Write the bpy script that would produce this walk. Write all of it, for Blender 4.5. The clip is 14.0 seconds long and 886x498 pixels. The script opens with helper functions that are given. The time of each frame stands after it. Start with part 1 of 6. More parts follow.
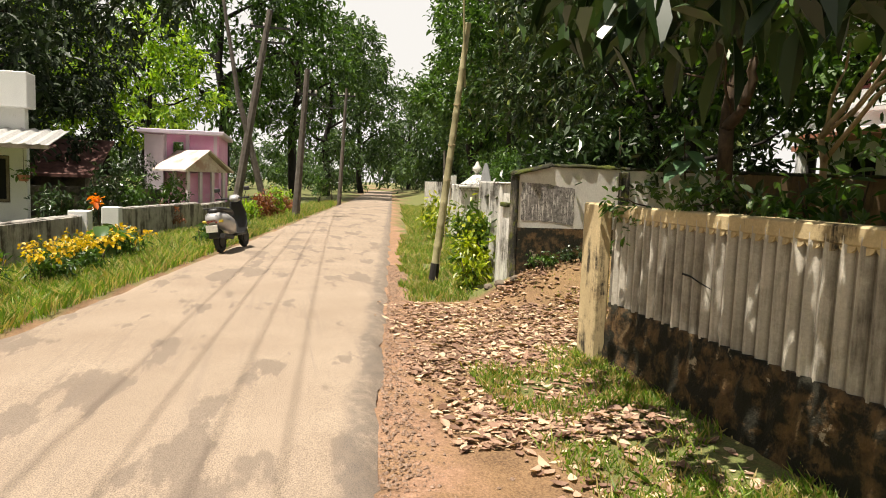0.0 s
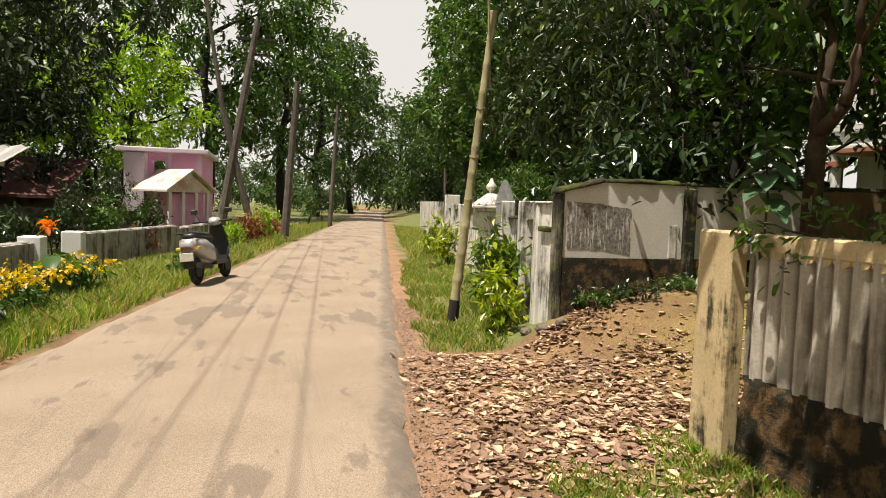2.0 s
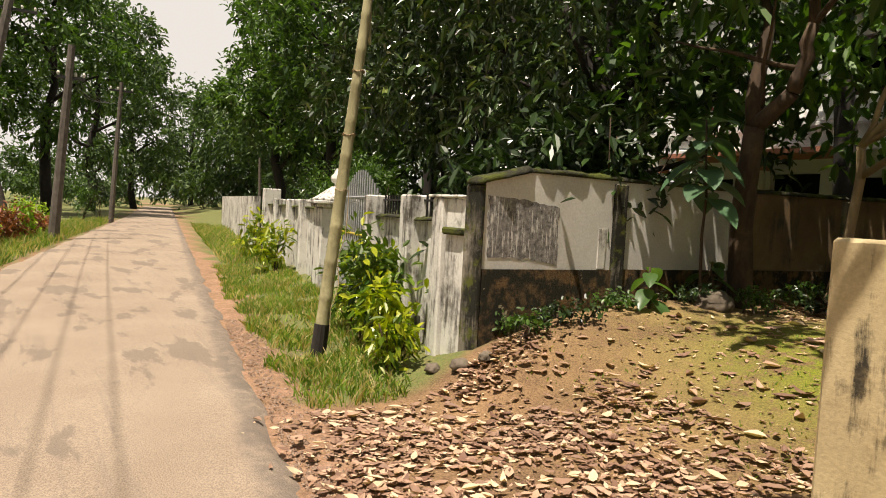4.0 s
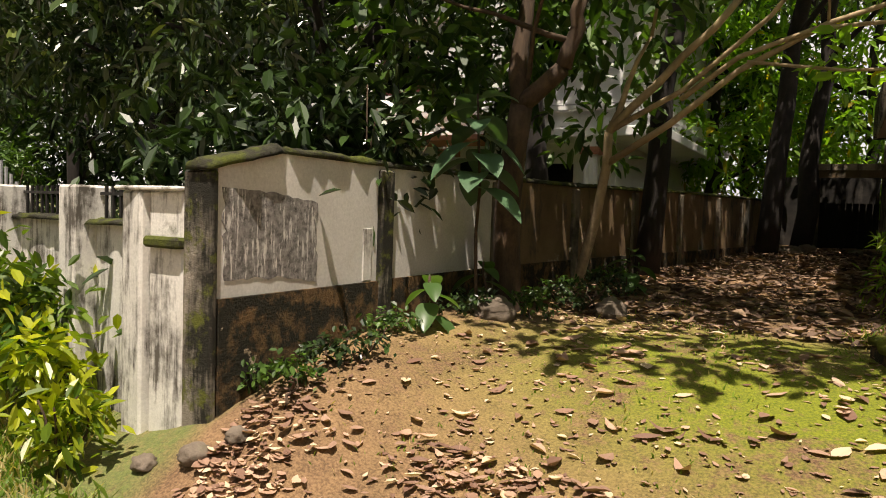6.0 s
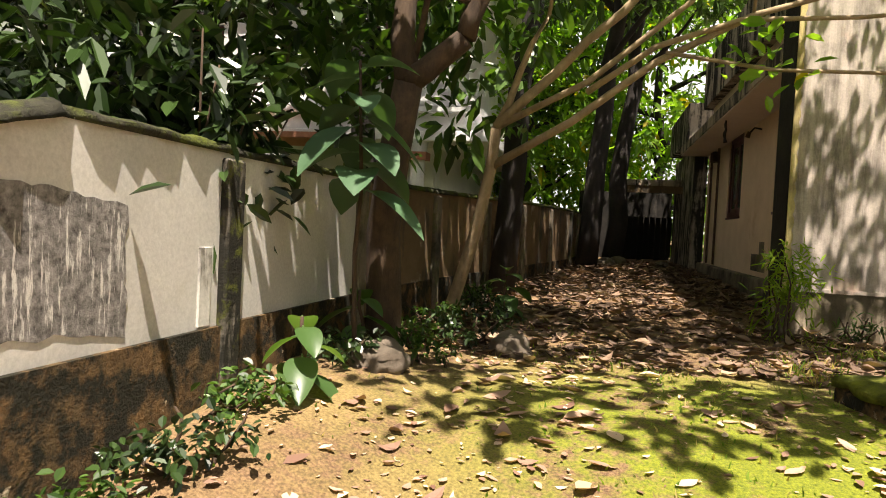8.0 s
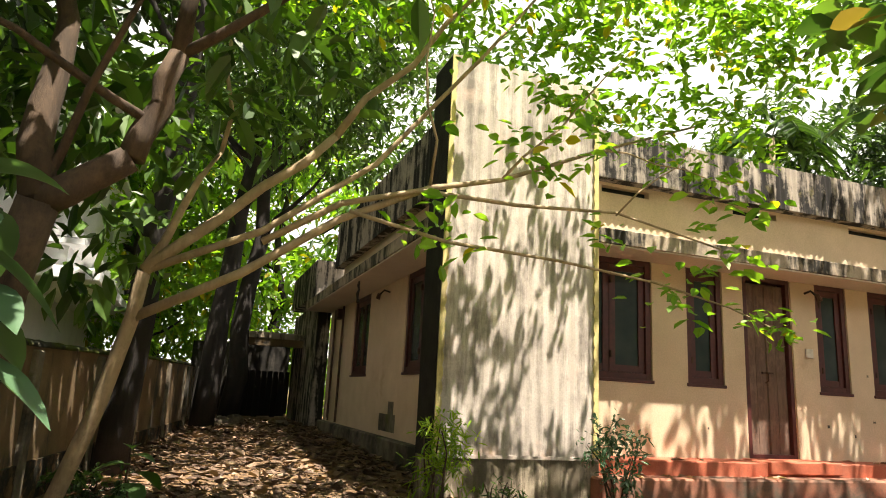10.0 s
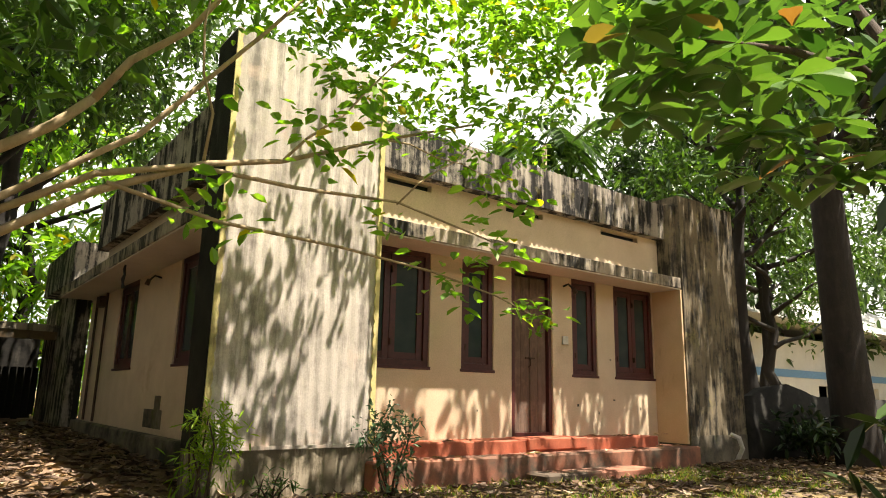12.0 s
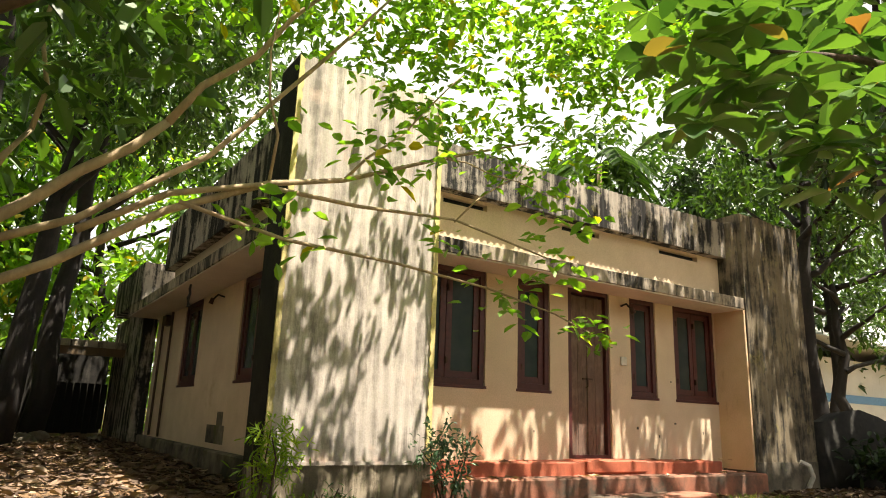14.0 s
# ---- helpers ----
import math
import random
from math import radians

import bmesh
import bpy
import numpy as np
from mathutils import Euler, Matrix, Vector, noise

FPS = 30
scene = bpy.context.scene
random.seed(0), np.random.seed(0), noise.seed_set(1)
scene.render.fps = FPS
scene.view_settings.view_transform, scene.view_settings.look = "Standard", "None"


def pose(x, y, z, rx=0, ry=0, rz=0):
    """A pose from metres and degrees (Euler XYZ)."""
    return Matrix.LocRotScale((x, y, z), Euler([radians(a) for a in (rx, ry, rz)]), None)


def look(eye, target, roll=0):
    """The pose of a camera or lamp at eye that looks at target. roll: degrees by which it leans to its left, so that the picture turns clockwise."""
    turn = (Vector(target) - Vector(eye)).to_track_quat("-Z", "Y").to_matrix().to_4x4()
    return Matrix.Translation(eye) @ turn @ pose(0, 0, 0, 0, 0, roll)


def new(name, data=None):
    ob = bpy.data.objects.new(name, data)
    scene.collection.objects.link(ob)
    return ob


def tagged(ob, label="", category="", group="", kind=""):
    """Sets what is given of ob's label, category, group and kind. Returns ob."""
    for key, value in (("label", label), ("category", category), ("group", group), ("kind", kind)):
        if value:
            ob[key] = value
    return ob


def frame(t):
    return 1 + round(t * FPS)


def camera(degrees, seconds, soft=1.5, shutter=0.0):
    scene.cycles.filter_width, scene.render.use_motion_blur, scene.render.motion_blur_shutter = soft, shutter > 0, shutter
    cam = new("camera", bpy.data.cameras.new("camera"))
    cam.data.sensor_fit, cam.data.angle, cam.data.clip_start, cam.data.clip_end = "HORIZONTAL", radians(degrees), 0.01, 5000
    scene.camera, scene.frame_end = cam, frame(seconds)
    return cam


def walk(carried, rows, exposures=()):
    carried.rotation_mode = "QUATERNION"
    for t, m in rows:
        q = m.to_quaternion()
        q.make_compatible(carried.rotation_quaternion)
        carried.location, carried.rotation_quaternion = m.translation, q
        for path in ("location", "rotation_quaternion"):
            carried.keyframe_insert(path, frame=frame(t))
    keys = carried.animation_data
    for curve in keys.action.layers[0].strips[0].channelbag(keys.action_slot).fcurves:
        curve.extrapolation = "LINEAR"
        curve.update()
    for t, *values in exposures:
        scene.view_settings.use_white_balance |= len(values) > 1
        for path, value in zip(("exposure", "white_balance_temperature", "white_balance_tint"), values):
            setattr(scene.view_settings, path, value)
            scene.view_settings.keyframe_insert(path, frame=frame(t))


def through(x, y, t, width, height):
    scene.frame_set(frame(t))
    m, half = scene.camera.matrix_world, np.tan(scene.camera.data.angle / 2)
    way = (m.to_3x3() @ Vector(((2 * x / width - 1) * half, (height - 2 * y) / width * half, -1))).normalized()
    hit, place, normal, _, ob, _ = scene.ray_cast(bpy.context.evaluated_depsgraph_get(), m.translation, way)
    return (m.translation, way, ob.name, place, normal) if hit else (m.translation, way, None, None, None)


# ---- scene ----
cam = camera(66.6, 14.0, soft=1.0)
PATH = [
    (0, (5.617, -1.090, 1.478), (3.683, -0.616, 1.282), 2.1),
    (0.5, (5.254, -1.112, 1.494), (3.307, -0.694, 1.316), 0.9),
    (1, (4.766, -1.045, 1.477), (2.819, -0.623, 1.306), 1.1),
    (1.5, (4.300, -1.090, 1.499), (2.356, -0.650, 1.335), 1.2),
    (2, (3.861, -1.065, 1.460), (1.931, -0.560, 1.324), 1.9),
    (2.2, (3.650, -1.051, 1.457), (1.729, -0.509, 1.328), 2.3),
    (4.3, (1.506, -1.157, 1.371), (-0.109, 0.017, 1.247), 3.0),
    (4.5, (1.329, -1.068, 1.385), (-0.220, 0.190, 1.249), 2.9),
    (5, (0.946, -0.933, 1.407), (-0.421, 0.518, 1.246), 2.9),
    (5.5, (0.601, -0.719, 1.411), (-0.588, 0.882, 1.267), 2.5),
    (6, (0.230, -0.516, 1.436), (-0.777, 1.208, 1.323), 2.0),
    (6.5, (-0.031, -0.330, 1.440), (-0.878, 1.478, 1.337), 2.1),
    (7, (-0.299, -0.074, 1.434), (-0.971, 1.806, 1.321), 2.7),
    (7.2, (-0.416, 0.016, 1.414), (-1.059, 1.907, 1.307), 2.7),
    (9.3, (-1.245, 1.108, 1.486), (-1.008, 3.086, 1.659), 3.9),
    (9.5, (-1.263, 1.120, 1.483), (-0.901, 3.071, 1.731), 3.9),
    (10, (-1.260, 1.112, 1.548), (-0.605, 2.952, 1.976), 3.0),
    (10.5, (-1.238, 1.086, 1.604), (-0.350, 2.789, 2.161), 1.4),
    (11, (-1.207, 1.087, 1.606), (-0.142, 2.680, 2.178), 0.4),
    (11.5, (-1.188, 1.101, 1.573), (-0.024, 2.650, 2.069), 0.6),
    (12, (-1.165, 1.114, 1.516), (0.027, 2.663, 1.943), 1.2),
    (12.5, (-1.169, 1.109, 1.513), (0.012, 2.668, 1.933), 1.6),
    (13, (-1.172, 1.122, 1.490), (-0.029, 2.720, 1.864), 2.2),
    (13.5, (-1.195, 1.127, 1.470), (-0.102, 2.763, 1.830), 2.3),
    (14, (-1.209, 1.112, 1.469), (-0.154, 2.740, 1.956), 2.1),
]
walk(cam, [(t, look(eye, target, roll)) for t, eye, target, roll in PATH],
     exposures=[(0, 0.85, 6700, 11), (0.6, 0.72, 6700, 11), (2.2, 0.66, 6800, 11), (5, 0.66, 7000, 15), (7, 1.0, 6850, 16), (9.3, 1.85, 6750, 13), (11.5, 1.62, 6750, 9), (13, 1.75, 6750, 9), (14, 1.75, 6750, 9)])

# ---- world, sun, exposure ----
SUN_EL, SUN_AZ = 71.0, -66.0          # elevation; heading of the sun measured from +x
sun_to = Vector((math.cos(radians(SUN_EL)) * math.cos(radians(SUN_AZ)), math.cos(radians(SUN_EL)) * math.sin(radians(SUN_AZ)), math.sin(radians(SUN_EL))))
world = bpy.data.worlds.new("sky_world")
scene.world = world
world.use_nodes = True
wn = world.node_tree
sky = wn.nodes.new("ShaderNodeTexSky")
sky.sky_type, sky.sun_disc = "NISHITA", False
sky.sun_elevation, sky.sun_rotation = radians(SUN_EL), radians(90 - SUN_AZ)
sky.dust_density, sky.air_density = 3.0, 1.0
bg = next(n for n in wn.nodes if n.type == "BACKGROUND")
haze = wn.nodes.new("ShaderNodeHueSaturation")
haze.inputs["Saturation"].default_value = 0.35
wn.links.new(sky.outputs["Color"], haze.inputs["Color"])
wn.links.new(haze.outputs["Color"], bg.inputs["Color"])
bg.inputs["Strength"].default_value = 0.03
lamp = bpy.data.lights.new("sun", "SUN")
lamp.energy, lamp.angle, lamp.color = 5.0, radians(0.53), (1.0, 0.93, 0.82)
sun = new("sun", lamp)
sun.matrix_world = look(sun_to * 60, (0, 0, 0))

# ---- small helpers ----
R = random.Random(7)
RN = np.random.default_rng(11)


def mesh_object(name, bm, material, smooth=False):
    me = bpy.data.meshes.new(name)
    bmesh.ops.recalc_face_normals(bm, faces=bm.faces)
    bm.to_mesh(me)
    bm.free()
    me.materials.append(material)
    if smooth:
        me.shade_smooth()
    return new(name, me)


def part(name, bm, material, parent, label="", smooth=False):
    ob = mesh_object(name, bm, material, smooth)
    ob.parent = parent
    if label:
        tagged(ob, label)
    return ob


def empty(name, label, category, group="", kind="", at=None):
    ob = new(name)
    if at is not None:
        ob.matrix_world = at
    return tagged(ob, label, category, group, kind)


def box(bm, x0, x1, y0, y1, z0, z1, m=None, bevel=0.0):
    vs = [bm.verts.new((x, y, z)) for x in (x0, x1) for y in (y0, y1) for z in (z0, z1)]
    fs = [bm.faces.new([vs[i] for i in q]) for q in ((0, 1, 3, 2), (4, 6, 7, 5), (0, 4, 5, 1), (2, 3, 7, 6), (0, 2, 6, 4), (1, 5, 7, 3))]
    if bevel:
        es = list({e for f in fs for e in f.edges})
        made = bmesh.ops.bevel(bm, geom=es, offset=bevel, segments=1, affect="EDGES")
        vs = list({v for f in made["faces"] for v in f.verts} | {v for v in vs if v.is_valid})
    if m is not None:
        bmesh.ops.transform(bm, matrix=m, verts=[v for v in vs if v.is_valid])
    return bm


def boxed(x0, x1, y0, y1, z0, z1, m=None, bevel=0.0):
    return box(bmesh.new(), x0, x1, y0, y1, z0, z1, m, bevel)


def tube(bm, pts, radii, sides=8, cap=True):
    pts = [Vector(p) for p in pts]
    rings = []
    for i, p in enumerate(pts):
        d = (pts[min(i + 1, len(pts) - 1)] - pts[max(i - 1, 0)]).normalized()
        a = d.cross(Vector((0.31, 0.2, 0.93)) if abs(d.z) < 0.9 else Vector((1, 0.1, 0))).normalized()
        b = d.cross(a)
        r = radii[i] if i < len(radii) else radii[-1]
        rings.append([bm.verts.new(p + (a * math.cos(6.2832 * k / sides) + b * math.sin(6.2832 * k / sides)) * r) for k in range(sides)])
    for r0, r1 in zip(rings, rings[1:]):
        for k in range(sides):
            bm.faces.new((r0[k], r0[(k + 1) % sides], r1[(k + 1) % sides], r1[k]))
    if cap:
        bm.faces.new(rings[0]), bm.faces.new(rings[-1])
    return bm


def bendy(p0, p1, n, amount, seed):
    """A crooked line of n steps between two points."""
    q = random.Random(seed)
    p0, p1 = Vector(p0), Vector(p1)
    out = [p0]
    for i in range(1, n):
        out.append(p0.lerp(p1, i / n) + Vector((q.uniform(-1, 1), q.uniform(-1, 1), q.uniform(-0.6, 0.6))) * amount)
    return out + [p1]


def raw_mesh(name, verts, faces, material, parent=None, smooth=False):
    me = bpy.data.meshes.new(name)
    me.from_pydata(verts.tolist() if hasattr(verts, "tolist") else verts, [], faces.tolist() if hasattr(faces, "tolist") else faces)
    me.materials.append(material)
    if smooth:
        me.shade_smooth()
    ob = new(name, me)
    ob.parent = parent
    return ob


def unit(a):
    return a / np.maximum(np.linalg.norm(a, axis=1, keepdims=True), 1e-6)


def leaf_arrays(base, way, size, width=0.42, fold=0.18, droop=0.15, up=None):
    """Six-cornered folded leaves: base points, headings and lengths to corners and faces."""
    n = len(base)
    way = unit(way)
    up = np.tile((0.0, 0.0, 1.0), (n, 1)) + RN.normal(0, 0.35, (n, 3)) if up is None else up
    side = unit(np.cross(way, up))
    nor = np.cross(side, way)
    s = size[:, None]
    sag = np.array((0, 0, -1.0)) * s * droop
    tip = base + way * s + sag
    lift = nor * s * fold * width
    out = []
    for f, w in ((0.3, 0.8), (0.68, 0.85)):
        mid = base + way * s * f + sag * f * f
        out.append((mid + side * s * width * 0.5 * w + lift * w, mid - side * s * width * 0.5 * w + lift * w))
    v = np.stack([base, out[0][0], out[1][0], tip, out[1][1], out[0][1]], 1).reshape(-1, 3)
    k = np.arange(n)[:, None] * 6
    f = np.concatenate([k + np.array([[0, 1, 2, 3]]), k + np.array([[0, 3, 4, 5]])], 0)
    return v, f


def crown(name, clumps, n, leaf, material, parent, per=12, width=0.42, droop=0.25, shell=0.45, seed=1, flat=1.0):
    """Leaves in tufts spread through ellipsoids (centre, radii)."""
    rng = np.random.default_rng(seed)
    vols = np.array([r[0] * r[1] * r[2] for _, r in clumps]) ** 0.7
    tufts = max(1, n // per)
    pick = rng.choice(len(clumps), tufts, p=vols / vols.sum())
    c = np.array([clumps[i][0] for i in pick], float)
    r = np.array([clumps[i][1] for i in pick], float)
    d = unit(rng.normal(0, 1, (tufts, 3)))
    rad = rng.uniform(shell, 1.0, (tufts, 1)) ** 0.6 * (1 + 0.12 * np.sin(d[:, :1] * 9 + pick[:, None]) * np.cos(d[:, 1:2] * 7))
    centre = c + d * r * rad
    twig = unit(d + rng.normal(0, 0.5, (tufts, 3)) + np.array((0, 0, -0.15)))
    base = np.repeat(centre, per, 0) + np.repeat(twig, per, 0) * rng.uniform(-0.6, 0.6, (tufts * per, 1)) * leaf * 1.6
    way = np.repeat(twig, per, 0) * 0.5 + unit(rng.normal(0, 1, (tufts * per, 3)))
    way[:, 2] *= flat
    base = base + rng.normal(0, leaf * 0.35, base.shape)
    v, f = leaf_arrays(base, way, leaf * rng.uniform(0.6, 1.25, tufts * per), width, 0.2, droop)
    return raw_mesh(name, v, f, material, parent)


def whorls(name, clumps, n, size, material, parent, seed):
    """Twig ends that each carry a whorl of blunt, broad leaves."""
    rng = np.random.default_rng(seed)
    verts, faces = [], []
    for k in range(n):
        c, r = clumps[k % len(clumps)]
        d = rng.normal(0, 1, 3)
        d /= np.linalg.norm(d)
        tip = np.array(c) + d * np.array(r) * rng.uniform(0.3, 1.0) ** 0.5
        turn = rng.uniform(0, 6.283)
        count = rng.integers(6, 10)
        for j in range(count):
            a = turn + 6.283 * j / count + rng.normal(0, 0.18)
            s = size * rng.uniform(0.65, 1.15)
            rise = rng.uniform(-0.45, 0.45)
            way = np.array((math.cos(a), math.sin(a), rise))
            way /= np.linalg.norm(way)
            side = np.array((-math.sin(a), math.cos(a), rng.normal(0, 0.25)))
            nor = np.cross(way, side)
            o = len(verts)
            for u, w in ((0.06, 0.03), (0.3, 0.13), (0.55, 0.215), (0.78, 0.22), (0.93, 0.12), (1.0, 0.02)):
                mid = tip + way * s * u - np.array((0, 0, 1.0)) * s * 0.22 * u * u
                for q in (-1, 0, 1):
                    verts.append(mid + side * s * w * q + nor * s * w * 0.3 * abs(q))
            for i in range(5):
                for q in (0, 1):
                    b = o + i * 3 + q
                    faces.append((b, b + 1, b + 4, b + 3))
    return raw_mesh(name, np.array(verts), faces, material, parent, smooth=True)


# ---- materials ----
def nodes_of(name):
    m = bpy.data.materials.new(name)
    m.use_nodes = True
    t = m.node_tree
    return m, t, t.nodes["Principled BSDF"]


def add(t, kind, **values):
    n = t.nodes.new("ShaderNode" + kind)
    for k, v in values.items():
        n.inputs[k].default_value = v
    return n


def coords(t, stretch=(1, 1, 1)):
    tc = t.nodes.new("ShaderNodeTexCoord")
    mp = t.nodes.new("ShaderNodeMapping")
    mp.inputs["Scale"].default_value = stretch
    t.links.new(tc.outputs["Object"], mp.inputs["Vector"])
    return mp.outputs["Vector"]


def grain(t, vec, scale, detail=6.0, rough=0.6):
    n = add(t, "TexNoise", Scale=scale, Detail=detail, Roughness=rough)
    t.links.new(vec, n.inputs["Vector"])
    return n.outputs["Fac"]


def ramp(t, fac, stops):
    n = t.nodes.new("ShaderNodeValToRGB")
    e = n.color_ramp.elements
    while len(e) < len(stops):
        e.new(0.5)
    for el, (p, c) in zip(e, stops):
        el.position, el.color = p, (*c, 1) if hasattr(c, "__len__") else (c, c, c, 1)
    t.links.new(fac, n.inputs["Fac"])
    return n.outputs["Color"]


def blend(t, fac, a, b, mode="MIX"):
    n = t.nodes.new("ShaderNodeMix")
    n.data_type, n.blend_type = "RGBA", mode
    for sock, v in ((n.inputs[0], fac), (n.inputs[6], a), (n.inputs[7], b)):
        if hasattr(v, "is_linked"):
            t.links.new(v, sock)
        elif hasattr(v, "__len__"):
            sock.default_value = (*v, 1)
        else:
            sock.default_value = v
    return n.outputs[2]


def bump(t, b, height, strength, distance):
    n = add(t, "Bump", Strength=strength, Distance=distance)
    t.links.new(height, n.inputs["Height"])
    t.links.new(n.outputs["Normal"], b.inputs["Normal"])


def surface(name, dark, light, scale=8.0, stain=None, stain_scale=1.2, stain_lo=0.5, stain_hi=0.62, streak=None, streak_lo=0.52, streak_hi=0.66,
            streak_scale=5.0, rough=0.85, bumpy=0.35, fine=60.0, moss=None, moss_lo=0.55, moss_hi=0.7, moss_scale=3.0, depth=0.01):
    """Plaster, stone, soil and the like: grain at two scales, blotches, runs of dirt down the face, moss."""
    m, t, b = nodes_of(name)
    v = coords(t)
    g1, g2 = grain(t, v, scale), grain(t, v, fine, 4.0, 0.7)
    col = ramp(t, g1, [(0.3, dark), (0.7, light)])
    col = blend(t, 0.35, col, ramp(t, g2, [(0.3, 0.35), (0.7, 1.0)]), "MULTIPLY")
    if streak is not None:
        vs = coords(t, (1, 1, 0.12))
        runs = blend(t, 0.42, grain(t, vs, streak_scale, 9.0, 0.7), grain(t, v, 2.3, 8.0, 0.7))
        mid, half = 0.5 + ((streak_lo + streak_hi) / 2 - 0.5) * 0.7, (streak_hi - streak_lo) * 0.36
        col = blend(t, ramp(t, runs, [(mid - half, 0.0), (mid + half, 1.0)]), col, streak)
    if stain is not None:
        col = blend(t, ramp(t, grain(t, v, stain_scale, 7.0, 0.68), [(stain_lo, 0.0), (stain_hi, 1.0)]), col, stain)
    if moss is not None:
        col = blend(t, ramp(t, grain(t, v, moss_scale, 9.0, 0.72), [(moss_lo, 0.0), (moss_hi, 1.0)]), col, moss)
    t.links.new(col, b.inputs["Base Color"])
    b.inputs["Roughness"].default_value = rough
    b.inputs["Specular IOR Level"].default_value = 0.25
    h = blend(t, 0.5, g1, g2)
    bump(t, b, h, bumpy, depth)
    return m


def foliage(name, dark, light, through=0.35, rough=0.45, odd=None, odd_share=0.05):
    """Leaves: colour from leaf to leaf, a waxy face, light shining through."""
    m, t, b = nodes_of(name)
    geo = t.nodes.new("ShaderNodeNewGeometry")
    col = ramp(t, geo.outputs["Random Per Island"], [(0.0, dark), (0.55, [(p + q) / 2 for p, q in zip(dark, light)]), (1.0 - odd_share, light)] + ([(1.0 - odd_share * 0.8, odd)] if odd else []))
    v = coords(t)
    col = blend(t, 0.5, col, ramp(t, grain(t, v, 0.9, 3.0), [(0.3, 0.45), (0.7, 1.0)]), "MULTIPLY")
    t.links.new(col, b.inputs["Base Color"])
    b.inputs["Roughness"].default_value = rough
    tr = t.nodes.new("ShaderNodeBsdfTranslucent")
    tint = blend(t, 1.0, col, (1.6, 1.75, 0.55), "MULTIPLY")
    t.links.new(tint, tr.inputs["Color"])
    mix = t.nodes.new("ShaderNodeMixShader")
    mix.inputs[0].default_value = through
    t.links.new(b.outputs[0], mix.inputs[1])
    t.links.new(tr.outputs[0], mix.inputs[2])
    t.links.new(mix.outputs[0], t.nodes["Material Output"].inputs["Surface"])
    return m


def plain(name, colour, rough=0.5, metal=0.0, vary=0.25, scale=20.0):
    m, t, b = nodes_of(name)
    v = coords(t)
    col = ramp(t, grain(t, v, scale), [(0.3, [c * (1 - vary) for c in colour]), (0.7, [min(1, c * (1 + vary * 0.4)) for c in colour])])
    t.links.new(col, b.inputs["Base Color"])
    b.inputs["Roughness"].default_value, b.inputs["Metallic"].default_value = rough, metal
    return m


def bark(name, dark, light, scale=9.0):
    m, t, b = nodes_of(name)
    v = coords(t, (1, 1, 0.22))
    g = grain(t, v, scale, 9.0, 0.7)
    w = coords(t)
    col = blend(t, ramp(t, grain(t, w, 5.0, 8.0, 0.7), [(0.5, 0.0), (0.66, 0.5)]), ramp(t, g, [(0.3, dark), (0.7, light)]), [q * 1.5 for q in light])
    t.links.new(col, b.inputs["Base Color"])
    b.inputs["Roughness"].default_value = 0.9
    bump(t, b, g, 0.7, 0.02)
    return m


M_cream = surface("cream_plaster", (0.66, 0.50, 0.34), (0.78, 0.61, 0.43), 2.2, bumpy=0.12, rough=0.8, stain=(0.42, 0.27, 0.15), stain_lo=0.62, stain_hi=0.78, stain_scale=0.8)
M_return = surface("ochre_plaster", (0.62, 0.43, 0.25), (0.74, 0.53, 0.33), 2.5, bumpy=0.12, streak=(0.35, 0.22, 0.12), streak_lo=0.6, streak_hi=0.8)
M_pillar = surface("streaked_grey_plaster", (0.46, 0.40, 0.345), (0.70, 0.61, 0.53), 2.0, streak=(0.21, 0.18, 0.155), streak_lo=0.47, streak_hi=0.64, streak_scale=9.0, stain=(0.62, 0.45, 0.36), stain_lo=0.6, stain_hi=0.75, bumpy=0.25)
M_pillar_dark = surface("lichen_grey_plaster", (0.15, 0.118, 0.075), (0.27, 0.215, 0.145), 3.0, streak=(0.03, 0.026, 0.02), streak_lo=0.46, streak_hi=0.58, streak_scale=8.0, moss=(0.26, 0.22, 0.09), moss_lo=0.58, moss_hi=0.72, bumpy=0.4)
M_parapet = surface("blackened_parapet_plaster", (0.30, 0.255, 0.21), (0.46, 0.40, 0.33), 2.5, streak=(0.022, 0.02, 0.018), streak_lo=0.44, streak_hi=0.54, streak_scale=6.0, moss=(0.20, 0.17, 0.07), moss_lo=0.62, moss_hi=0.75, bumpy=0.4)
M_slab = surface("blackened_slab_edge", (0.30, 0.25, 0.19), (0.52, 0.42, 0.31), 4.0, streak=(0.03, 0.027, 0.022), streak_lo=0.46, streak_hi=0.6, streak_scale=6.0, bumpy=0.3)
M_soffit = surface("pale_soffit_plaster", (0.60, 0.52, 0.44), (0.72, 0.64, 0.55), 1.5, bumpy=0.1)
M_yellow = surface("yellow_lime_trim", (0.62, 0.50, 0.20), (0.74, 0.62, 0.30), 9.0, streak=(0.25, 0.2, 0.1), bumpy=0.3)
M_plinth = surface("mossy_plinth_plaster", (0.16, 0.13, 0.095), (0.28, 0.235, 0.17), 4.0, stain=(0.05, 0.045, 0.035), stain_lo=0.46, stain_hi=0.6, moss=(0.10, 0.11, 0.03), bumpy=0.5)
M_skirt = surface("dripping_stained_skirt", (0.13, 0.105, 0.075), (0.22, 0.18, 0.12), 4.0, streak=(0.42, 0.35, 0.26), streak_lo=0.53, streak_hi=0.62, streak_scale=5.0, moss=(0.09, 0.09, 0.025), moss_lo=0.58, moss_hi=0.68, bumpy=0.5)
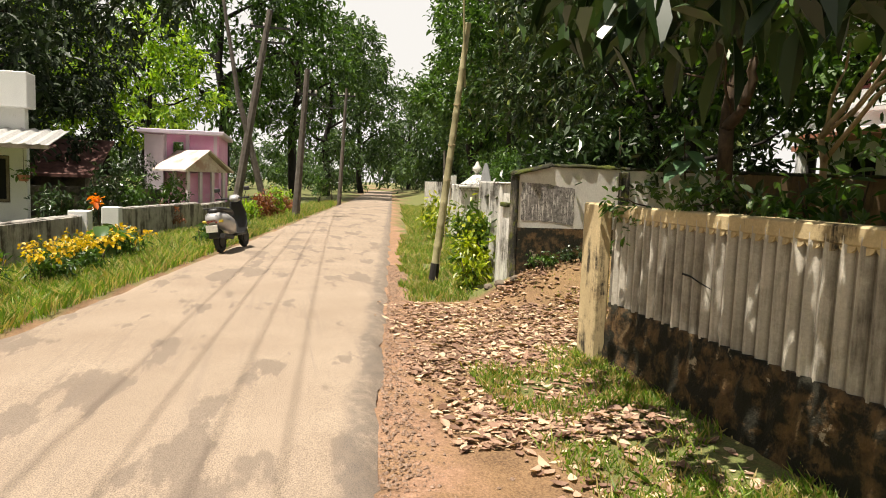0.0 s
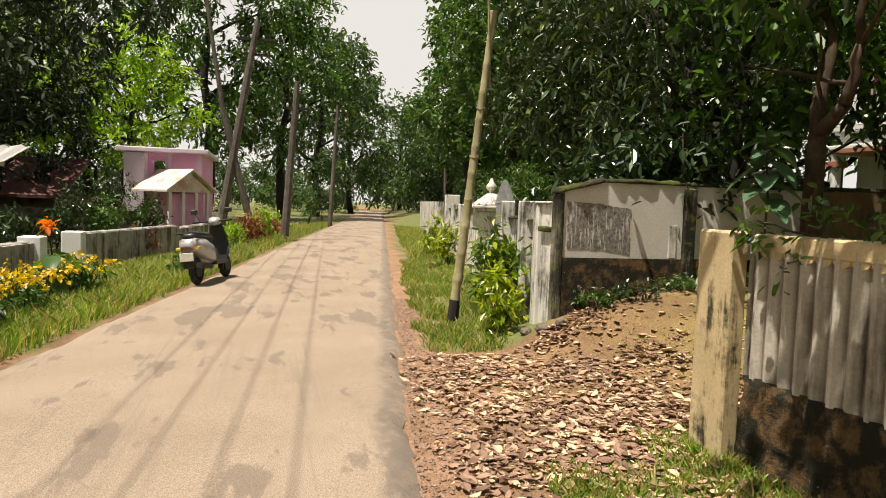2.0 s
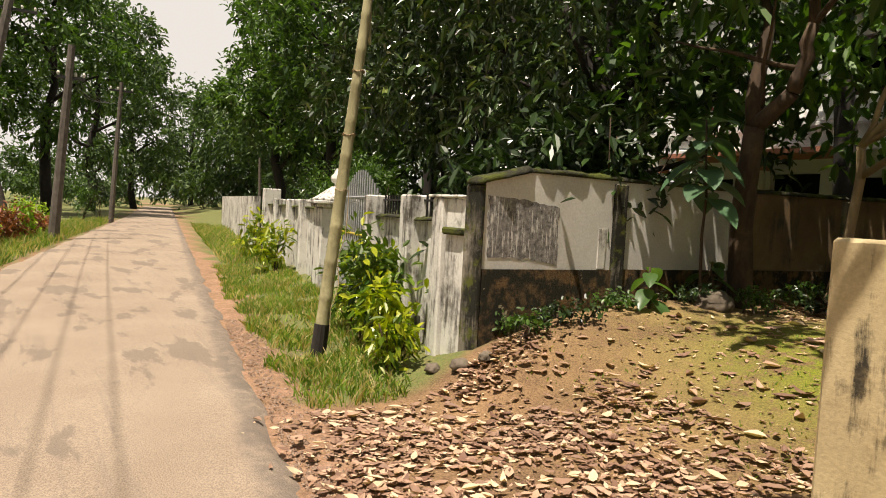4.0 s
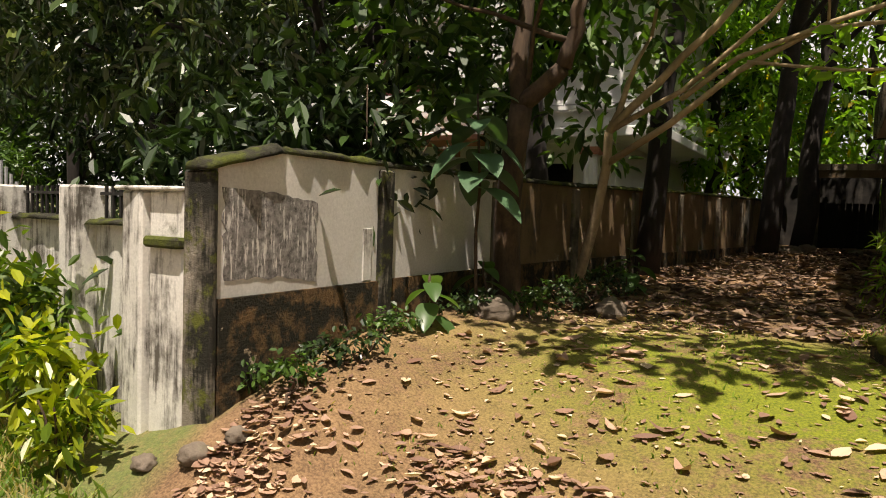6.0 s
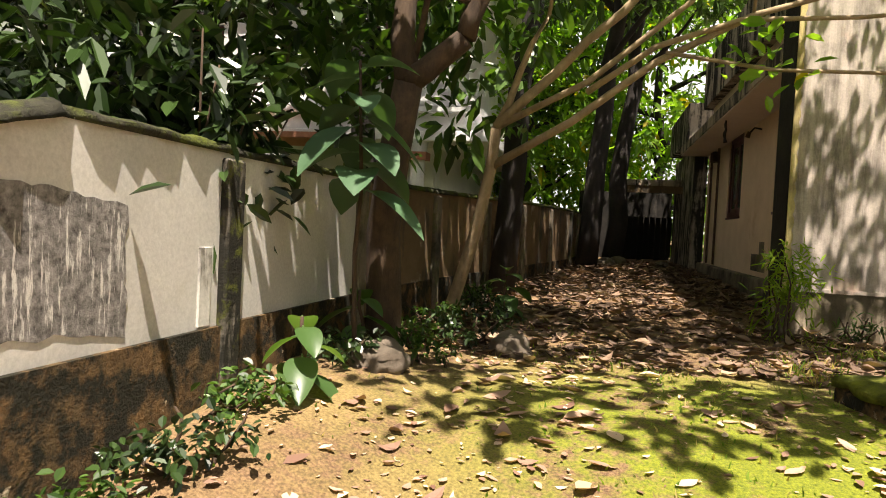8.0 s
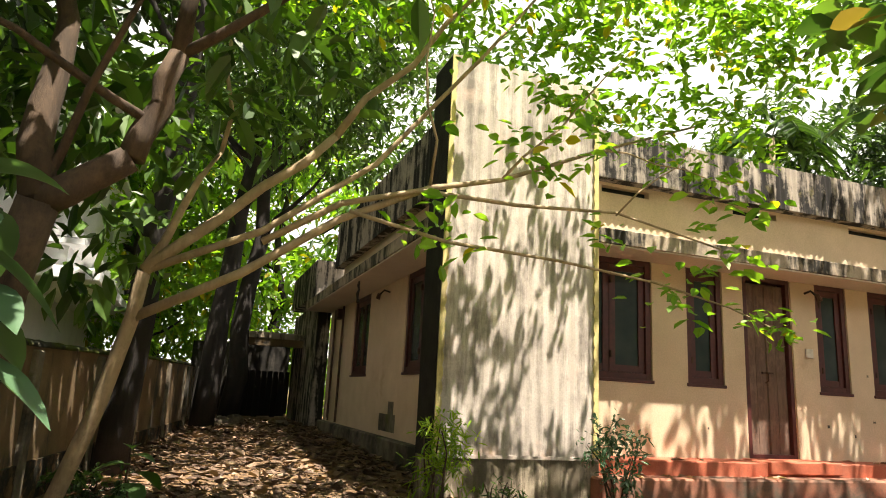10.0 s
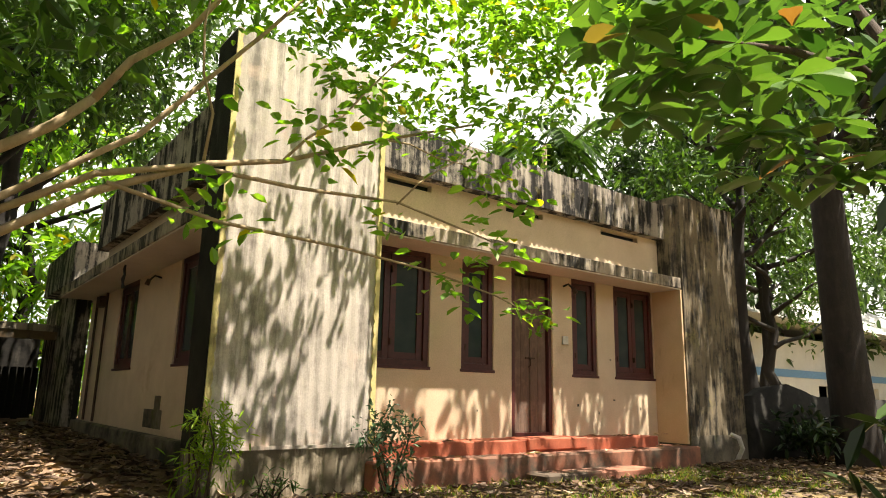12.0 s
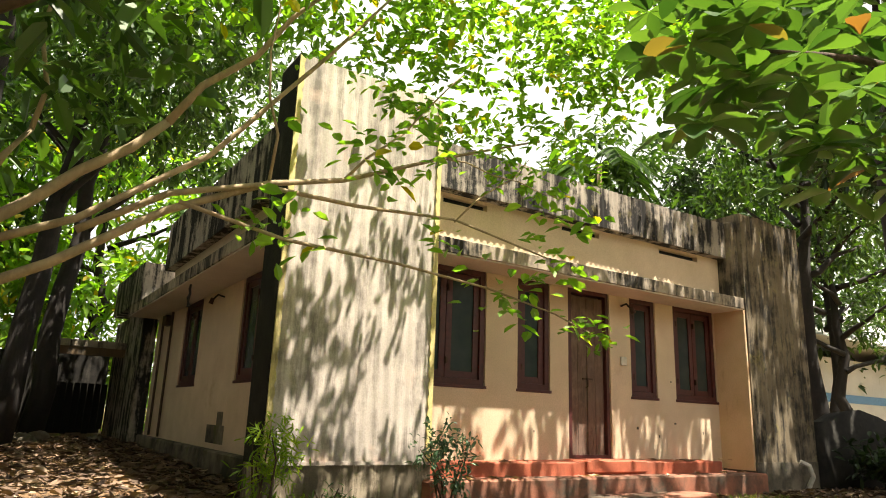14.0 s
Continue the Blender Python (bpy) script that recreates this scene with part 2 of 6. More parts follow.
M_red = surface("red_oxide_floor", (0.40, 0.10, 0.055), (0.52, 0.16, 0.09), 5.0, stain=(0.26, 0.12, 0.08), stain_lo=0.52, stain_hi=0.7, rough=0.6, bumpy=0.15)
M_step = surface("worn_red_cement", (0.30, 0.11, 0.07), (0.42, 0.19, 0.12), 4.0, stain=(0.10, 0.075, 0.055), stain_lo=0.45, stain_hi=0.6, bumpy=0.4)
M_frame = plain("dark_red_brown_paint", (0.085, 0.022, 0.02), 0.45, vary=0.35)
M_door = bark("weathered_brown_door_wood", (0.085, 0.052, 0.036), (0.19, 0.12, 0.085), 14.0)
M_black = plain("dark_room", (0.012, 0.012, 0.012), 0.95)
M_white_wall = surface("white_limewash_with_black_runs", (0.62, 0.60, 0.55), (0.80, 0.78, 0.72), 3.0, streak=(0.10, 0.09, 0.075), streak_lo=0.49, streak_hi=0.61, streak_scale=8.0, moss=(0.10, 0.10, 0.06), moss_lo=0.62, moss_hi=0.76, bumpy=0.3)
M_panel = surface("greyed_white_panel", (0.55, 0.53, 0.49), (0.70, 0.68, 0.63), 1.6, stain=(0.42, 0.36, 0.27), stain_lo=0.6, stain_hi=0.8, stain_scale=0.9, bumpy=0.15)
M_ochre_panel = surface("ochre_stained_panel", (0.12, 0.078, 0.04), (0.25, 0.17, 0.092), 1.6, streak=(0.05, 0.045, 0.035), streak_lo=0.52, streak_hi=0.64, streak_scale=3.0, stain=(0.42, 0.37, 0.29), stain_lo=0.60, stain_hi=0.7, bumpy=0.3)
M_patch = surface("scratched_grey_patch", (0.07, 0.065, 0.06), (0.36, 0.34, 0.32), 34.0, streak=(0.60, 0.58, 0.54), streak_lo=0.54, streak_hi=0.60, streak_scale=55.0, bumpy=0.5, fine=120.0)
M_moss_black = surface("black_moss_cap", (0.018, 0.017, 0.012), (0.05, 0.048, 0.03), 7.0, moss=(0.075, 0.09, 0.012), moss_lo=0.44, moss_hi=0.56, bumpy=0.9, depth=0.03)
M_dado = surface("mossy_rough_base", (0.05, 0.03, 0.014), (0.20, 0.12, 0.05), 16.0, streak=(0.10, 0.066, 0.03), streak_lo=0.5, streak_hi=0.6, streak_scale=14.0, stain=(0.018, 0.017, 0.010), stain_lo=0.43, stain_hi=0.53, stain_scale=6.0, moss=(0.40, 0.33, 0.23), moss_lo=0.64, moss_hi=0.66, moss_scale=4.2, bumpy=0.9, depth=0.03)
M_fluted = surface("stained_fluted_plaster", (0.40, 0.37, 0.31), (0.64, 0.60, 0.51), 2.5, streak=(0.12, 0.105, 0.082), streak_lo=0.50, streak_hi=0.72, streak_scale=9.0, stain=(0.50, 0.42, 0.28), stain_lo=0.6, stain_hi=0.75, bumpy=0.3)
M_post_cream = surface("cream_lichen_post", (0.46, 0.36, 0.20), (0.66, 0.53, 0.31), 3.0, streak=(0.04, 0.035, 0.025), streak_lo=0.56, streak_hi=0.64, streak_scale=5.0, stain=(0.33, 0.24, 0.12), stain_lo=0.6, stain_hi=0.75, bumpy=0.4)
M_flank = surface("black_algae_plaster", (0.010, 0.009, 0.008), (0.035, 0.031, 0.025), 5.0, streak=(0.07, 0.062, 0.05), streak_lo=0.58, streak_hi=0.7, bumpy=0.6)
M_pier = surface("mossy_black_pier", (0.14, 0.12, 0.09), (0.38, 0.34, 0.28), 5.0, streak=(0.018, 0.017, 0.012), streak_lo=0.42, streak_hi=0.54, streak_scale=4.0, moss=(0.09, 0.10, 0.016), moss_lo=0.52, moss_hi=0.62, moss_scale=7.0, bumpy=0.8, depth=0.02)
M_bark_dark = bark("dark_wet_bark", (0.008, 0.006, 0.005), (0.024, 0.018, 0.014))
M_bark_brown = bark("brown_lichened_bark", (0.022, 0.013, 0.007), (0.085, 0.052, 0.028), 13.0)
M_bark_pale = bark("pale_tan_bark", (0.20, 0.145, 0.08), (0.40, 0.30, 0.18))
M_leaf_dark = foliage("dark_glossy_leaf", (0.010, 0.024, 0.006), (0.042, 0.082, 0.018), 0.10, 0.33)
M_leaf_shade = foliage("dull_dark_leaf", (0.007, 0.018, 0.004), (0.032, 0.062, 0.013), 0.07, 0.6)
M_leaf_mango = foliage("glossy_mango_leaf", (0.012, 0.028, 0.007), (0.058, 0.098, 0.024), 0.10, 0.30, odd=(0.16, 0.20, 0.05), odd_share=0.06)
M_leaf_mid = foliage("mid_green_leaf", (0.022, 0.055, 0.010), (0.10, 0.19, 0.032), 0.32, 0.42)
M_leaf_lime = foliage("young_lime_leaf", (0.10, 0.22, 0.02), (0.26, 0.42, 0.05), 0.55, 0.4, odd=(0.45, 0.36, 0.02))
M_leaf_big = foliage("broad_blue_green_leaf", (0.035, 0.085, 0.025), (0.12, 0.22, 0.06), 0.36, 0.36)
M_leaf_whorl = foliage("sunlit_broad_leaf", (0.03, 0.08, 0.018), (0.12, 0.215, 0.045), 0.30, 0.36, odd=(0.26, 0.11, 0.045), odd_share=0.03)
M_leaf_teak = foliage("dusty_blue_green_leaf", (0.05, 0.11, 0.055), (0.13, 0.24, 0.12), 0.16, 0.42)
M_leaf_croton = foliage("yellow_green_croton_leaf", (0.05, 0.12, 0.008), (0.46, 0.48, 0.03), 0.4, 0.35)
M_leaf_croton_dark = foliage("green_croton_leaf", (0.025, 0.065, 0.008), (0.16, 0.24, 0.02), 0.35, 0.35, odd=(0.42, 0.44, 0.03), odd_share=0.15)
M_leaf_far = foliage("far_tree_leaf", (0.025, 0.055, 0.018), (0.095, 0.16, 0.045), 0.28, 0.55)
M_leaf_light = foliage("sunny_yellow_green_leaf", (0.12, 0.24, 0.015), (0.36, 0.48, 0.035), 0.45, 0.5)
M_grass = foliage("grass_blade", (0.10, 0.20, 0.02), (0.34, 0.46, 0.06), 0.4, 0.55, odd=(0.50, 0.40, 0.18), odd_share=0.4)
M_flower = foliage("yellow_petal", (0.60, 0.36, 0.01), (0.80, 0.55, 0.02), 0.3, 0.5)
M_litter = foliage("dry_fallen_leaf", (0.17, 0.088, 0.056), (0.54, 0.35, 0.24), 0.10, 0.7, odd=(0.66, 0.50, 0.34), odd_share=0.22)

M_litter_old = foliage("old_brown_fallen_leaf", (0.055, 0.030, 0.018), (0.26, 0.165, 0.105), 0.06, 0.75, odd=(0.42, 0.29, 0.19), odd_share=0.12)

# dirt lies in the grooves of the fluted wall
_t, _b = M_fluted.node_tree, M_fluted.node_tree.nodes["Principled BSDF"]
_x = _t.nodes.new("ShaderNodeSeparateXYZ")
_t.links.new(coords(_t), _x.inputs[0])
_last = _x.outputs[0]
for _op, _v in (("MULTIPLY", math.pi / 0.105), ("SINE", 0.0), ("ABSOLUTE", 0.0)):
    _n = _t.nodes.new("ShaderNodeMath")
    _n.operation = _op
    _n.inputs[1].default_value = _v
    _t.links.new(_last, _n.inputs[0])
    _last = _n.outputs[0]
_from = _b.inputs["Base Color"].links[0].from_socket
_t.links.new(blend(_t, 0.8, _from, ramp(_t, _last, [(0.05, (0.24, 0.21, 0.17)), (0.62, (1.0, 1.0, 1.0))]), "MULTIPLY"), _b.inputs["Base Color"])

# glass: dim, greenish, glossy
M_glass, _t, _b = nodes_of("dusty_green_glass")
_v = coords(_t)
_t.links.new(ramp(_t, grain(_t, _v, 3.0), [(0.3, (0.022, 0.034, 0.034)), (0.7, (0.05, 0.066, 0.062))]), _b.inputs["Base Color"])
_b.inputs["Roughness"].default_value, _b.inputs["Specular IOR Level"].default_value = 0.25, 0.3


def ground_height(x, y):
    yy = y + 0.165 * min(0.0, x + 2.0)
    t = min(1.0, max(0.0, (yy - 0.7) / 3.6))
    h = 0.62 * t * t * (3 - 2 * t) + 0.018 * min(14.0, max(0.0, yy - 5.0))
    h += 0.24 * math.exp(-(((x + 2.3) / 0.6) ** 2)) * min(1.0, max(0.0, (y - 1.35) / 0.5)) * min(1.0, max(0.0, (4.4 - y) / 1.6))
    left = -3.55 - 0.175 * x - y
    if left > 0:
        h -= 0.08 * min(1.0, left / 1.5)
    return h


def road_right(x):
    return -0.20 - 0.165 * x


def road_left(x):
    return -3.55 - 0.175 * max(x, -40.0) - 0.16 * min(0.0, x + 40.0)


# ---- ground sheet ----
def make_ground():
    xs = np.concatenate([[-420, -260, -160, -110, -80, -62, -50, -42, -36, -31, -27, -23.5, -20.5, -18], np.arange(-16, 8.01, 0.2), [9, 10.5, 13, 17, 23, 32, 46, 70, 120, 220, 400]])
    ys = np.concatenate([[-400, -240, -140, -90, -60, -42, -30, -22, -16, -12, -10, -8.5, -7.5], np.arange(-6.6, 17.01, 0.2), [18, 20, 23, 28, 35, 46, 64, 90, 140, 240, 400]])
    nx, ny = len(xs), len(ys)
    verts, zone = [], []
    for y in ys:
        for x in xs:
            z = ground_height(x, y)
            d_r, d_l = y - road_right(x), road_left(x) - y
            if d_r < 0.0 and d_l < 0.0:
                z -= 0.05
            bumpy = noise.fractal(Vector((x * 0.9, y * 0.9, 0.3)), 1.0, 2.0, 4)
            off = min(1.0, max(0.0, max(d_r, d_l) / 0.6))
            z += bumpy * 0.028 * off
            verts.append((x, y, z))
            edge = d_r + 0.3 * noise.noise(Vector((x * 1.1, y * 1.1, 5.0))) + 0.16 * noise.noise(Vector((x * 3.1, y * 3.1, 8.0)))
            # grass on the verges, bare earth by the road and in the yard, moss on the shaded yard
            grass = 0.0
            if d_l > 0.15:
                grass = 1.0
            elif edge > 0.42 and (x < -2.6 or (0.55 < y < 1.6 and x > 0.3)):
                grass = 1.0
            elif y > 1.7 and x > 3.5:
                grass = 0.35
            moss = math.exp(-(((x - 0.1) / 1.6) ** 2 + ((y - 3.7) / 1.15) ** 2)) * 1.45
            zone.append((grass, min(1.0, moss), 1.0 if edge < 0.38 and d_l < 0 else 0.0, 1.0))
    faces = [(j * nx + i, j * nx + i + 1, (j + 1) * nx + i + 1, (j + 1) * nx + i) for j in range(ny - 1) for i in range(nx - 1)]
    m, t, b = nodes_of("earth_moss_and_grass_ground")
    at = t.nodes.new("ShaderNodeVertexColor")
    at.layer_name = "cover"
    sep = t.nodes.new("ShaderNodeSeparateColor")
    t.links.new(at.outputs["Color"], sep.inputs[0])
    v = coords(t)
    g1, g2, g3 = grain(t, v, 1.4, 8.0), grain(t, v, 14.0, 8.0, 0.7), grain(t, v, 70.0, 5.0, 0.7)
    soil = blend(t, 0.5, ramp(t, g1, [(0.38, (0.085, 0.044, 0.020)), (0.62, (0.28, 0.165, 0.08))]), ramp(t, g3, [(0.38, (0.06, 0.032, 0.015)), (0.62, (0.36, 0.225, 0.115))]))
    lat = ramp(t, blend(t, 0.5, g2, g3), [(0.36, (0.17, 0.088, 0.05)), (0.64, (0.42, 0.255, 0.165))])
    verge = t.nodes.new("ShaderNodeMath")
    verge.operation = "MULTIPLY"
    t.links.new(sep.outputs[2], verge.inputs[0])
    t.links.new(ramp(t, grain(t, v, 3.5, 8.0, 0.75), [(0.38, 0.15), (0.60, 1.0)]), verge.inputs[1])
    soil = blend(t, verge.outputs[0], soil, lat)
    green = ramp(t, g3, [(0.3, (0.06, 0.08, 0.02)), (0.7, (0.17, 0.19, 0.05))])
    tone = t.nodes.new("ShaderNodeMath")
    tone.operation = "MULTIPLY"
    t.links.new(sep.outputs[0], tone.inputs[0])
    t.links.new(ramp(t, g2, [(0.3, 0.5), (0.55, 1.0)]), tone.inputs[1])
    col = blend(t, tone.outputs[0], soil, green)
    mossy = t.nodes.new("ShaderNodeMath")
    mossy.operation = "MULTIPLY"
    t.links.new(sep.outputs[1], mossy.inputs[0])
    t.links.new(ramp(t, blend(t, 0.5, g1, g2), [(0.40, 0.0), (0.50, 1.0)]), mossy.inputs[1])
    col = blend(t, mossy.outputs[0], col, ramp(t, g3, [(0.3, (0.05, 0.072, 0.003)), (0.7, (0.24, 0.26, 0.010))]))
    t.links.new(col, b.inputs["Base Color"])
    b.inputs["Roughness"].default_value = 0.95
    bump(t, b, blend(t, 0.5, g2, g3), 0.7, 0.03)
    ob = raw_mesh("ground", verts, faces, m, smooth=True)
    layer = ob.data.color_attributes.new("cover", "FLOAT_COLOR", "POINT")
    layer.data.foreach_set("color", np.array(zone, dtype=np.float32).ravel())
    tagged(ob, "red earth ground with moss, grass verges and leaf crumbs", "ground", kind="structure")


make_ground()


# ---- road ----
def make_road():
    m, t, b = nodes_of("sun_bleached_asphalt")
    v = coords(t)
    g1, g2, g3 = grain(t, v, 0.8, 6.0), grain(t, v, 9.0, 8.0, 0.7), grain(t, v, 120.0, 3.0, 0.7)
    col = ramp(t, g1, [(0.3, (0.31, 0.235, 0.17)), (0.7, (0.40, 0.315, 0.235))])
    col = blend(t, 0.75, col, ramp(t, g3, [(0.36, 0.35), (0.6, 1.0)]), "MULTIPLY")
    lv = coords(t, (0.55, 1.7, 1.0))
    tar = ramp(t, grain(t, lv, 1.0, 6.0, 0.6), [(0.545, 0.0), (0.575, 1.0)])
    col = blend(t, blend(t, 0.52, (0, 0, 0), tar), col, (0.115, 0.09, 0.072))
    sv = coords(t, (0.10, 3.2, 1.0))
    col = blend(t, blend(t, 0.2, (0, 0, 0), ramp(t, grain(t, sv, 2.6, 3.0), [(0.56, 0.0), (0.64, 1.0)])), col, (0.15, 0.12, 0.10))
    at = t.nodes.new("ShaderNodeVertexColor")
    at.layer_name = "edge"
    rim = t.nodes.new("ShaderNodeMath")
    rim.operation = "MULTIPLY"
    t.links.new(at.outputs["Color"], rim.inputs[0])
    t.links.new(ramp(t, g2, [(0.36, 0.25), (0.56, 1.0)]), rim.inputs[1])
    col = blend(t, rim.outputs[0], col, ramp(t, g3, [(0.35, (0.075, 0.06, 0.05)), (0.65, (0.19, 0.155, 0.125))]))
    t.links.new(col, b.inputs["Base Color"])
    b.inputs["Roughness"].default_value = 0.85
    bump(t, b, g3, 0.6, 0.01)
    xs = np.concatenate([np.arange(14, -20, -0.12), np.arange(-20, -40, -0.5), np.arange(-40, -90, -2.5)])
    verts, faces, rims, cols = [], [], [], 41
    for x in xs:
        r = road_right(x) + 0.07 * noise.noise(Vector((x * 1.3, 0, 0))) + 0.03 * noise.noise(Vector((x * 6, 3, 0)))
        l = road_left(x) + 0.12 * noise.noise(Vector((x * 1.1, 9, 0))) + 0.04 * noise.noise(Vector((x * 5, 5, 0)))
        for k in range(cols):
            s = k / (cols - 1)
            z = 0.018 * (1 - (2 * s - 1) ** 2) + (0.014 if 0 < k < cols - 1 else -0.03)
            verts.append((x, l + (r - l) * s, z))
            rims.append((0.75 if s > 0.945 else 0.0,) * 3 + (1.0,))
    for i in range(len(xs) - 1):
        for k in range(cols - 1):
            a = i * cols + k
            faces.append((a, a + 1, a + cols + 1, a + cols))
    ob = raw_mesh("road", verts, faces, m, smooth=True)
    layer = ob.data.color_attributes.new("edge", "FLOAT_COLOR", "POINT")
    layer.data.foreach_set("color", np.array(rims, dtype=np.float32).ravel())
    tagged(ob, "sun-bleached tan asphalt lane with dark tar patches", "road", kind="structure")


make_road()


# ---- the cream house ----
def holed(u0, u1, z0, z1, thick, openings, m):
    """An upright wall along local x, front face at local y = 0, body behind it, with openings (ua, ub, za, zb) right through."""
    us = sorted({u0, u1, *[o[0] for o in openings], *[o[1] for o in openings]})
    zs = sorted({z0, z1, *[o[2] for o in openings], *[o[3] for o in openings]})
    bm = bmesh.new()
    solid = [[not any(o[0] - 1e-5 <= us[i] and us[i + 1] <= o[1] + 1e-5 and o[2] - 1e-5 <= zs[j] and zs[j + 1] <= o[3] + 1e-5 for o in openings)
              for j in range(len(zs) - 1)] for i in range(len(us) - 1)]

    def quad(*ps):
        bm.faces.new([bm.verts.new(p) for p in ps])

    def at(i, j):
        return 0 <= i < len(us) - 1 and 0 <= j < len(zs) - 1 and solid[i][j]

    for i in range(len(us) - 1):
        for j in range(len(zs) - 1):
            if not solid[i][j]:
                continue
            a, b, c, d = us[i], us[i + 1], zs[j], zs[j + 1]
            for y in (0, thick):
                quad((a, y, c), (b, y, c), (b, y, d), (a, y, d))
            if not at(i - 1, j):
                quad((a, 0, c), (a, thick, c), (a, thick, d), (a, 0, d))
            if not at(i + 1, j):
                quad((b, 0, c), (b, thick, c), (b, thick, d), (b, 0, d))
            if not at(i, j - 1):
                quad((a, 0, c), (b, 0, c), (b, thick, c), (a, thick, c))
            if not at(i, j + 1):
                quad((a, 0, d), (b, 0, d), (b, thick, d), (a, thick, d))
    bmesh.ops.remove_doubles(bm, verts=bm.verts, dist=1e-4)
    bmesh.ops.transform(bm, matrix=m, verts=bm.verts)
    return bm


def fluted(u0, u1, z0, z1, thick, pitch, depth, m, wear=0.0, round_top=0.0):
    """A wall face of upright flutes, as a closed slab."""
    n = max(2, int((u1 - u0) / pitch * 6))
    bm = bmesh.new()
    rows = []
    for i in range(n + 1):
        u = u0 + (u1 - u0) * i / n
        y = -depth * math.sin(math.pi * u / pitch) ** 2
        top = z1 + wear * noise.noise(Vector((u * 2.3, z1, 0.5)))
        rows.append([bm.verts.new(p) for p in ((u, y, z0), (u, y, top), (u, thick, top), (u, thick, z0))])
    for a, b in zip(rows, rows[1:]):
        for k in range(4):
            bm.faces.new((a[k], a[(k + 1) % 4], b[(k + 1) % 4], b[k]))
    bm.faces.new(rows[0]), bm.faces.new(rows[-1])
    bmesh.ops.transform(bm, matrix=m, verts=bm.verts)
    return bm


def scallop_strip(u0, u1, z0, z1, pitch, side, m):
    """A strip of trim with one scalloped upright edge (side +1: on the right)."""
    bm = bmesh.new()
    n = int((z1 - z0) / pitch * 6)
    rows = []
    for i in range(n + 1):
        z = z0 + (z1 - z0) * i / n
        w = (u1 - u0) * (0.72 + 0.28 * abs(math.sin(math.pi * z / pitch)))
        a, b = (u0, u0 + w) if side > 0 else (u1 - w, u1)
        rows.append([bm.verts.new(p) for p in ((a, -0.012, z), (b, -0.012, z), (b, 0.004, z), (a, 0.004, z))])
    for a, b in zip(rows, rows[1:]):
        for k in range(4):
            bm.faces.new((a[k], a[(k + 1) % 4], b[(k + 1) % 4], b[k]))
    bm.faces.new(rows[0]), bm.faces.new(rows[-1])
    bmesh.ops.transform(bm, matrix=m, verts=bm.verts)
    return bm


house = empty("house", "cream single-storey house with grey streaked corner pillars and blackened parapets", "house")
FRONT = pose(0, 7.25, 0)
SIDE = pose(1.32, 0, 0, 0, 0, 90) @ Matrix.Scale(-1, 4, (0, 1, 0))
openings_front = [(2.35, 3.39, 1.80, 3.14), (3.855, 4.36, 1.80, 3.14), (4.66, 5.37, 1.05, 3.13), (5.78, 6.29, 1.80, 3.14), (6.67, 7.59, 1.80, 3.14)]
openings_side = [(8.55, 9.70, 1.80, 3.14), (11.69, 12.80, 1.80, 3.14)]
part("front_wall", holed(1.32, 7.63, 0.90, 3.14, 0.2, openings_front, FRONT), M_cream, house)
part("side_wall", holed(7.20, 15.0, 0.98, 3.14, 0.2, openings_side, SIDE), M_cream, house)
part("upper_front_wall", holed(2.37, 7.45, 3.30, 3.88, 0.2, [(2.6, 3.2, 3.77, 3.845), (4.35, 5.0, 3.77, 3.845), (6.15, 6.98, 3.77, 3.845)], pose(0, 7.02, 0)), M_cream, house, "cream band with three dark slots")
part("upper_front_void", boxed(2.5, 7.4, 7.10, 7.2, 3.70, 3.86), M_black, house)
part("front_sunshade", boxed(2.37, 7.66, 6.76, 7.249, 3.14, 3.30, bevel=0.008), M_slab, house, "blackened concrete sunshade slab")
part("front_soffit", boxed(2.38, 7.62, 6.775, 7.245, 3.125, 3.14), M_soffit, house)
part("front_parapet", fluted(2.37, 7.55, 3.88, 4.40, 0.14, 0.09, 0.012, pose(0, 6.88, 0), 0.015), M_parapet, house, "black-streaked fluted parapet")
part("parapet_end_block", boxed(7.45, 7.64, 6.80, 7.25, 3.30, 4.42, bevel=0.01), M_pillar_dark, house)
part("return_wall", boxed(7.60, 7.70, 6.76, 7.25, 0.93, 3.125), M_return, house, "ochre end wall of the porch")
part("roof", boxed(1.0, 9.0, 7.22, 15.0, 3.31, 3.44), M_slab, house)
part("back_wall", boxed(1.52, 9.2, 14.8, 15.0, 0.6, 3.3), M_cream, house)
part("east_wall", boxed(9.0, 9.2, 7.2, 14.8, 0.6, 3.3), M_cream, house)
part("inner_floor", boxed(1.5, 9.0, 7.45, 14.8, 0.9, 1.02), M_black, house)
part("side_plinth", boxed(1.20, 1.5, 7.2, 15.2, 0.45, 0.98, bevel=0.015), M_plinth, house, "mossy grey plinth")
part("side_sunshade", boxed(0.76, 1.32, 7.2, 15.0, 3.14, 3.30, bevel=0.008), M_slab, house, "blackened concrete sunshade slab")
part("side_soffit", boxed(0.775, 1.318, 7.21, 14.98, 3.125, 3.14), M_soffit, house)
part("side_band", boxed(0.86, 1.1, 7.2, 11.75, 3.30, 3.50), M_cream, house)
part("side_parapet", fluted(7.2, 11.9, 3.50, 4.22, 0.14, 0.10, 0.012, pose(0.74, 0, 0, 0, 0, 90) @ Matrix.Scale(-1, 4, (0, 1, 0)), 0.02), M_parapet, house, "black-streaked fluted parapet")
part("rear_tank_block", boxed(0.76, 2.2, 14.0, 17.0, 3.30, 4.02, bevel=0.02), M_parapet, house)
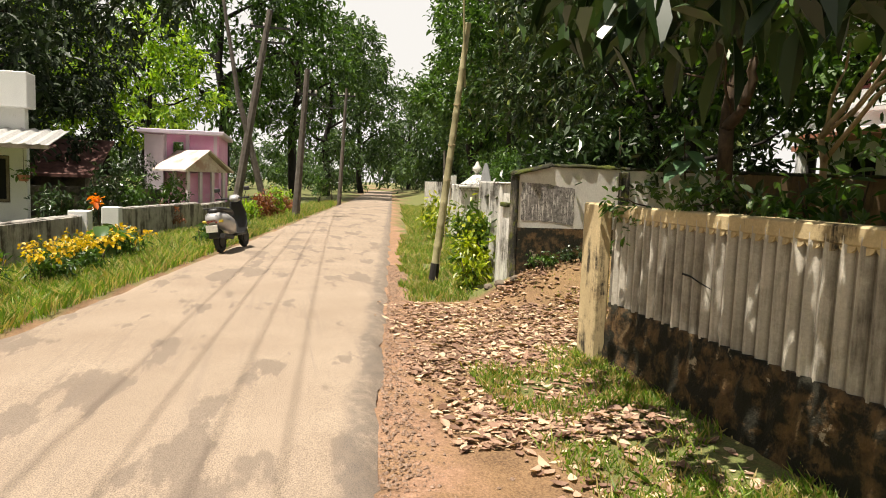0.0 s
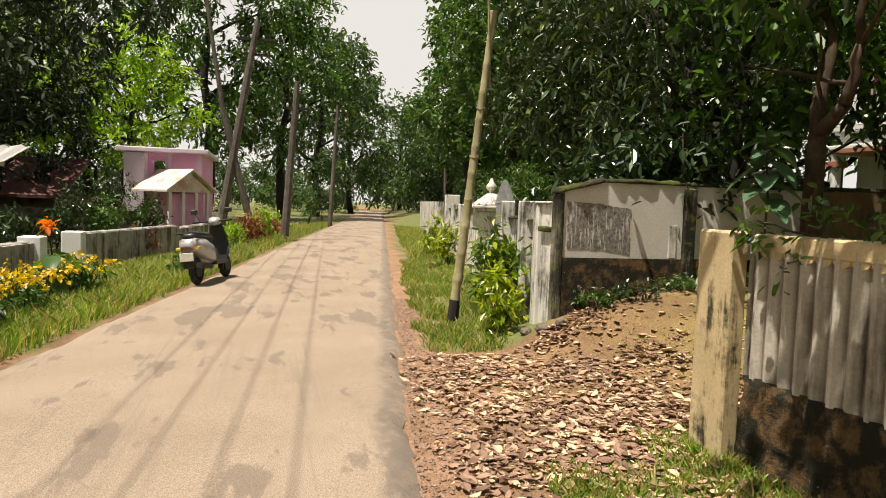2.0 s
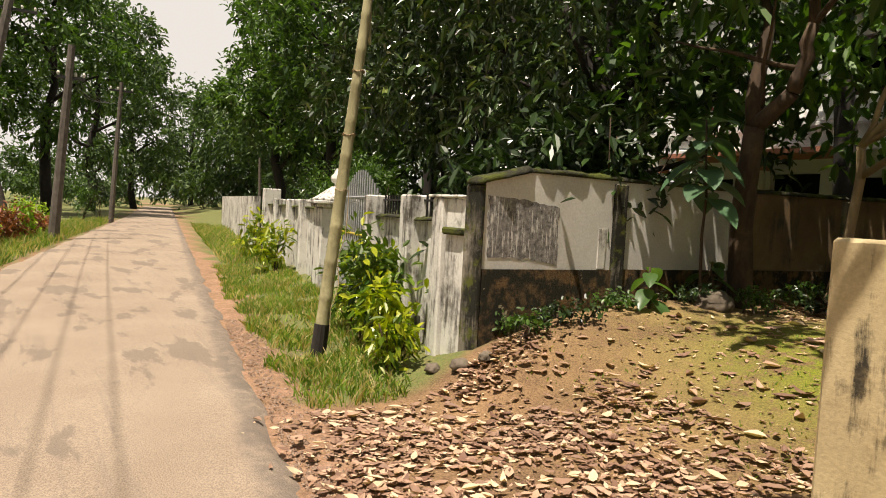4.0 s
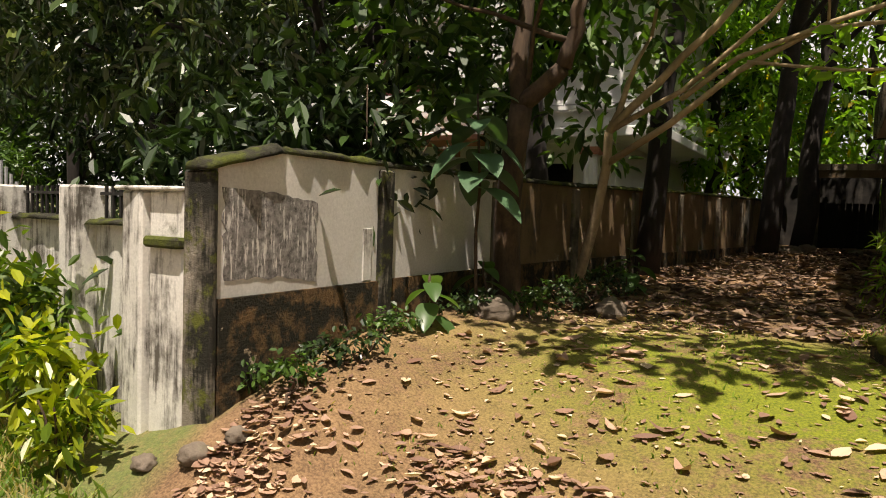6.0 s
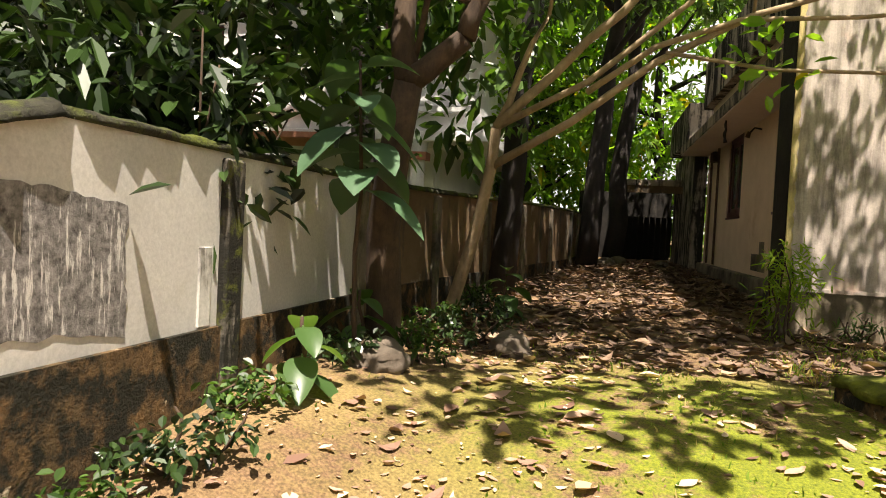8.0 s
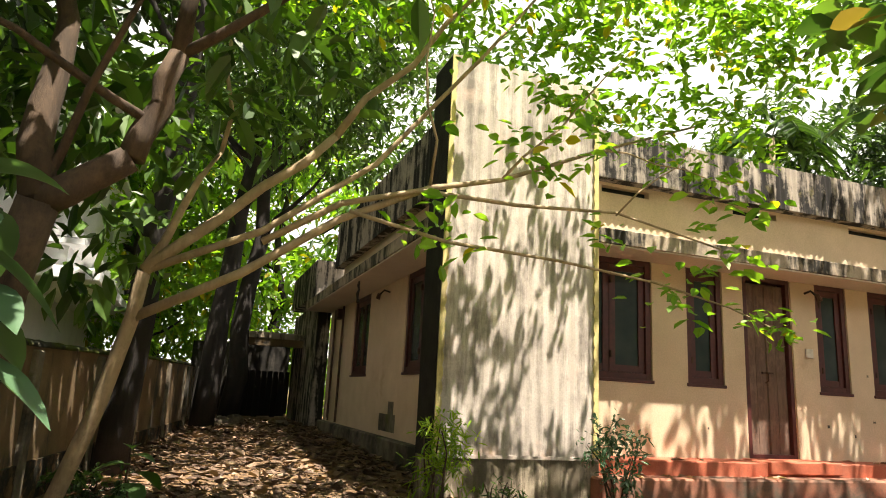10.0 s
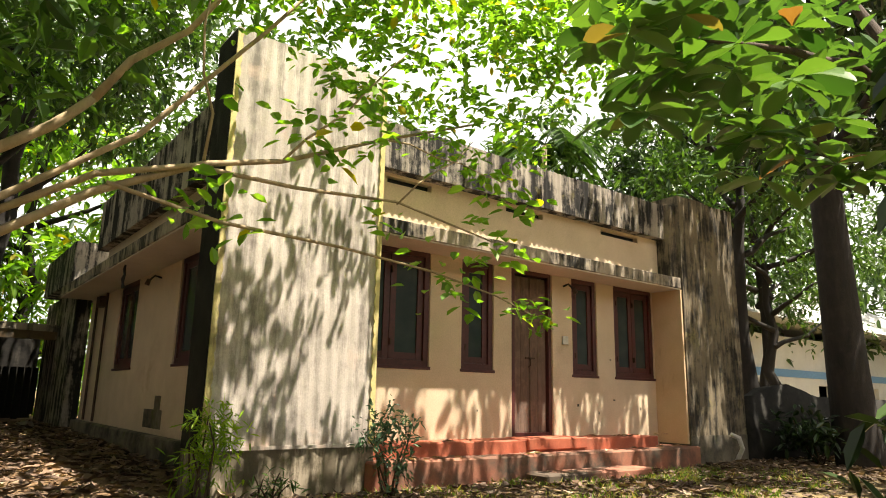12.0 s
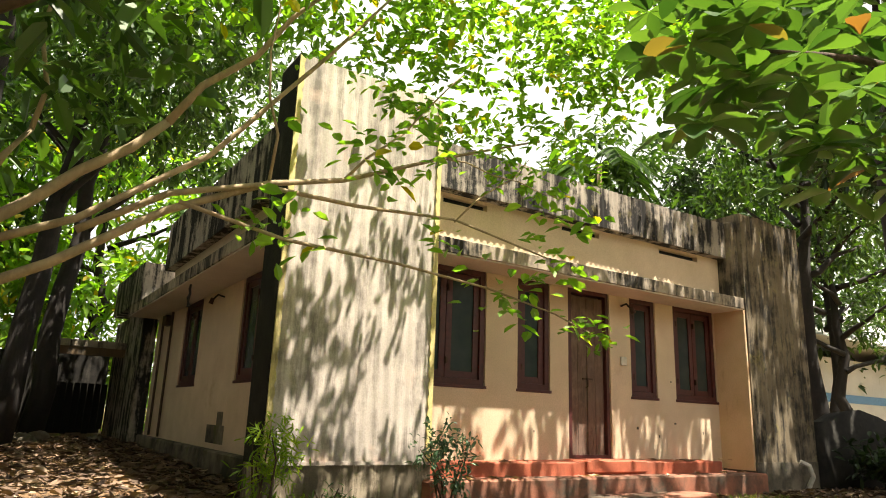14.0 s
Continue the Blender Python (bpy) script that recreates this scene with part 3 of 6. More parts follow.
part("rear_wall", boxed(1.05, 1.3, 15.0, 18.4, 0.7, 3.3), M_parapet, house, "white and black stained rear wall")
part("porch_floor", boxed(2.3, 7.0, 6.83, 7.249, 0.90, 1.05, bevel=0.012), M_red, house, "red oxide porch floor")
part("door_sill_step", boxed(4.5, 5.5, 6.79, 7.2, 0.935, 1.064, bevel=0.01), M_red, house)
part("porch_base", boxed(2.3, 7.62, 6.58, 7.2, 0.45, 0.91, bevel=0.02), M_step, house, "worn red cement porch edge")
part("entry_step", boxed(4.2, 6.0, 6.22, 6.575, 0.45, 0.74, bevel=0.02), M_step, house, "low worn cement step")


def corner_pillar(name, x0, x1, z1, material, skirt, label):
    p = part(name, fluted(x0, x1, 1.02, z1, 0.46, 0.115, 0.012, pose(0, 6.752, 0), 0.03), material, house, label)
    part("skirt", fluted(x0 - 0.01, x1 + 0.01, 0.45, 1.04, 0.45, 0.23, 0.018, pose(0, 6.742, 0)), skirt, p)
    return p


pil = corner_pillar("corner_pillar", 0.75, 2.37, 4.80, M_pillar, M_skirt, "tall fluted pillar with grey rain streaks and yellow scalloped edges")
part("edge_trim", scallop_strip(0.745, 0.80, 1.06, 4.78, 0.13, 1, pose(0, 6.738, 0)), M_yellow, pil, "yellow scalloped trim")
part("edge_trim", scallop_strip(2.32, 2.375, 1.06, 4.78, 0.13, -1, pose(0, 6.738, 0)), M_yellow, pil, "yellow scalloped trim")
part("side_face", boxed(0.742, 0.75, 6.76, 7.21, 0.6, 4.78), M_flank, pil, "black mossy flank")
corner_pillar("east_pillar", 7.64, 9.15, 4.58, M_pillar_dark, M_plinth, "dark lichened fluted pillar")
part("foot_ledge", scallop_strip(1.045, 1.075, 0.76, 2.36, 0.13, 1, pose(0, 6.728, 0) @ pose(0, 0, 0, 0, 90, 0) @ Matrix.Scale(-1, 4, (1, 0, 0))), M_pillar, pil)


def window(u0, u1, z0, z1, leaves, m):
    """Casement window: outer frame, leaves with stiles and rails, dusty panes, hinges."""
    w = part("window", bmesh_frame(u0, u1, z0, z1, 0.065, 0.02, 0.12, m), M_frame, house, "dark red-brown casement window with greenish glass")
    step = (u1 - u0 - 0.13) / leaves
    for k in range(leaves):
        a = u0 + 0.065 + k * step
        leaf = part("leaf", bmesh_frame(a + 0.004, a + step - 0.004, z0 + 0.069, z1 - 0.069, 0.075, 0.045, 0.09, m), M_frame, w)
        part("pane", boxed(a + 0.07, a + step - 0.07, 0.062, 0.068, z0 + 0.14, z1 - 0.14, m), M_glass, leaf, "dusty greenish pane")
        for z in (z0 + 0.25, z1 - 0.25):
            part("hinge", boxed(a + 0.0, a + 0.018, 0.012, 0.046, z - 0.035, z + 0.035, m), M_rust, leaf)
    part("sill", boxed(u0 - 0.02, u1 + 0.02, -0.012, 0.1, z0 - 0.035, z0 - 0.001, m, 0.004), M_frame, w)
    return w


def bmesh_frame(u0, u1, z0, z1, w, y0, y1, m):
    bm = bmesh.new()
    box(bm, u0, u0 + w, y0, y1, z0, z1)
    box(bm, u1 - w, u1, y0, y1, z0, z1)
    box(bm, u0 + w, u1 - w, y0 + 0.002, y1 - 0.002, z0, z0 + w)
    box(bm, u0 + w, u1 - w, y0 + 0.002, y1 - 0.002, z1 - w, z1)
    bmesh.ops.transform(bm, matrix=m, verts=bm.verts)
    return bm


M_rust = plain("rusty_iron", (0.10, 0.055, 0.035), 0.8, 0.3, 0.5)
for (a, b, c, d), n in zip(openings_front[:2] + openings_front[3:], (2, 1, 1, 2)):
    window(a + 0.003, b - 0.003, c + 0.036, d - 0.003, n, FRONT)
for a, b, c, d in openings_side:
    window(a + 0.003, b - 0.003, c + 0.036, d - 0.003, 2, SIDE)

door = part("door", bmesh_frame(4.663, 5.367, 1.052, 3.127, 0.05, 0.0, 0.12, FRONT), M_frame, house, "closed weathered brown double door")
for k in range(2):
    a = 4.715 + k * 0.3
    leaf = part("door_leaf", boxed(a, a + 0.298, 0.05, 0.085, 1.075, 3.05, FRONT, 0.004), M_door, door)
    for j in range(2):
        part("plank", boxed(a + 0.006 + j * 0.134, a + 0.138 + j * 0.134, 0.04, 0.052, 1.09, 3.03, FRONT, 0.003), M_door, leaf)
part("bolt", boxed(4.93, 5.09, 0.02, 0.04, 2.0, 2.02, FRONT), M_rust, door)
part("handle", tube(bmesh.new(), [FRONT @ Vector((4.98, 0.03, 1.9)), FRONT @ Vector((4.98, -0.01, 1.92)), FRONT @ Vector((4.98, -0.01, 2.0)), FRONT @ Vector((4.98, 0.03, 2.02))], [0.008]), M_rust, door)
part("door_trim", boxed(5.372, 5.53, -0.02, 0.0, 1.05, 3.12, FRONT), M_cream, house)

# loose fittings on the walls
M_white_paint = plain("old_white_paint", (0.62, 0.58, 0.50), 0.5)
M_dark_metal = plain("dark_metal", (0.03, 0.028, 0.026), 0.6, 0.4)
part("switch_plate", boxed(5.57, 5.68, -0.025, 0.0, 2.22, 2.33, FRONT, 0.006), M_white_paint, house, "small off-white switch plate")
for m, u in ((FRONT, 5.62), (SIDE, 10.55)):
    lampish = part("wall_lamp_bracket", tube(bmesh.new(), [m @ Vector(q) for q in ((u, 0.0, 3.0), (u, -0.09, 3.02), (u + 0.03, -0.15, 2.95))], [0.014]), M_dark_metal, house)
    part("lamp_holder", tube(bmesh.new(), [m @ Vector((u + 0.03, -0.15, 2.97)), m @ Vector((u + 0.05, -0.17, 2.89))], [0.026, 0.034]), M_rust, lampish)
part("hanging_wire", tube(bmesh.new(), bendy((0.86, 10.6, 3.125), (0.87, 10.62, 2.82), 5, 0.015, 3), [0.012, 0.02, 0.016, 0.024, 0.016, 0.03]), M_dark_metal, house)
for y in (13.6, 14.35):
    part("wall_pipe", tube(bmesh.new(), [(1.28, y, 1.0), (1.28, y, 3.12)], [0.022]), M_rust, house)
part("meter_box", boxed(1.2, 1.32, 13.75, 14.05, 2.9, 3.08, bevel=0.01), M_rust, house)
part("plaster_scar", boxed(9.9, 10.7, -0.004, 0.0, 1.05, 1.28, SIDE), M_plinth, house)
part("plaster_scar", boxed(10.0, 10.25, -0.006, 0.0, 1.2, 1.45, SIDE), M_plinth, house)
for u, z in ((6.55, 2.05), (6.60, 1.5), (5.85, 1.42), (7.2, 1.38), (6.28, 1.32), (4.1, 1.35)):
    part("plaster_chip", boxed(u, u + R.uniform(0.015, 0.05), -0.004, 0.0, z, z + R.uniform(0.02, 0.06), FRONT), M_plinth, house)
part("waste_pipe", tube(bmesh.new(), [(8.75, 6.7, 0.66), (8.75, 6.6, 0.85), (8.7, 6.62, 1.0), (8.62, 6.7, 1.05)], [0.035]), M_white_paint, house, "short white pipe by the pillar")

# lean-to over the end of the lane
lean = empty("lean_to", "low concrete lean-to roof over a dark slatted gate", "lean-to")
part("roof_slab", boxed(-0.35, 1.04, 16.6, 18.6, 2.62, 2.76, bevel=0.01), M_slab, lean)
part("beam", boxed(-0.3, 1.04, 16.62, 16.75, 2.46, 2.62), M_ochre_panel, lean)
part("post", boxed(-0.35, -0.2, 18.3, 18.45, 0.7, 2.62), M_plinth, lean)
for k in range(9):
    part("slat", boxed(-0.2 + k * 0.14, -0.08 + k * 0.14, 18.42, 18.46, 0.85 + 0.05 * (k % 3), 1.95), M_black, lean)
part("rail", boxed(-0.25, 1.05, 18.46, 18.5, 1.2, 1.3), M_black, lean)
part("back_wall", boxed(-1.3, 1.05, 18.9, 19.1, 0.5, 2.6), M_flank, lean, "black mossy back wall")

# ---- boundary wall along the lane ----
def ragged_patch(y0, y1, z0, z1, x):
    bm = bmesh.new()
    ring = []
    for k in range(64):
        a = 2 * math.pi * k / 64
        u, w = math.cos(a), math.sin(a)
        s = 1 / max(abs(u), abs(w))
        j = 1 + 0.10 * noise.noise(Vector((u * 4, w * 4, 3.0))) + (0.06 * noise.noise(Vector((k * 1.3, 0, 0))))
        ring.append((u * s * j, w * s * j))
    f0 = [bm.verts.new((x, (y0 + y1) / 2 + p * (y1 - y0) / 2, (z0 + z1) / 2 + q * (z1 - z0) / 2 - 0.05 * max(0, p))) for p, q in ring]
    f1 = [bm.verts.new((x - 0.01, v.co.y, v.co.z)) for v in f0]
    bm.faces.new(f0), bm.faces.new(f1)
    for k in range(64):
        bm.faces.new((f0[k], f0[(k + 1) % 64], f1[(k + 1) % 64], f1[k]))
    return bm



bound = empty("wall_lane", "white boundary wall with black mossy coping and pilasters", "boundary wall", kind="structure")
line = [(-2.49, 1.86), (-2.49, 3.31), (-2.47, 5.02), (-2.32, 6.7), (-2.10, 8.4), (-1.85, 10.05), (-1.58, 11.9), (-1.32, 13.7), (-1.24, 15.5), (-1.22, 18.0), (-1.2, 21.0)]
tops = [1.62, 1.73, 1.74, 1.76, 1.79, 1.83, 1.85, 1.87, 1.9, 1.93, 1.96]


def wall_run(a, b, z0, za, zb, t, material, parent, name, push=0.0, over=0.0):
    a, b = Vector((*a, 0)), Vector((*b, 0))
    d = (b - a).normalized()
    n = Vector((d.y, -d.x, 0))
    bm = bmesh.new()
    steps = max(1, int((b - a).length / 0.4))
    rows = []
    for i in range(steps + 1):
        p = a.lerp(b, i / steps) + n * push
        top = za + (zb - za) * i / steps
        rows.append([bm.verts.new(q) for q in (p + Vector((0, 0, z0)), p + Vector((0, 0, top)), p - n * t + Vector((0, 0, top)), p - n * t + Vector((0, 0, z0)))])
    for r0, r1 in zip(rows, rows[1:]):
        for k in range(4):
            bm.faces.new((r0[k], r0[(k + 1) % 4], r1[(k + 1) % 4], r1[k]))
    bm.faces.new(rows[0]), bm.faces.new(rows[-1])
    return part(name, bm, material, parent)


def rough_cap(a, b, za, zb, w, h, parent, material, name="coping"):
    """Uneven, rounded, mossy coping."""
    a, b = Vector((*a, za)), Vector((*b, zb))
    d = (b - a).normalized()
    n = Vector((d.y, -d.x, 0)).normalized()
    bm = bmesh.new()
    steps = max(2, int((b - a).length / 0.06))
    rows = []
    for i in range(steps + 1):
        p = a.lerp(b, i / steps)
        row = []
        for k in range(9):
            ang = math.pi * k / 8
            j = 1 + 0.38 * noise.noise(p * 9 + Vector((k * 1.7, 0, 0))) + 0.2 * noise.noise(p * 27)
            row.append(bm.verts.new(p + n * (math.cos(ang) * w * j) + Vector((0, 0, math.sin(ang) * h * j - 0.01 * (k in (0, 8))))))
        rows.append(row)
    for r0, r1 in zip(rows, rows[1:]):
        for k in range(8):
            bm.faces.new((r0[k], r0[k + 1], r1[k + 1], r1[k]))
        bm.faces.new((r0[8], r0[0], r1[0], r1[8]))
    bm.faces.new(rows[0]), bm.faces.new(rows[-1])
    return part(name, bm, material, parent, smooth=True)


for k in range(len(line) - 1):
    a, b = line[k], line[k + 1]
    if k == 0:
        mid = (-2.49, 2.29)
        wall_run(a, mid, 0.94, 1.62, 1.73, 0.14, M_panel, bound, "panel")
        wall_run(mid, b, 0.94, 1.73, 1.73, 0.14, M_panel, bound, "panel")
        rough_cap((a[0] - 0.07, a[1] - 0.07), (mid[0] - 0.07, mid[1]), 1.61, 1.735, 0.10, 0.045, bound, M_moss_black)
        rough_cap((mid[0] - 0.07, mid[1]), (b[0] - 0.07, b[1]), 1.735, 1.735, 0.09, 0.04, bound, M_moss_black)
    else:
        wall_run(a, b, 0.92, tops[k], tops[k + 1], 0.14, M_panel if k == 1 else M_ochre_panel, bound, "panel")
        rough_cap((a[0] - 0.07, a[1]), (b[0] - 0.07, b[1]), tops[k], tops[k + 1], 0.09, 0.04, bound, M_moss_black)
    wall_run(a, b, 0.2, 0.945, 0.94, 0.2, M_dado, bound, "rough_base", push=0.025)
    if k:
        z = tops[k]
        part("pilaster", boxed(-0.14, 0.045, -0.07, 0.07, 0.3, z - 0.03, pose(a[0], a[1], 0, 0, 0, -3 if k < 3 else -7), 0.012), M_pier if k < 2 else M_plinth, bound)
corner = part("corner_pier", boxed(-0.2, 0.02, -0.05, -0.003, 0.0, 1.60, pose(-2.49, 1.86, 0), 0.012), M_pier, bound, "black-stained corner pier")
part("scratched_patch", ragged_patch(1.90, 2.62, 1.03, 1.51, -2.4862), M_patch, bound, "grey scratched plaster patch")
part("bare_plaster_streak", boxed(-2.498, -2.480, 3.08, 3.17, 0.95, 1.30, None, 0.003), M_white_wall, bound)

# ---- compound wall along the road ----
compound = empty("wall_compound", "white compound wall with black rain runs along the lane", "boundary wall", kind="structure")


def cw(x):
    return 1.8 - 0.175 * (x + 3.1)


def front_post(x, w, z1, name="post", label="", material=None):
    y = cw(x)
    return part(name, boxed(-w / 2, w / 2, -w / 2, w / 2, 0.0, z1, pose(x, y + w / 2, 0, 0, 0, -10), 0.015), material or M_white_wall, compound, label)


big = front_post(-3.08, 0.22, 1.49, label="white corner post with black runs")
part("ledge", boxed(-0.27, 0.01, -0.05, 0.2, 1.19, 1.25, pose(-2.69, 1.815, 0), 0.015), M_moss_black, big)
part("top_slab", boxed(-0.13, 0.4, -0.125, 0.24, 1.491, 1.515, pose(-3.09, 1.9, 0), 0.008), M_white_wall, big)
part("inner_post", boxed(-2.965, -2.695, 1.815, 2.1, 0.0, 1.49, None, 0.012), M_white_wall, big)
stops = [-3.15, -3.95, -5.28]
for x in (-3.95, -5.28):
    front_post(x, 0.24, 1.52)
for a, b in zip(stops, stops[1:]):
    wall_run((b, cw(b) + 0.14), (a, cw(a) + 0.14), 0.0, 1.28, 1.30, 0.14, M_white_wall, compound, "panel")
    rough_cap((b, cw(b) + 0.17), (a, cw(a) + 0.17), 1.28, 1.30, 0.09, 0.03, compound, M_moss_black)
    n = int((a - b) / 0.09)
    for k in range(1, n):
        x = b + (a - b) * k / n
        part("grille_bar", boxed(x - 0.008, x + 0.008, cw(x) + 0.16, cw(x) + 0.176, 1.30, 1.52), M_dark_metal, compound)
    part("grille_rail", boxed(-0.5 * (a - b), 0.5 * (a - b), -0.01, 0.01, 1.46, 1.48, pose((a + b) / 2, cw((a + b) / 2) + 0.168, 0, 0, 0, -10.2)), M_dark_metal, compound)
stops = [-8.3, -9.7, -11.1, -12.9, -14.8]
for a, b in zip(stops, stops[1:]):
    wall_run((b, cw(b) + 0.14), (a, cw(a) + 0.14), 0.0, 1.30, 1.32, 0.14, M_white_wall, compound, "panel")
    rough_cap((b, cw(b) + 0.17), (a, cw(a) + 0.17), 1.30, 1.32, 0.09, 0.03, compound, M_moss_black)
    front_post(b, 0.24, 1.45)
front_post(-14.8, 0.4, 1.7)
wall_run((-30.0, cw(-30)), (-15.5, cw(-15.5) - 0.15), 0.0, 1.5, 1.5, 0.15, M_white_wall, compound, "panel")

gate_pillar = empty("gate_pillar", "tall white gate pillar with moulded cap and urn finial", "gate pillar")
GP = pose(-7.92, cw(-7.92) + 0.25, -0.38, 0, 0, -10)
part("shaft", boxed(-0.28, 0.28, -0.28, 0.28, 0.0, 1.72, GP, 0.02), M_white_wall, gate_pillar)
for w, z0, z1 in ((0.33, 1.72, 1.77), (0.38, 1.77, 1.82), (0.31, 1.82, 1.86)):
    part("moulding", boxed(-w, w, -w, w, z0, z1, GP, 0.012), M_white_wall, gate_pillar)
bm = bmesh.new()
bmesh.ops.create_cone(bm, cap_ends=True, segments=4, radius1=0.40, radius2=0.10, depth=0.18, matrix=GP @ pose(0, 0, 1.95, 0, 0, 45))
part("pyramid_cap", bm, M_white_wall, gate_pillar)
bm = bmesh.new()
prof = [(0.05, 2.03), (0.035, 2.08), (0.09, 2.13), (0.10, 2.18), (0.05, 2.24), (0.02, 2.32)]
tube(bm, [GP @ Vector((0, 0, z)) for _, z in prof], [r for r, _ in prof], 12)
part("finial", bm, M_white_wall, gate_pillar, smooth=True)

gate = empty("iron_gate", "grey barred iron gate with yellow diamond stripes", "gate")
M_gate = plain("grey_gate_paint", (0.34, 0.35, 0.36), 0.5, 0.2)
M_stripe = plain("yellow_gate_paint", (0.55, 0.42, 0.04), 0.5)
ga, gb = Vector((-5.42, cw(-5.42) + 0.2, 0)), Vector((-7.6, cw(-7.6) + 0.3, 0))
for k in range(17):
    p = ga.lerp(gb, k / 16)
    part("bar", tube(bmesh.new(), [p + Vector((0, 0, 0.2)), p + Vector((0, 0, 1.55 + 0.32 * math.sin(math.pi * k / 16)))], [0.014], 6), M_gate, gate)
for z in (0.25, 0.85, 1.0, 1.5):
    part("rail", tube(bmesh.new(), [ga + Vector((0, 0, z)), gb + Vector((0, 0, z))], [0.018], 6), M_stripe if z == 1.0 else M_gate, gate)
part("sheet", boxed(-1.2, 1.2, -0.004, 0.004, 0.25, 0.85, Matrix.Translation((ga + gb) / 2) @ pose(0, 0, 0, 0, 0, -11.5)), M_gate, gate)

# ---- fluted wall beside the road ----
flank = empty("wall_fluted", "stained fluted roadside wall with scalloped top band", "boundary wall", kind="structure")
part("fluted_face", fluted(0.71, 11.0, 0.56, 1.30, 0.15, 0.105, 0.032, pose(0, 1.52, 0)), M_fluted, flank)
part("top_band", boxed(0.74, 11.0, 1.49, 1.68, 1.25, 1.35, bevel=0.012), M_post_cream, flank)
bm = bmesh.new()
x = 0.75
while x < 11.0:
    cen = [bm.verts.new((x + 0.0525 + 0.05 * math.cos(a), 1.496, 1.252 - 0.035 * math.sin(a))) for a in np.linspace(0, math.pi, 7)]
    back = [bm.verts.new((v.co.x, 1.51, v.co.z)) for v in cen]
    bm.faces.new(cen), bm.faces.new(back)
    for k in range(6):
        bm.faces.new((cen[k], cen[k + 1], back[k + 1], back[k]))
    x += 0.105
part("scallop_edge", bm, M_post_cream, flank)
bm = bmesh.new()
nx, nz = 200, 9
grid = [[bm.verts.new((0.74 + 10.26 * i / nx, 1.49 - 0.05 * (1 - j / (nz - 1)) + 0.035 * noise.fractal(Vector((i * 0.35, j * 0.9, 2.0)), 1.0, 2.0, 3), -0.08 + 0.65 * j / (nz - 1))) for j in range(nz)] for i in range(nx + 1)]
for i in range(nx):
    for j in range(nz - 1):
        bm.faces.new((grid[i][j], grid[i + 1][j], grid[i + 1][j + 1], grid[i][j + 1]))
base_back = [bm.verts.new((0.74 + 10.26 * i / nx, 1.66, 0.57)) for i in range(nx + 1)]
for i in range(nx):
    bm.faces.new((grid[i][-1], grid[i + 1][-1], base_back[i + 1], base_back[i]))
part("mossy_base", bm, M_dado, flank, "black mossy crumbling base", smooth=True)
part("crack", tube(bmesh.new(), [(1.72, 1.492, 0.94), (1.81, 1.49, 0.935), (1.91, 1.49, 0.91), (2.03, 1.492, 0.885)], [0.008, 0.006, 0.005, 0.002], 5), M_black, flank)
part("end_post", boxed(0.42, 0.71, 1.38, 1.50, -0.1, 1.36, None, 0.015), M_post_cream, flank, "cream lichen-blackened end post")


# ---- trees ----
def haze_ring():
    """Pale hazy sky low over the horizon, far beyond everything."""
    m, n, b = nodes_of("bright_haze")
    n.nodes.remove(b)
    e = add(n, "Emission", Color=(1.0, 0.985, 0.95, 1), Strength=0.52)
    n.links.new(e.outputs[0], n.nodes["Material Output"].inputs["Surface"])
    bm = bmesh.new()
    lo = [bm.verts.new((380 * math.cos(6.28318 * k / 48), 380 * math.sin(6.28318 * k / 48), -5)) for k in range(48)]
    hi = [bm.verts.new((v.co.x, v.co.y, 340)) for v in lo]
    for k in range(48):
        bm.faces.new((lo[k], lo[(k + 1) % 48], hi[(k + 1) % 48], hi[k]))
    tagged(mesh_object("backdrop", bm, m), "bright white hazy sky low over the horizon", "sky", kind="structure")


haze_ring()


def limbs(name, lines, material, parent, sides=8):
    bm = bmesh.new()
    for pts, radii in lines:
        n = len(pts)
        tube(bm, pts, [radii[0] + (radii[1] - radii[0]) * i / (n - 1) for i in range(n)], sides)
    return part(name, bm, material, parent, smooth=True)


def far_tree(x, y, height, spread, n, leaf, material, label, seed, low=0.35, lean=0.0, bark_mat=None, squash=0.42):
    """A whole tree: tapered trunk, limbs and a ragged crown of leaf tufts."""
    q = random.Random(seed)
    z0 = ground_height(x, y) - 0.1
    t = empty("tree", label, "tree")
    top = (x + lean, y + q.uniform(-0.4, 0.4), z0 + height * 0.8)
    r = 0.02 * height + 0.03
    lines = [(bendy((x, y, z0), top, 7, 0.02 * height, seed), (r, r * 0.25))]
    clumps = []
    for k in range(9):
        a, h = k * 2.4 + q.uniform(-0.5, 0.5), low + (0.95 - low) * (k + 0.5) / 9
        reach = spread * q.uniform(0.45, 0.8) * (1.15 - abs(h - 0.6))
        p = Vector((x + lean * h, y, z0 + height * h * 0.82))
        e = p + Vector((math.cos(a) * reach, math.sin(a) * reach, height * 0.10))
        lines.append((bendy(p, e, 4, 0.08 * reach, seed * 31 + k), (r * 0.4, r * 0.1)))
        s = spread * q.uniform(0.32, 0.55)
        clumps.append((e, (s, s, s * q.uniform(0.6, 0.9) * squash / 0.42)))
    clumps.append(((x + lean, y, z0 + height * 0.9), (spread * 0.5, spread * 0.5, height * 0.12)))
    limbs("trunk", lines, bark_mat or M_bark_dark, t)
    crown("crown", clumps, n, leaf, material, t, seed=seed)
    return t


LB = "tall dark green broadleaf tree with a ragged crown"
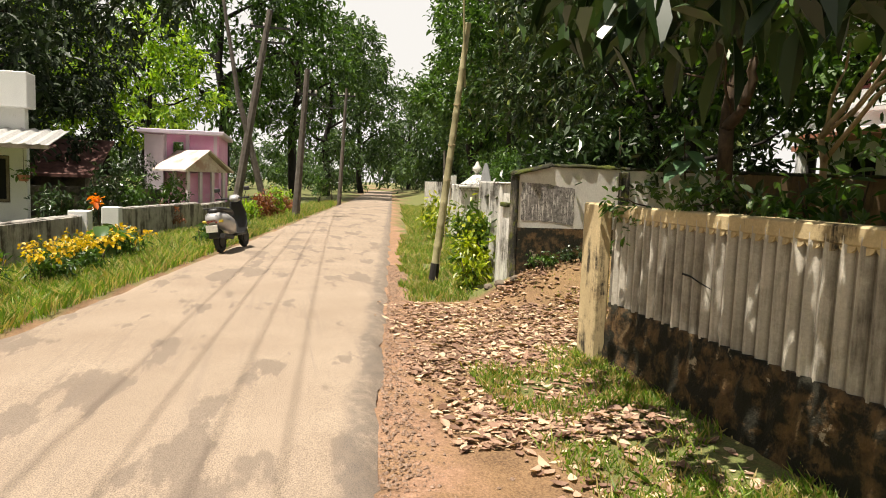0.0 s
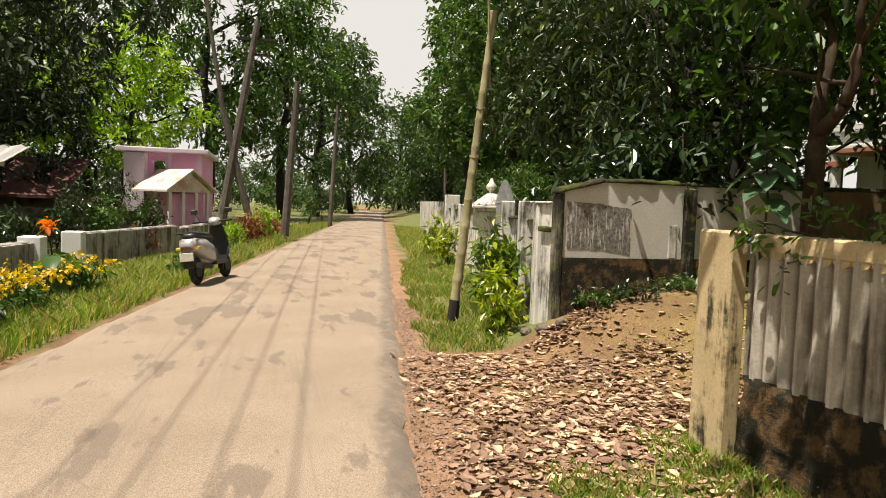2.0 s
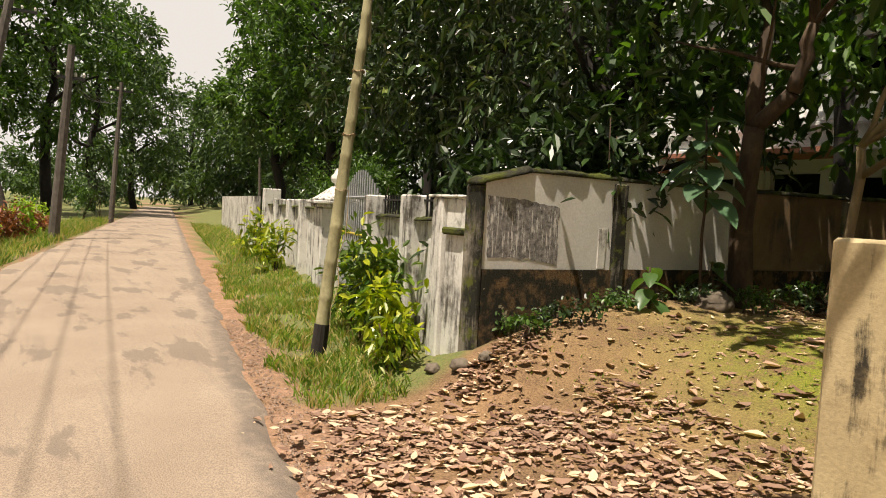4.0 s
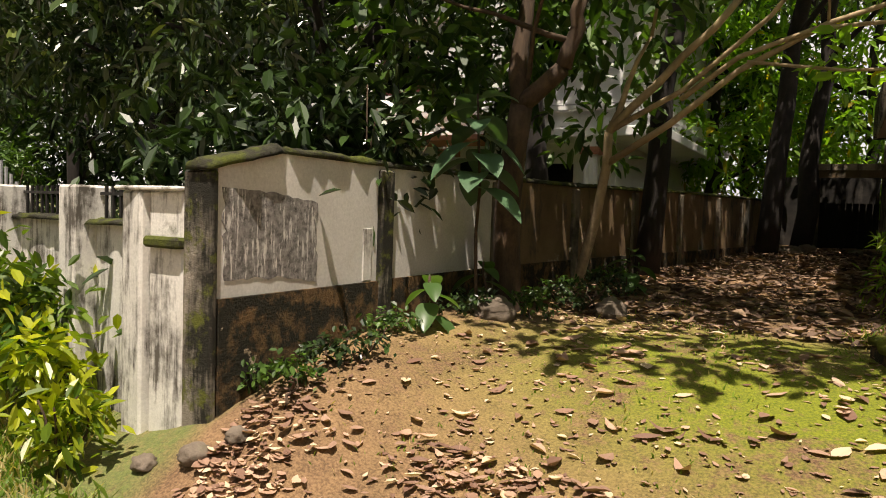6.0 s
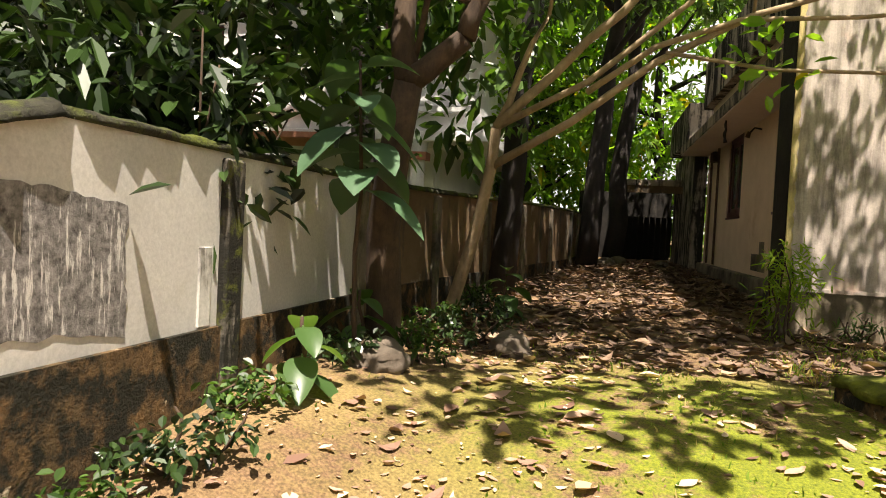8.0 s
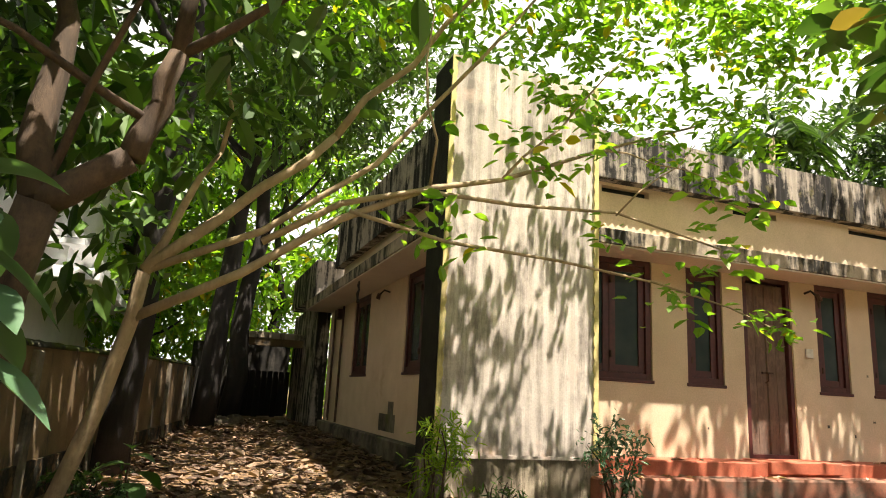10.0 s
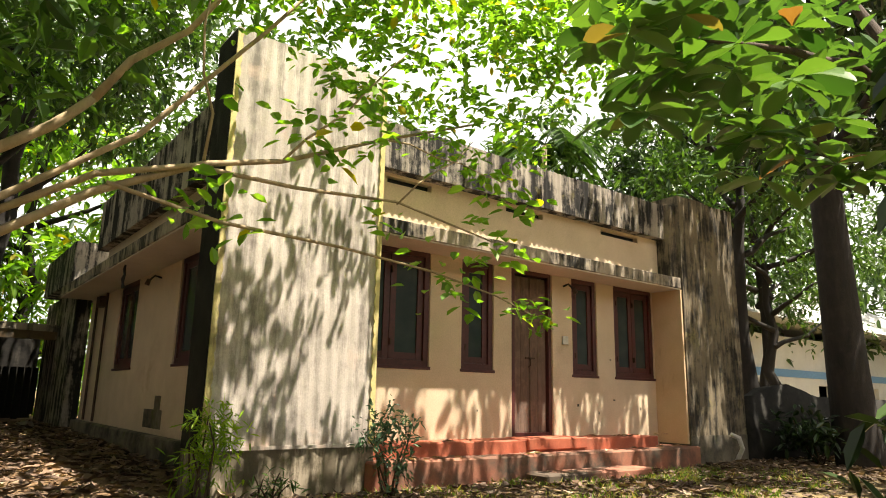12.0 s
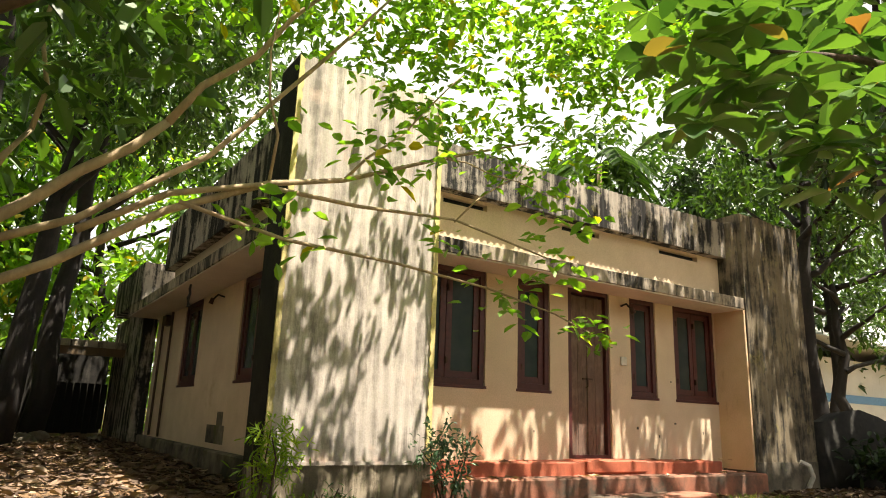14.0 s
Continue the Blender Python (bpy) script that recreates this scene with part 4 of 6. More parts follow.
# behind the compound wall
far_tree(-5.6, 6.4, 6.5, 3.0, 2600, 0.22, M_leaf_mango, "dark glossy mango tree hanging over the wall", 1, low=0.22)
far_tree(-7.4, 5.2, 5.8, 2.2, 5000, 0.18, M_leaf_mango, "dark glossy mango tree hanging over the wall", 2, low=0.25)
far_tree(-10.5, 7.5, 8.0, 3.6, 9000, 0.22, M_leaf_mango, "dark glossy mango tree behind the wall", 3, low=0.2)
far_tree(-16.0, 9.5, 9.0, 4.0, 7000, 0.30, M_leaf_dark, LB, 4, low=0.15)
far_tree(-23.0, 10.5, 10.0, 4.5, 6000, 0.36, M_leaf_mid, LB, 5, low=0.12)
far_tree(-33.0, 12.5, 11.0, 5.0, 5000, 0.45, M_leaf_far, LB, 6, low=0.1)
far_tree(-45.0, 14.5, 10.5, 5.0, 4500, 0.5, M_leaf_far, LB, 7, low=0.1)
far_tree(-58.0, 15.5, 10.5, 5.0, 4500, 0.6, M_leaf_far, LB, 8, low=0.1)
far_tree(-14.5, 11.5, 9.0, 4.0, 6000, 0.30, M_leaf_dark, LB, 9, low=0.25)
far_tree(-22.0, 8.5, 11.0, 3.3, 7000, 0.30, M_leaf_mid, LB, 11, low=0.25)
far_tree(-31.0, 9.5, 13.0, 3.3, 7000, 0.36, M_leaf_mid, LB, 12, low=0.2)
far_tree(-13.5, 16.0, 11.0, 5.0, 6000, 0.36, M_leaf_far, LB, 10, low=0.2)
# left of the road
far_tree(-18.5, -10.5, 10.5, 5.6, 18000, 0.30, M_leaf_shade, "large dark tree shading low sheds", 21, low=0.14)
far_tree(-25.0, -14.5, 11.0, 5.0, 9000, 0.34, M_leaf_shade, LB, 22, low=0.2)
far_tree(-36.0, -14.0, 12.0, 4.6, 8000, 0.36, M_leaf_light, "sunlit yellow-green tree behind the pink house", 23, low=0.3)
far_tree(-36.0, -8.5, 10.5, 3.8, 6000, 0.34, M_leaf_light, "sunlit yellow-green tree behind the pink house", 24, low=0.35)
far_tree(-42.0, -5.0, 19.0, 5.5, 8000, 0.45, M_leaf_mid, "very tall roadside tree with a thin upper crown", 25, low=0.2)
far_tree(-46.0, 0.0, 17.0, 4.6, 7000, 0.45, M_leaf_mid, "very tall roadside tree with a thin upper crown", 26, low=0.2)
far_tree(-56.0, 3.0, 16.0, 5.0, 6000, 0.5, M_leaf_far, LB, 27, low=0.15)
far_tree(-72.0, 8.0, 16.0, 6.0, 5000, 0.6, M_leaf_far, LB, 28, low=0.1)
far_tree(-85.0, 16.0, 15.0, 7.0, 4500, 0.7, M_leaf_far, LB, 29, low=0.08)
far_tree(-52.0, -14.0, 18.0, 7.0, 6000, 0.55, M_leaf_far, LB, 30, low=0.15)
far_tree(-33.0, -22.0, 14.0, 6.5, 5000, 0.5, M_leaf_far, LB, 31, low=0.15)
far_tree(-16.0, -20.0, 13.0, 6.0, 5000, 0.45, M_leaf_far, LB, 32, low=0.15)
# behind and beside the house
far_tree(-3.0, 20.0, 9.0, 3.6, 6000, 0.32, M_leaf_lime, "bright green tree at the end of the lane", 41, low=0.15)
far_tree(1.0, 22.5, 10.0, 4.0, 6000, 0.34, M_leaf_lime, "bright green tree at the end of the lane", 42, low=0.12)
far_tree(5.5, 18.5, 10.5, 4.2, 6000, 0.3, M_leaf_mid, LB, 43, low=0.35)
far_tree(-2.4, 24.0, 10.5, 3.6, 6000, 0.30, M_leaf_mid, LB, 44, low=0.3)
far_tree(15.6, 13.0, 8.5, 2.6, 5000, 0.24, M_leaf_dark, LB, 45, low=0.3)
far_tree(14.0, 15.5, 10.0, 4.0, 6000, 0.28, M_leaf_mid, LB, 46, low=0.25)
far_tree(30.0, 4.0, 11.0, 4.5, 6000, 0.34, M_leaf_mid, LB, 47, low=0.2)
far_tree(21.0, 16.0, 12.0, 5.0, 6000, 0.4, M_leaf_far, LB, 48, low=0.15)
far_tree(30.0, 17.0, 12.0, 5.5, 5000, 0.45, M_leaf_far, LB, 49, low=0.15)
far_tree(12.9, 8.7, 9.5, 2.6, 4200, 0.22, M_leaf_mid, "thin-trunked tree beside the house", 50, low=0.5)
far_tree(18.5, 11.2, 10.0, 3.4, 5200, 0.24, M_leaf_mid, "tree with drooping sprays before a pale building", 51, low=0.42)

far_tree(16.3, 9.7, 7.6, 2.4, 3600, 0.16, M_leaf_mid, "small drooping tree before a pale building", 52, low=0.34)
far_tree(29.0, 22.0, 13.0, 5.0, 6000, 0.4, M_leaf_mid, LB, 53, low=0.2)
far_tree(41.0, 13.0, 13.0, 5.5, 6000, 0.45, M_leaf_mid, LB, 54, low=0.15)
# shading the neighbour's house
far_tree(-4.6, 10.6, 10.5, 2.6, 4500, 0.26, M_leaf_dark, LB, 56, low=0.55)

# areca palm behind the house
palm = empty("palm_tree", "slender palm with drooping fronds behind the house", "palm")
top = Vector((12.4, 14.0, 8.7))
limbs("trunk", [(bendy((12.2, 14.2, 0.5), top, 6, 0.05, 361), (0.12, 0.07))], M_bark_pale, palm, 10)
for k in range(11):
    a, rise = k * 2.4, 0.9 - 0.14 * (k % 6)
    rib = [top + Vector((math.cos(a) * u, math.sin(a) * u, rise * u - 0.6 * u * u)) for u in (0.0, 0.3, 0.6, 0.9, 1.2, 1.5, 1.8)]
    base, way = [], []
    for i in range(44):
        u = 0.3 + 1.5 * i / 44
        p = Vector((math.cos(a) * u, math.sin(a) * u, rise * u - 0.6 * u * u))
        for sgn in (-1, 1):
            base.append(top + p)
            way.append((math.cos(a) * 0.6 - sgn * math.sin(a), math.sin(a) * 0.6 + sgn * math.cos(a), -0.45))
    v, f = leaf_arrays(np.array(base), np.array(way), np.full(len(base), 0.5), 0.09, 0.2, 0.3)
    frond = raw_mesh("frond", v, f, M_leaf_mid, palm)
    limbs("rib", [(rib, (0.02, 0.006))], M_leaf_mid, frond, 5)

# the thick dark tree shading the front of the house
shade = empty("shade_tree", "tall tree with a thick near-black trunk beside the house", "tree")
limbs("trunk", [([Vector((10.05, 5.45, 0.2)), Vector((10.0, 5.5, 0.9)), Vector((9.9, 5.5, 2.0)), Vector((9.7, 5.45, 3.6)), Vector((9.5, 5.4, 5.6)), Vector((9.3, 5.3, 7.6))], (0.37, 0.17)),
                (bendy((9.6, 5.4, 4.9), (7.2, 4.4, 6.8), 6, 0.1, 351), (0.14, 0.04)), (bendy((9.5, 5.4, 5.6), (11.5, 6.0, 7.2), 5, 0.1, 352), (0.13, 0.04)),
                (bendy((9.4, 5.35, 6.4), (8.0, 6.6, 8.4), 5, 0.1, 353), (0.11, 0.03)), (bendy((9.55, 5.4, 5.2), (8.4, 3.4, 6.6), 5, 0.1, 354), (0.12, 0.03)), (bendy((7.2, 4.4, 6.8), (4.9, 3.6, 7.2), 5, 0.1, 355), (0.04, 0.015)), (bendy((7.2, 4.4, 6.8), (4.6, 5.4, 6.7), 5, 0.1, 357), (0.035, 0.012)), (bendy((8.4, 4.9, 6.0), (6.7, 5.5, 6.8), 4, 0.08, 358), (0.04, 0.015))], M_bark_dark, shade, 14)
crown("crown", [((7.3, 4.2, 7.0), (2.0, 1.5, 0.9)), ((9.6, 5.2, 8.0), (2.4, 2.0, 1.3)), ((5.2, 3.5, 7.1), (1.5, 1.3, 0.7)), ((8.4, 3.2, 6.7), (1.8, 1.3, 0.9)), ((11.6, 6.0, 7.0), (1.8, 1.8, 1.6)), ((11.2, 4.4, 7.2), (2.0, 1.6, 1.0)), ((13.6, 5.2, 7.4), (2.0, 1.6, 1.2)), ((10.8, 4.4, 5.6), (1.0, 0.9, 0.9)), ((8.0, 6.4, 8.4), (1.6, 1.3, 0.9)), ((4.4, 5.4, 6.7), (1.3, 0.6, 0.4)), ((6.7, 5.5, 6.8), (1.3, 0.6, 0.4))], 13500, 0.2, M_leaf_dark, shade, per=9, width=0.45, seed=356)

# the two dark trunks in the lane
for x, y, h, s in ((-1.0, 14.3, 9.0, 61), (-0.5, 16.0, 9.0, 62)):
    t = empty("tree", "dark-trunked tree standing in the leaf-strewn lane", "tree")
    pts = bendy((x, y, 0.6), (x + 0.55, y + 0.3, h), 8, 0.09, s)
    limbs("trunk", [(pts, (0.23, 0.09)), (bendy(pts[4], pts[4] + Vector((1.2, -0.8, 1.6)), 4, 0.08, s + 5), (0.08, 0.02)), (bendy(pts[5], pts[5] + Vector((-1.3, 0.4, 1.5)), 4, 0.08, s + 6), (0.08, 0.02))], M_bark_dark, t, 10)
    crown("crown", [((x + 1.2, y - 0.8, 6.6), (1.5, 1.5, 0.9)), ((x - 1.0, y + 0.4, 7.2), (1.5, 1.5, 1.0)), ((x + 0.5, y, 8.6), (2.0, 2.0, 1.2)), ((x + 0.3, y - 3.5, 6.8), (2.0, 2.2, 0.8)), ((x + 0.6, y - 6.0, 7.2), (2.0, 2.0, 0.8)), ((x + 1.5, y - 2.0, 7.8), (2.0, 2.2, 0.8))], 6000, 0.22, M_leaf_mid, t, seed=s)


t = empty("tree", "black-barked tree standing against the lane wall", "tree")
pts = bendy((-1.88, 8.3, 0.45), (-1.5, 8.5, 7.5), 8, 0.06, 63)
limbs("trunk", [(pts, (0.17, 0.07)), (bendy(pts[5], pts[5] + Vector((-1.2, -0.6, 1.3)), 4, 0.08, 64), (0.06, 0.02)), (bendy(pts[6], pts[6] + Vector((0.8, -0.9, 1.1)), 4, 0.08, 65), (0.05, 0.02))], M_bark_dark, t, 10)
crown("crown", [((-2.6, 7.8, 6.4), (1.2, 1.1, 0.8)), ((-1.0, 7.6, 7.2), (1.3, 1.2, 0.8)), ((-1.5, 8.8, 7.8), (1.4, 1.3, 0.8)), ((-3.3, 7.0, 4.4), (1.0, 1.0, 0.9)), ((-3.4, 6.6, 3.1), (0.6, 0.9, 0.8))], 2200, 0.2, M_leaf_dark, t, per=9, seed=66)

# the brown tree with a thick fork by the lane wall
treeA = empty("forked_tree", "brown forked tree with broad leaves by the white wall", "tree")
crotch = Vector((-1.98, 4.42, 2.30))
trunk = [Vector((-2.12, 4.6, 0.2)), Vector((-2.12, 4.6, 0.45)), Vector((-2.12, 4.58, 0.9)), Vector((-2.14, 4.56, 1.4)), Vector((-2.07, 4.50, 1.9)), crotch]
linesA = [(trunk, (0.155, 0.105)),
          (bendy(crotch, (-1.64, 4.40, 2.55), 4, 0.02, 70), (0.095, 0.075)), (bendy((-1.64, 4.40, 2.55), (-1.50, 4.40, 3.1), 4, 0.03, 71), (0.075, 0.06)), (bendy((-1.50, 4.40, 3.1), (-1.2, 4.2, 4.6), 5, 0.06, 79), (0.055, 0.02)),
          (bendy(crotch, (-2.1, 4.6, 3.5), 5, 0.05, 72), (0.10, 0.05)), (bendy((-2.1, 4.6, 3.5), (-2.8, 4.1, 4.6), 4, 0.08, 73), (0.05, 0.02)),
          (bendy((-1.60, 4.4, 2.75), (-2.5, 3.9, 3.05), 5, 0.05, 74), (0.03, 0.012)), (bendy((-1.5, 4.4, 3.1), (-0.6, 4.0, 3.8), 4, 0.06, 75), (0.035, 0.012)),
          (bendy((-2.02, 4.5, 2.3), (-1.6, 4.0, 3.3), 4, 0.05, 76), (0.03, 0.012))]
linesA = [(p, (r0 * 0.85, r1 * 0.85)) for p, (r0, r1) in linesA]
limbs("trunk", linesA, M_bark_brown, treeA, 10)
crown("crown", [((-1.7, 4.0, 3.9), (1.3, 0.9, 0.7)), ((-2.8, 4.0, 4.3), (1.3, 1.2, 0.9)), ((-2.7, 5.2, 3.2), (0.9, 0.9, 0.9)), ((-1.7, 5.8, 3.7), (1.2, 1.0, 0.9)), ((-2.3, 6.8, 3.2), (1.0, 1.2, 1.2)), ((-3.0, 4.2, 2.7), (0.6, 0.9, 0.6))], 2300, 0.22, M_leaf_mid, treeA, per=7, width=0.5, seed=77)
crown("upper_crown", [((-0.7, 3.9, 4.5), (1.2, 0.9, 0.7)), ((-1.6, 5.2, 5.0), (1.8, 1.3, 0.6)), ((-0.6, 6.2, 5.6), (1.8, 1.3, 0.6))], 900, 0.20, M_leaf_lime, treeA, per=7, width=0.45, seed=78)

# the slender pale tree with long branches in front of the house
treeB = empty("slender_tree", "slender pale-barked tree with long low branches and young leaves", "tree")
k2, k1 = Vector((-1.64, 5.62, 1.92)), Vector((-1.60, 5.50, 2.20))
linesB = [([Vector((-2.05, 5.95, 0.5)), Vector((-1.92, 5.86, 0.9)), Vector((-1.76, 5.74, 1.4)), k2, k1], (0.07, 0.05)),
          (bendy(k1, (-0.55, 5.35, 3.2), 5, 0.04, 81), (0.05, 0.035)), (bendy((-0.55, 5.35, 3.2), (0.5, 5.0, 4.6), 5, 0.06, 82), (0.035, 0.012)),
          (bendy(k1, (-1.25, 5.45, 3.0), 4, 0.03, 83), (0.04, 0.02)), (bendy((-1.25, 5.45, 3.0), (-1.2, 5.2, 4.5), 5, 0.06, 84), (0.02, 0.01)),
          ([k2, Vector((-1.05, 5.35, 2.22)), Vector((-0.51, 5.2, 2.60)), Vector((0.08, 5.2, 2.90)), Vector((0.6, 5.2, 3.04)), Vector((1.4, 5.2, 3.40)), Vector((2.3, 5.1, 3.75))], (0.042, 0.010)),
          ([Vector((-0.95, 5.3, 2.42)), Vector((-0.51, 5.18, 2.70)), Vector((0.0, 5.16, 2.86)), Vector((0.7, 5.15, 2.86)), Vector((1.5, 5.15, 2.92)), Vector((2.4, 5.1, 2.75))], (0.03, 0.008)),
          ([Vector((-0.45, 5.18, 2.66)), Vector((0.22, 5.2, 2.55)), Vector((1.07, 5.2, 2.52)), Vector((1.87, 5.2, 2.45)), Vector((2.5, 5.15, 2.32)), Vector((2.98, 5.15, 2.18))], (0.018, 0.006)),
          ([k1, Vector((-0.95, 5.35, 2.5)), Vector((-0.3, 5.2, 3.0)), Vector((0.4, 5.1, 3.9)), Vector((0.9, 5.0, 4.6))], (0.035, 0.01)),
          (bendy((0.6, 5.2, 3.04), (1.5, 5.0, 4.1), 5, 0.05, 85), (0.014, 0.005)), (bendy((0.08, 5.2, 2.9), (-0.1, 5.0, 4.3), 5, 0.06, 86), (0.014, 0.005)),
          (bendy((1.4, 5.2, 3.40), (2.4, 4.9, 3.2), 5, 0.05, 87), (0.010, 0.004)), (bendy((1.5, 5.15, 2.9), (2.1, 5.0, 3.5), 4, 0.05, 88), (0.010, 0.004))]
linesB = [(p, (r0 * 0.82, r1 * 0.82)) for p, (r0, r1) in linesB]
limbs("trunk", linesB, M_bark_pale, treeB, 7)
crown("crown", [((0.6, 5.0, 4.5), (1.2, 0.8, 0.55)), ((1.9, 4.9, 4.6), (1.3, 0.8, 0.55)), ((3.1, 4.9, 4.7), (1.1, 0.8, 0.5)), ((-0.5, 5.1, 4.4), (1.0, 0.8, 0.6)), ((2.4, 5.2, 5.4), (2.2, 1.0, 0.6)), ((0.3, 5.3, 5.4), (1.6, 1.0, 0.6)),
                ((2.3, 5.0, 3.55), (0.55, 0.4, 0.35)), ((1.5, 5.1, 3.9), (0.8, 0.5, 0.35))], 7600, 0.10, M_leaf_lime, treeB, per=6, width=0.56, droop=0.08, seed=89, flat=0.55)
tagged(crown("low_foliage", [((2.05, 5.15, 2.35), (0.25, 0.2, 0.14)), ((2.95, 5.12, 2.2), (0.28, 0.2, 0.12)), ((1.6, 5.15, 2.62), (0.4, 0.2, 0.14)), ((2.4, 5.1, 2.65), (0.35, 0.2, 0.2)), ((0.25, 5.2, 2.62), (0.3, 0.2, 0.12)), ((2.35, 5.0, 3.1), (0.4, 0.3, 0.25)),
                      ((0.9, 5.1, 3.4), (0.6, 0.3, 0.3))], 300, 0.135, M_leaf_lime, treeB, per=6, width=0.56, droop=0.1, seed=90, flat=0.5), kind="stuff")

# broad-leaved tree leaning over from behind the fluted wall
treeN = empty("broad_leaved_tree", "tree with broad blue-green leaves hanging over wall and yard", "tree")
linesN = [(bendy((4.6, 2.3, 0.1), (4.2, 2.2, 3.0), 5, 0.05, 91), (0.13, 0.09)), (bendy((4.2, 2.2, 3.0), (2.6, 2.4, 3.3), 5, 0.06, 92), (0.05, 0.025)), (bendy((2.6, 2.4, 3.3), (1.4, 2.6, 3.1), 4, 0.05, 93), (0.025, 0.010)),
          (bendy((4.2, 2.2, 3.0), (4.2, 3.2, 5.0), 5, 0.08, 94), (0.07, 0.03)), (bendy((4.2, 2.2, 3.0), (3.2, 1.2, 3.0), 5, 0.06, 95), (0.05, 0.02)), (bendy((3.2, 1.2, 3.0), (2.2, 0.6, 2.7), 4, 0.06, 96), (0.02, 0.008)),
          (bendy((4.2, 2.2, 2.9), (5.4, 2.6, 4.4), 5, 0.06, 97), (0.06, 0.02))]
linesN += [(bendy((4.2, 2.2, 3.0), (3.4, 1.0, 4.6), 5, 0.06, 191), (0.05, 0.02)), (bendy((3.4, 1.0, 4.6), (1.6, 0.6, 4.9), 5, 0.06, 192), (0.02, 0.008)), (bendy((3.9, 1.7, 3.7), (4.8, 0.6, 4.9), 5, 0.06, 193), (0.03, 0.01))]
limbs("trunk", linesN, M_bark_brown, treeN)
tagged(crown("high_foliage", [((1.5, 0.5, 4.9), (1.0, 0.6, 0.4)), ((2.6, 0.4, 4.9), (0.7, 0.5, 0.35)), ((0.4, 2.4, 5.3), (0.8, 0.5, 0.35)), ((-0.7, 2.2, 5.5), (0.6, 0.5, 0.3)), ((1.4, 3.0, 5.4), (0.7, 0.6, 0.35))], 900, 0.2, M_leaf_dark, treeN, per=8, width=0.5, droop=0.3, seed=194), kind="stuff")
crown("crown", [((2.6, 2.6, 3.6), (0.8, 0.7, 0.45)), ((3.0, 3.5, 4.3), (0.9, 0.7, 0.5)), ((3.4, 2.8, 4.0), (1.1, 0.9, 0.6)), ((2.5, 3.2, 4.1), (0.6, 0.5, 0.4))], 800, 0.19, M_leaf_big, treeN, per=10, width=0.56, droop=0.10, seed=98, flat=0.45)
tagged(whorls("whorled_foliage", [((1.15, 2.50, 2.85), (0.35, 0.35, 0.42)), ((1.65, 2.65, 3.05), (0.45, 0.45, 0.5)), ((2.2, 2.85, 3.2), (0.55, 0.5, 0.5)), ((1.5, 3.0, 3.45), (0.5, 0.4, 0.3)), ((2.1, 2.5, 2.75), (0.4, 0.3, 0.3))], 46, 0.21, M_leaf_whorl, treeN, 97), kind="stuff")
tagged(crown("roadside_foliage", [((2.9, 0.75, 2.45), (0.55, 0.45, 0.30)), ((2.2, 0.55, 2.65), (0.6, 0.4, 0.30)), ((3.3, 1.2, 2.55), (0.6, 0.5, 0.35)), ((1.9, 1.4, 2.8), (0.7, 0.6, 0.35)), ((3.2, 1.9, 2.7), (0.7, 0.5, 0.4)), ((4.2, 1.2, 3.2), (1.0, 0.8, 0.5))], 1500, 0.21, M_leaf_dark, treeN, per=8, width=0.5, droop=0.45, seed=99), kind="stuff")

# mango foliage right behind the white walls
mango = empty("mango_tree", "dense glossy mango tree hanging low over the white walls", "tree")
limbs("trunk", [(bendy((-3.9, 4.6, 0.4), (-3.7, 4.4, 2.6), 5, 0.05, 101), (0.15, 0.11)), (bendy((-3.7, 4.4, 2.6), (-4.6, 3.9, 4.4), 5, 0.08, 102), (0.09, 0.04)), (bendy((-3.7, 4.4, 2.6), (-3.1, 5.0, 4.6), 5, 0.08, 103), (0.09, 0.04)), (bendy((-3.7, 4.4, 2.4), (-3.3, 3.3, 3.2), 5, 0.06, 104), (0.05, 0.02))], M_bark_dark, mango)
crown("crown", [((-4.4, 3.8, 3.0), (1.2, 0.8, 0.8)), ((-3.4, 4.0, 2.9), (0.8, 0.8, 0.7)), ((-5.6, 4.0, 3.2), (1.2, 0.8, 0.9)), ((-4.2, 4.2, 4.3), (1.6, 1.2, 0.9)), ((-6.0, 4.4, 4.6), (1.6, 1.2, 1.0)), ((-3.2, 5.4, 4.2), (1.1, 1.2, 1.0)), ((-3.6, 3.0, 3.6), (0.8, 0.5, 0.6)), ((-7.4, 4.4, 3.4), (1.3, 0.9, 1.0)), ((-5.0, 4.6, 5.8), (2.0, 1.5, 0.8))], 5600, 0.17, M_leaf_mango, mango, per=9, width=0.32, droop=0.4, shell=0.5, seed=105)


def far_woods(name, spots, n, leaf, material, seed):
    ob = crown(name, spots, n, leaf, material, None, per=14, seed=seed, shell=0.5)
    tagged(ob, "dense far belt of green trees closing the view", "trees", kind="stuff")


q = random.Random(17)
far_woods("far_woods_west", [((x, y, q.uniform(1.5, 5.5)), (q.uniform(3, 5), q.uniform(3, 5), q.uniform(2.5, 4))) for x, y in [(-95 + q.uniform(-6, 6), -40 + 5 * k) for k in range(9)] + [(-70 + 5 * k, -34 + q.uniform(-5, 5)) for k in range(13)] + [(-92 + q.uniform(-4, 4), 24 + 4 * k) for k in range(6)] + [(-106 + q.uniform(-3, 3), 2 + 3.5 * k) for k in range(7)]], 26000, 0.8, M_leaf_far, 201)
far_woods("far_woods_left", [((x, -17 + q.uniform(-3, 3), q.uniform(1.0, 3.0)), (3.2, 2.5, 2.5)) for x in range(-60, -14, 4)] + [((-62 + q.uniform(-5, 5), y, q.uniform(1.5, 4.0)), (4, 4, 3.5)) for y in range(-16, -4, 4)], 14000, 0.42, M_leaf_dark, 202)
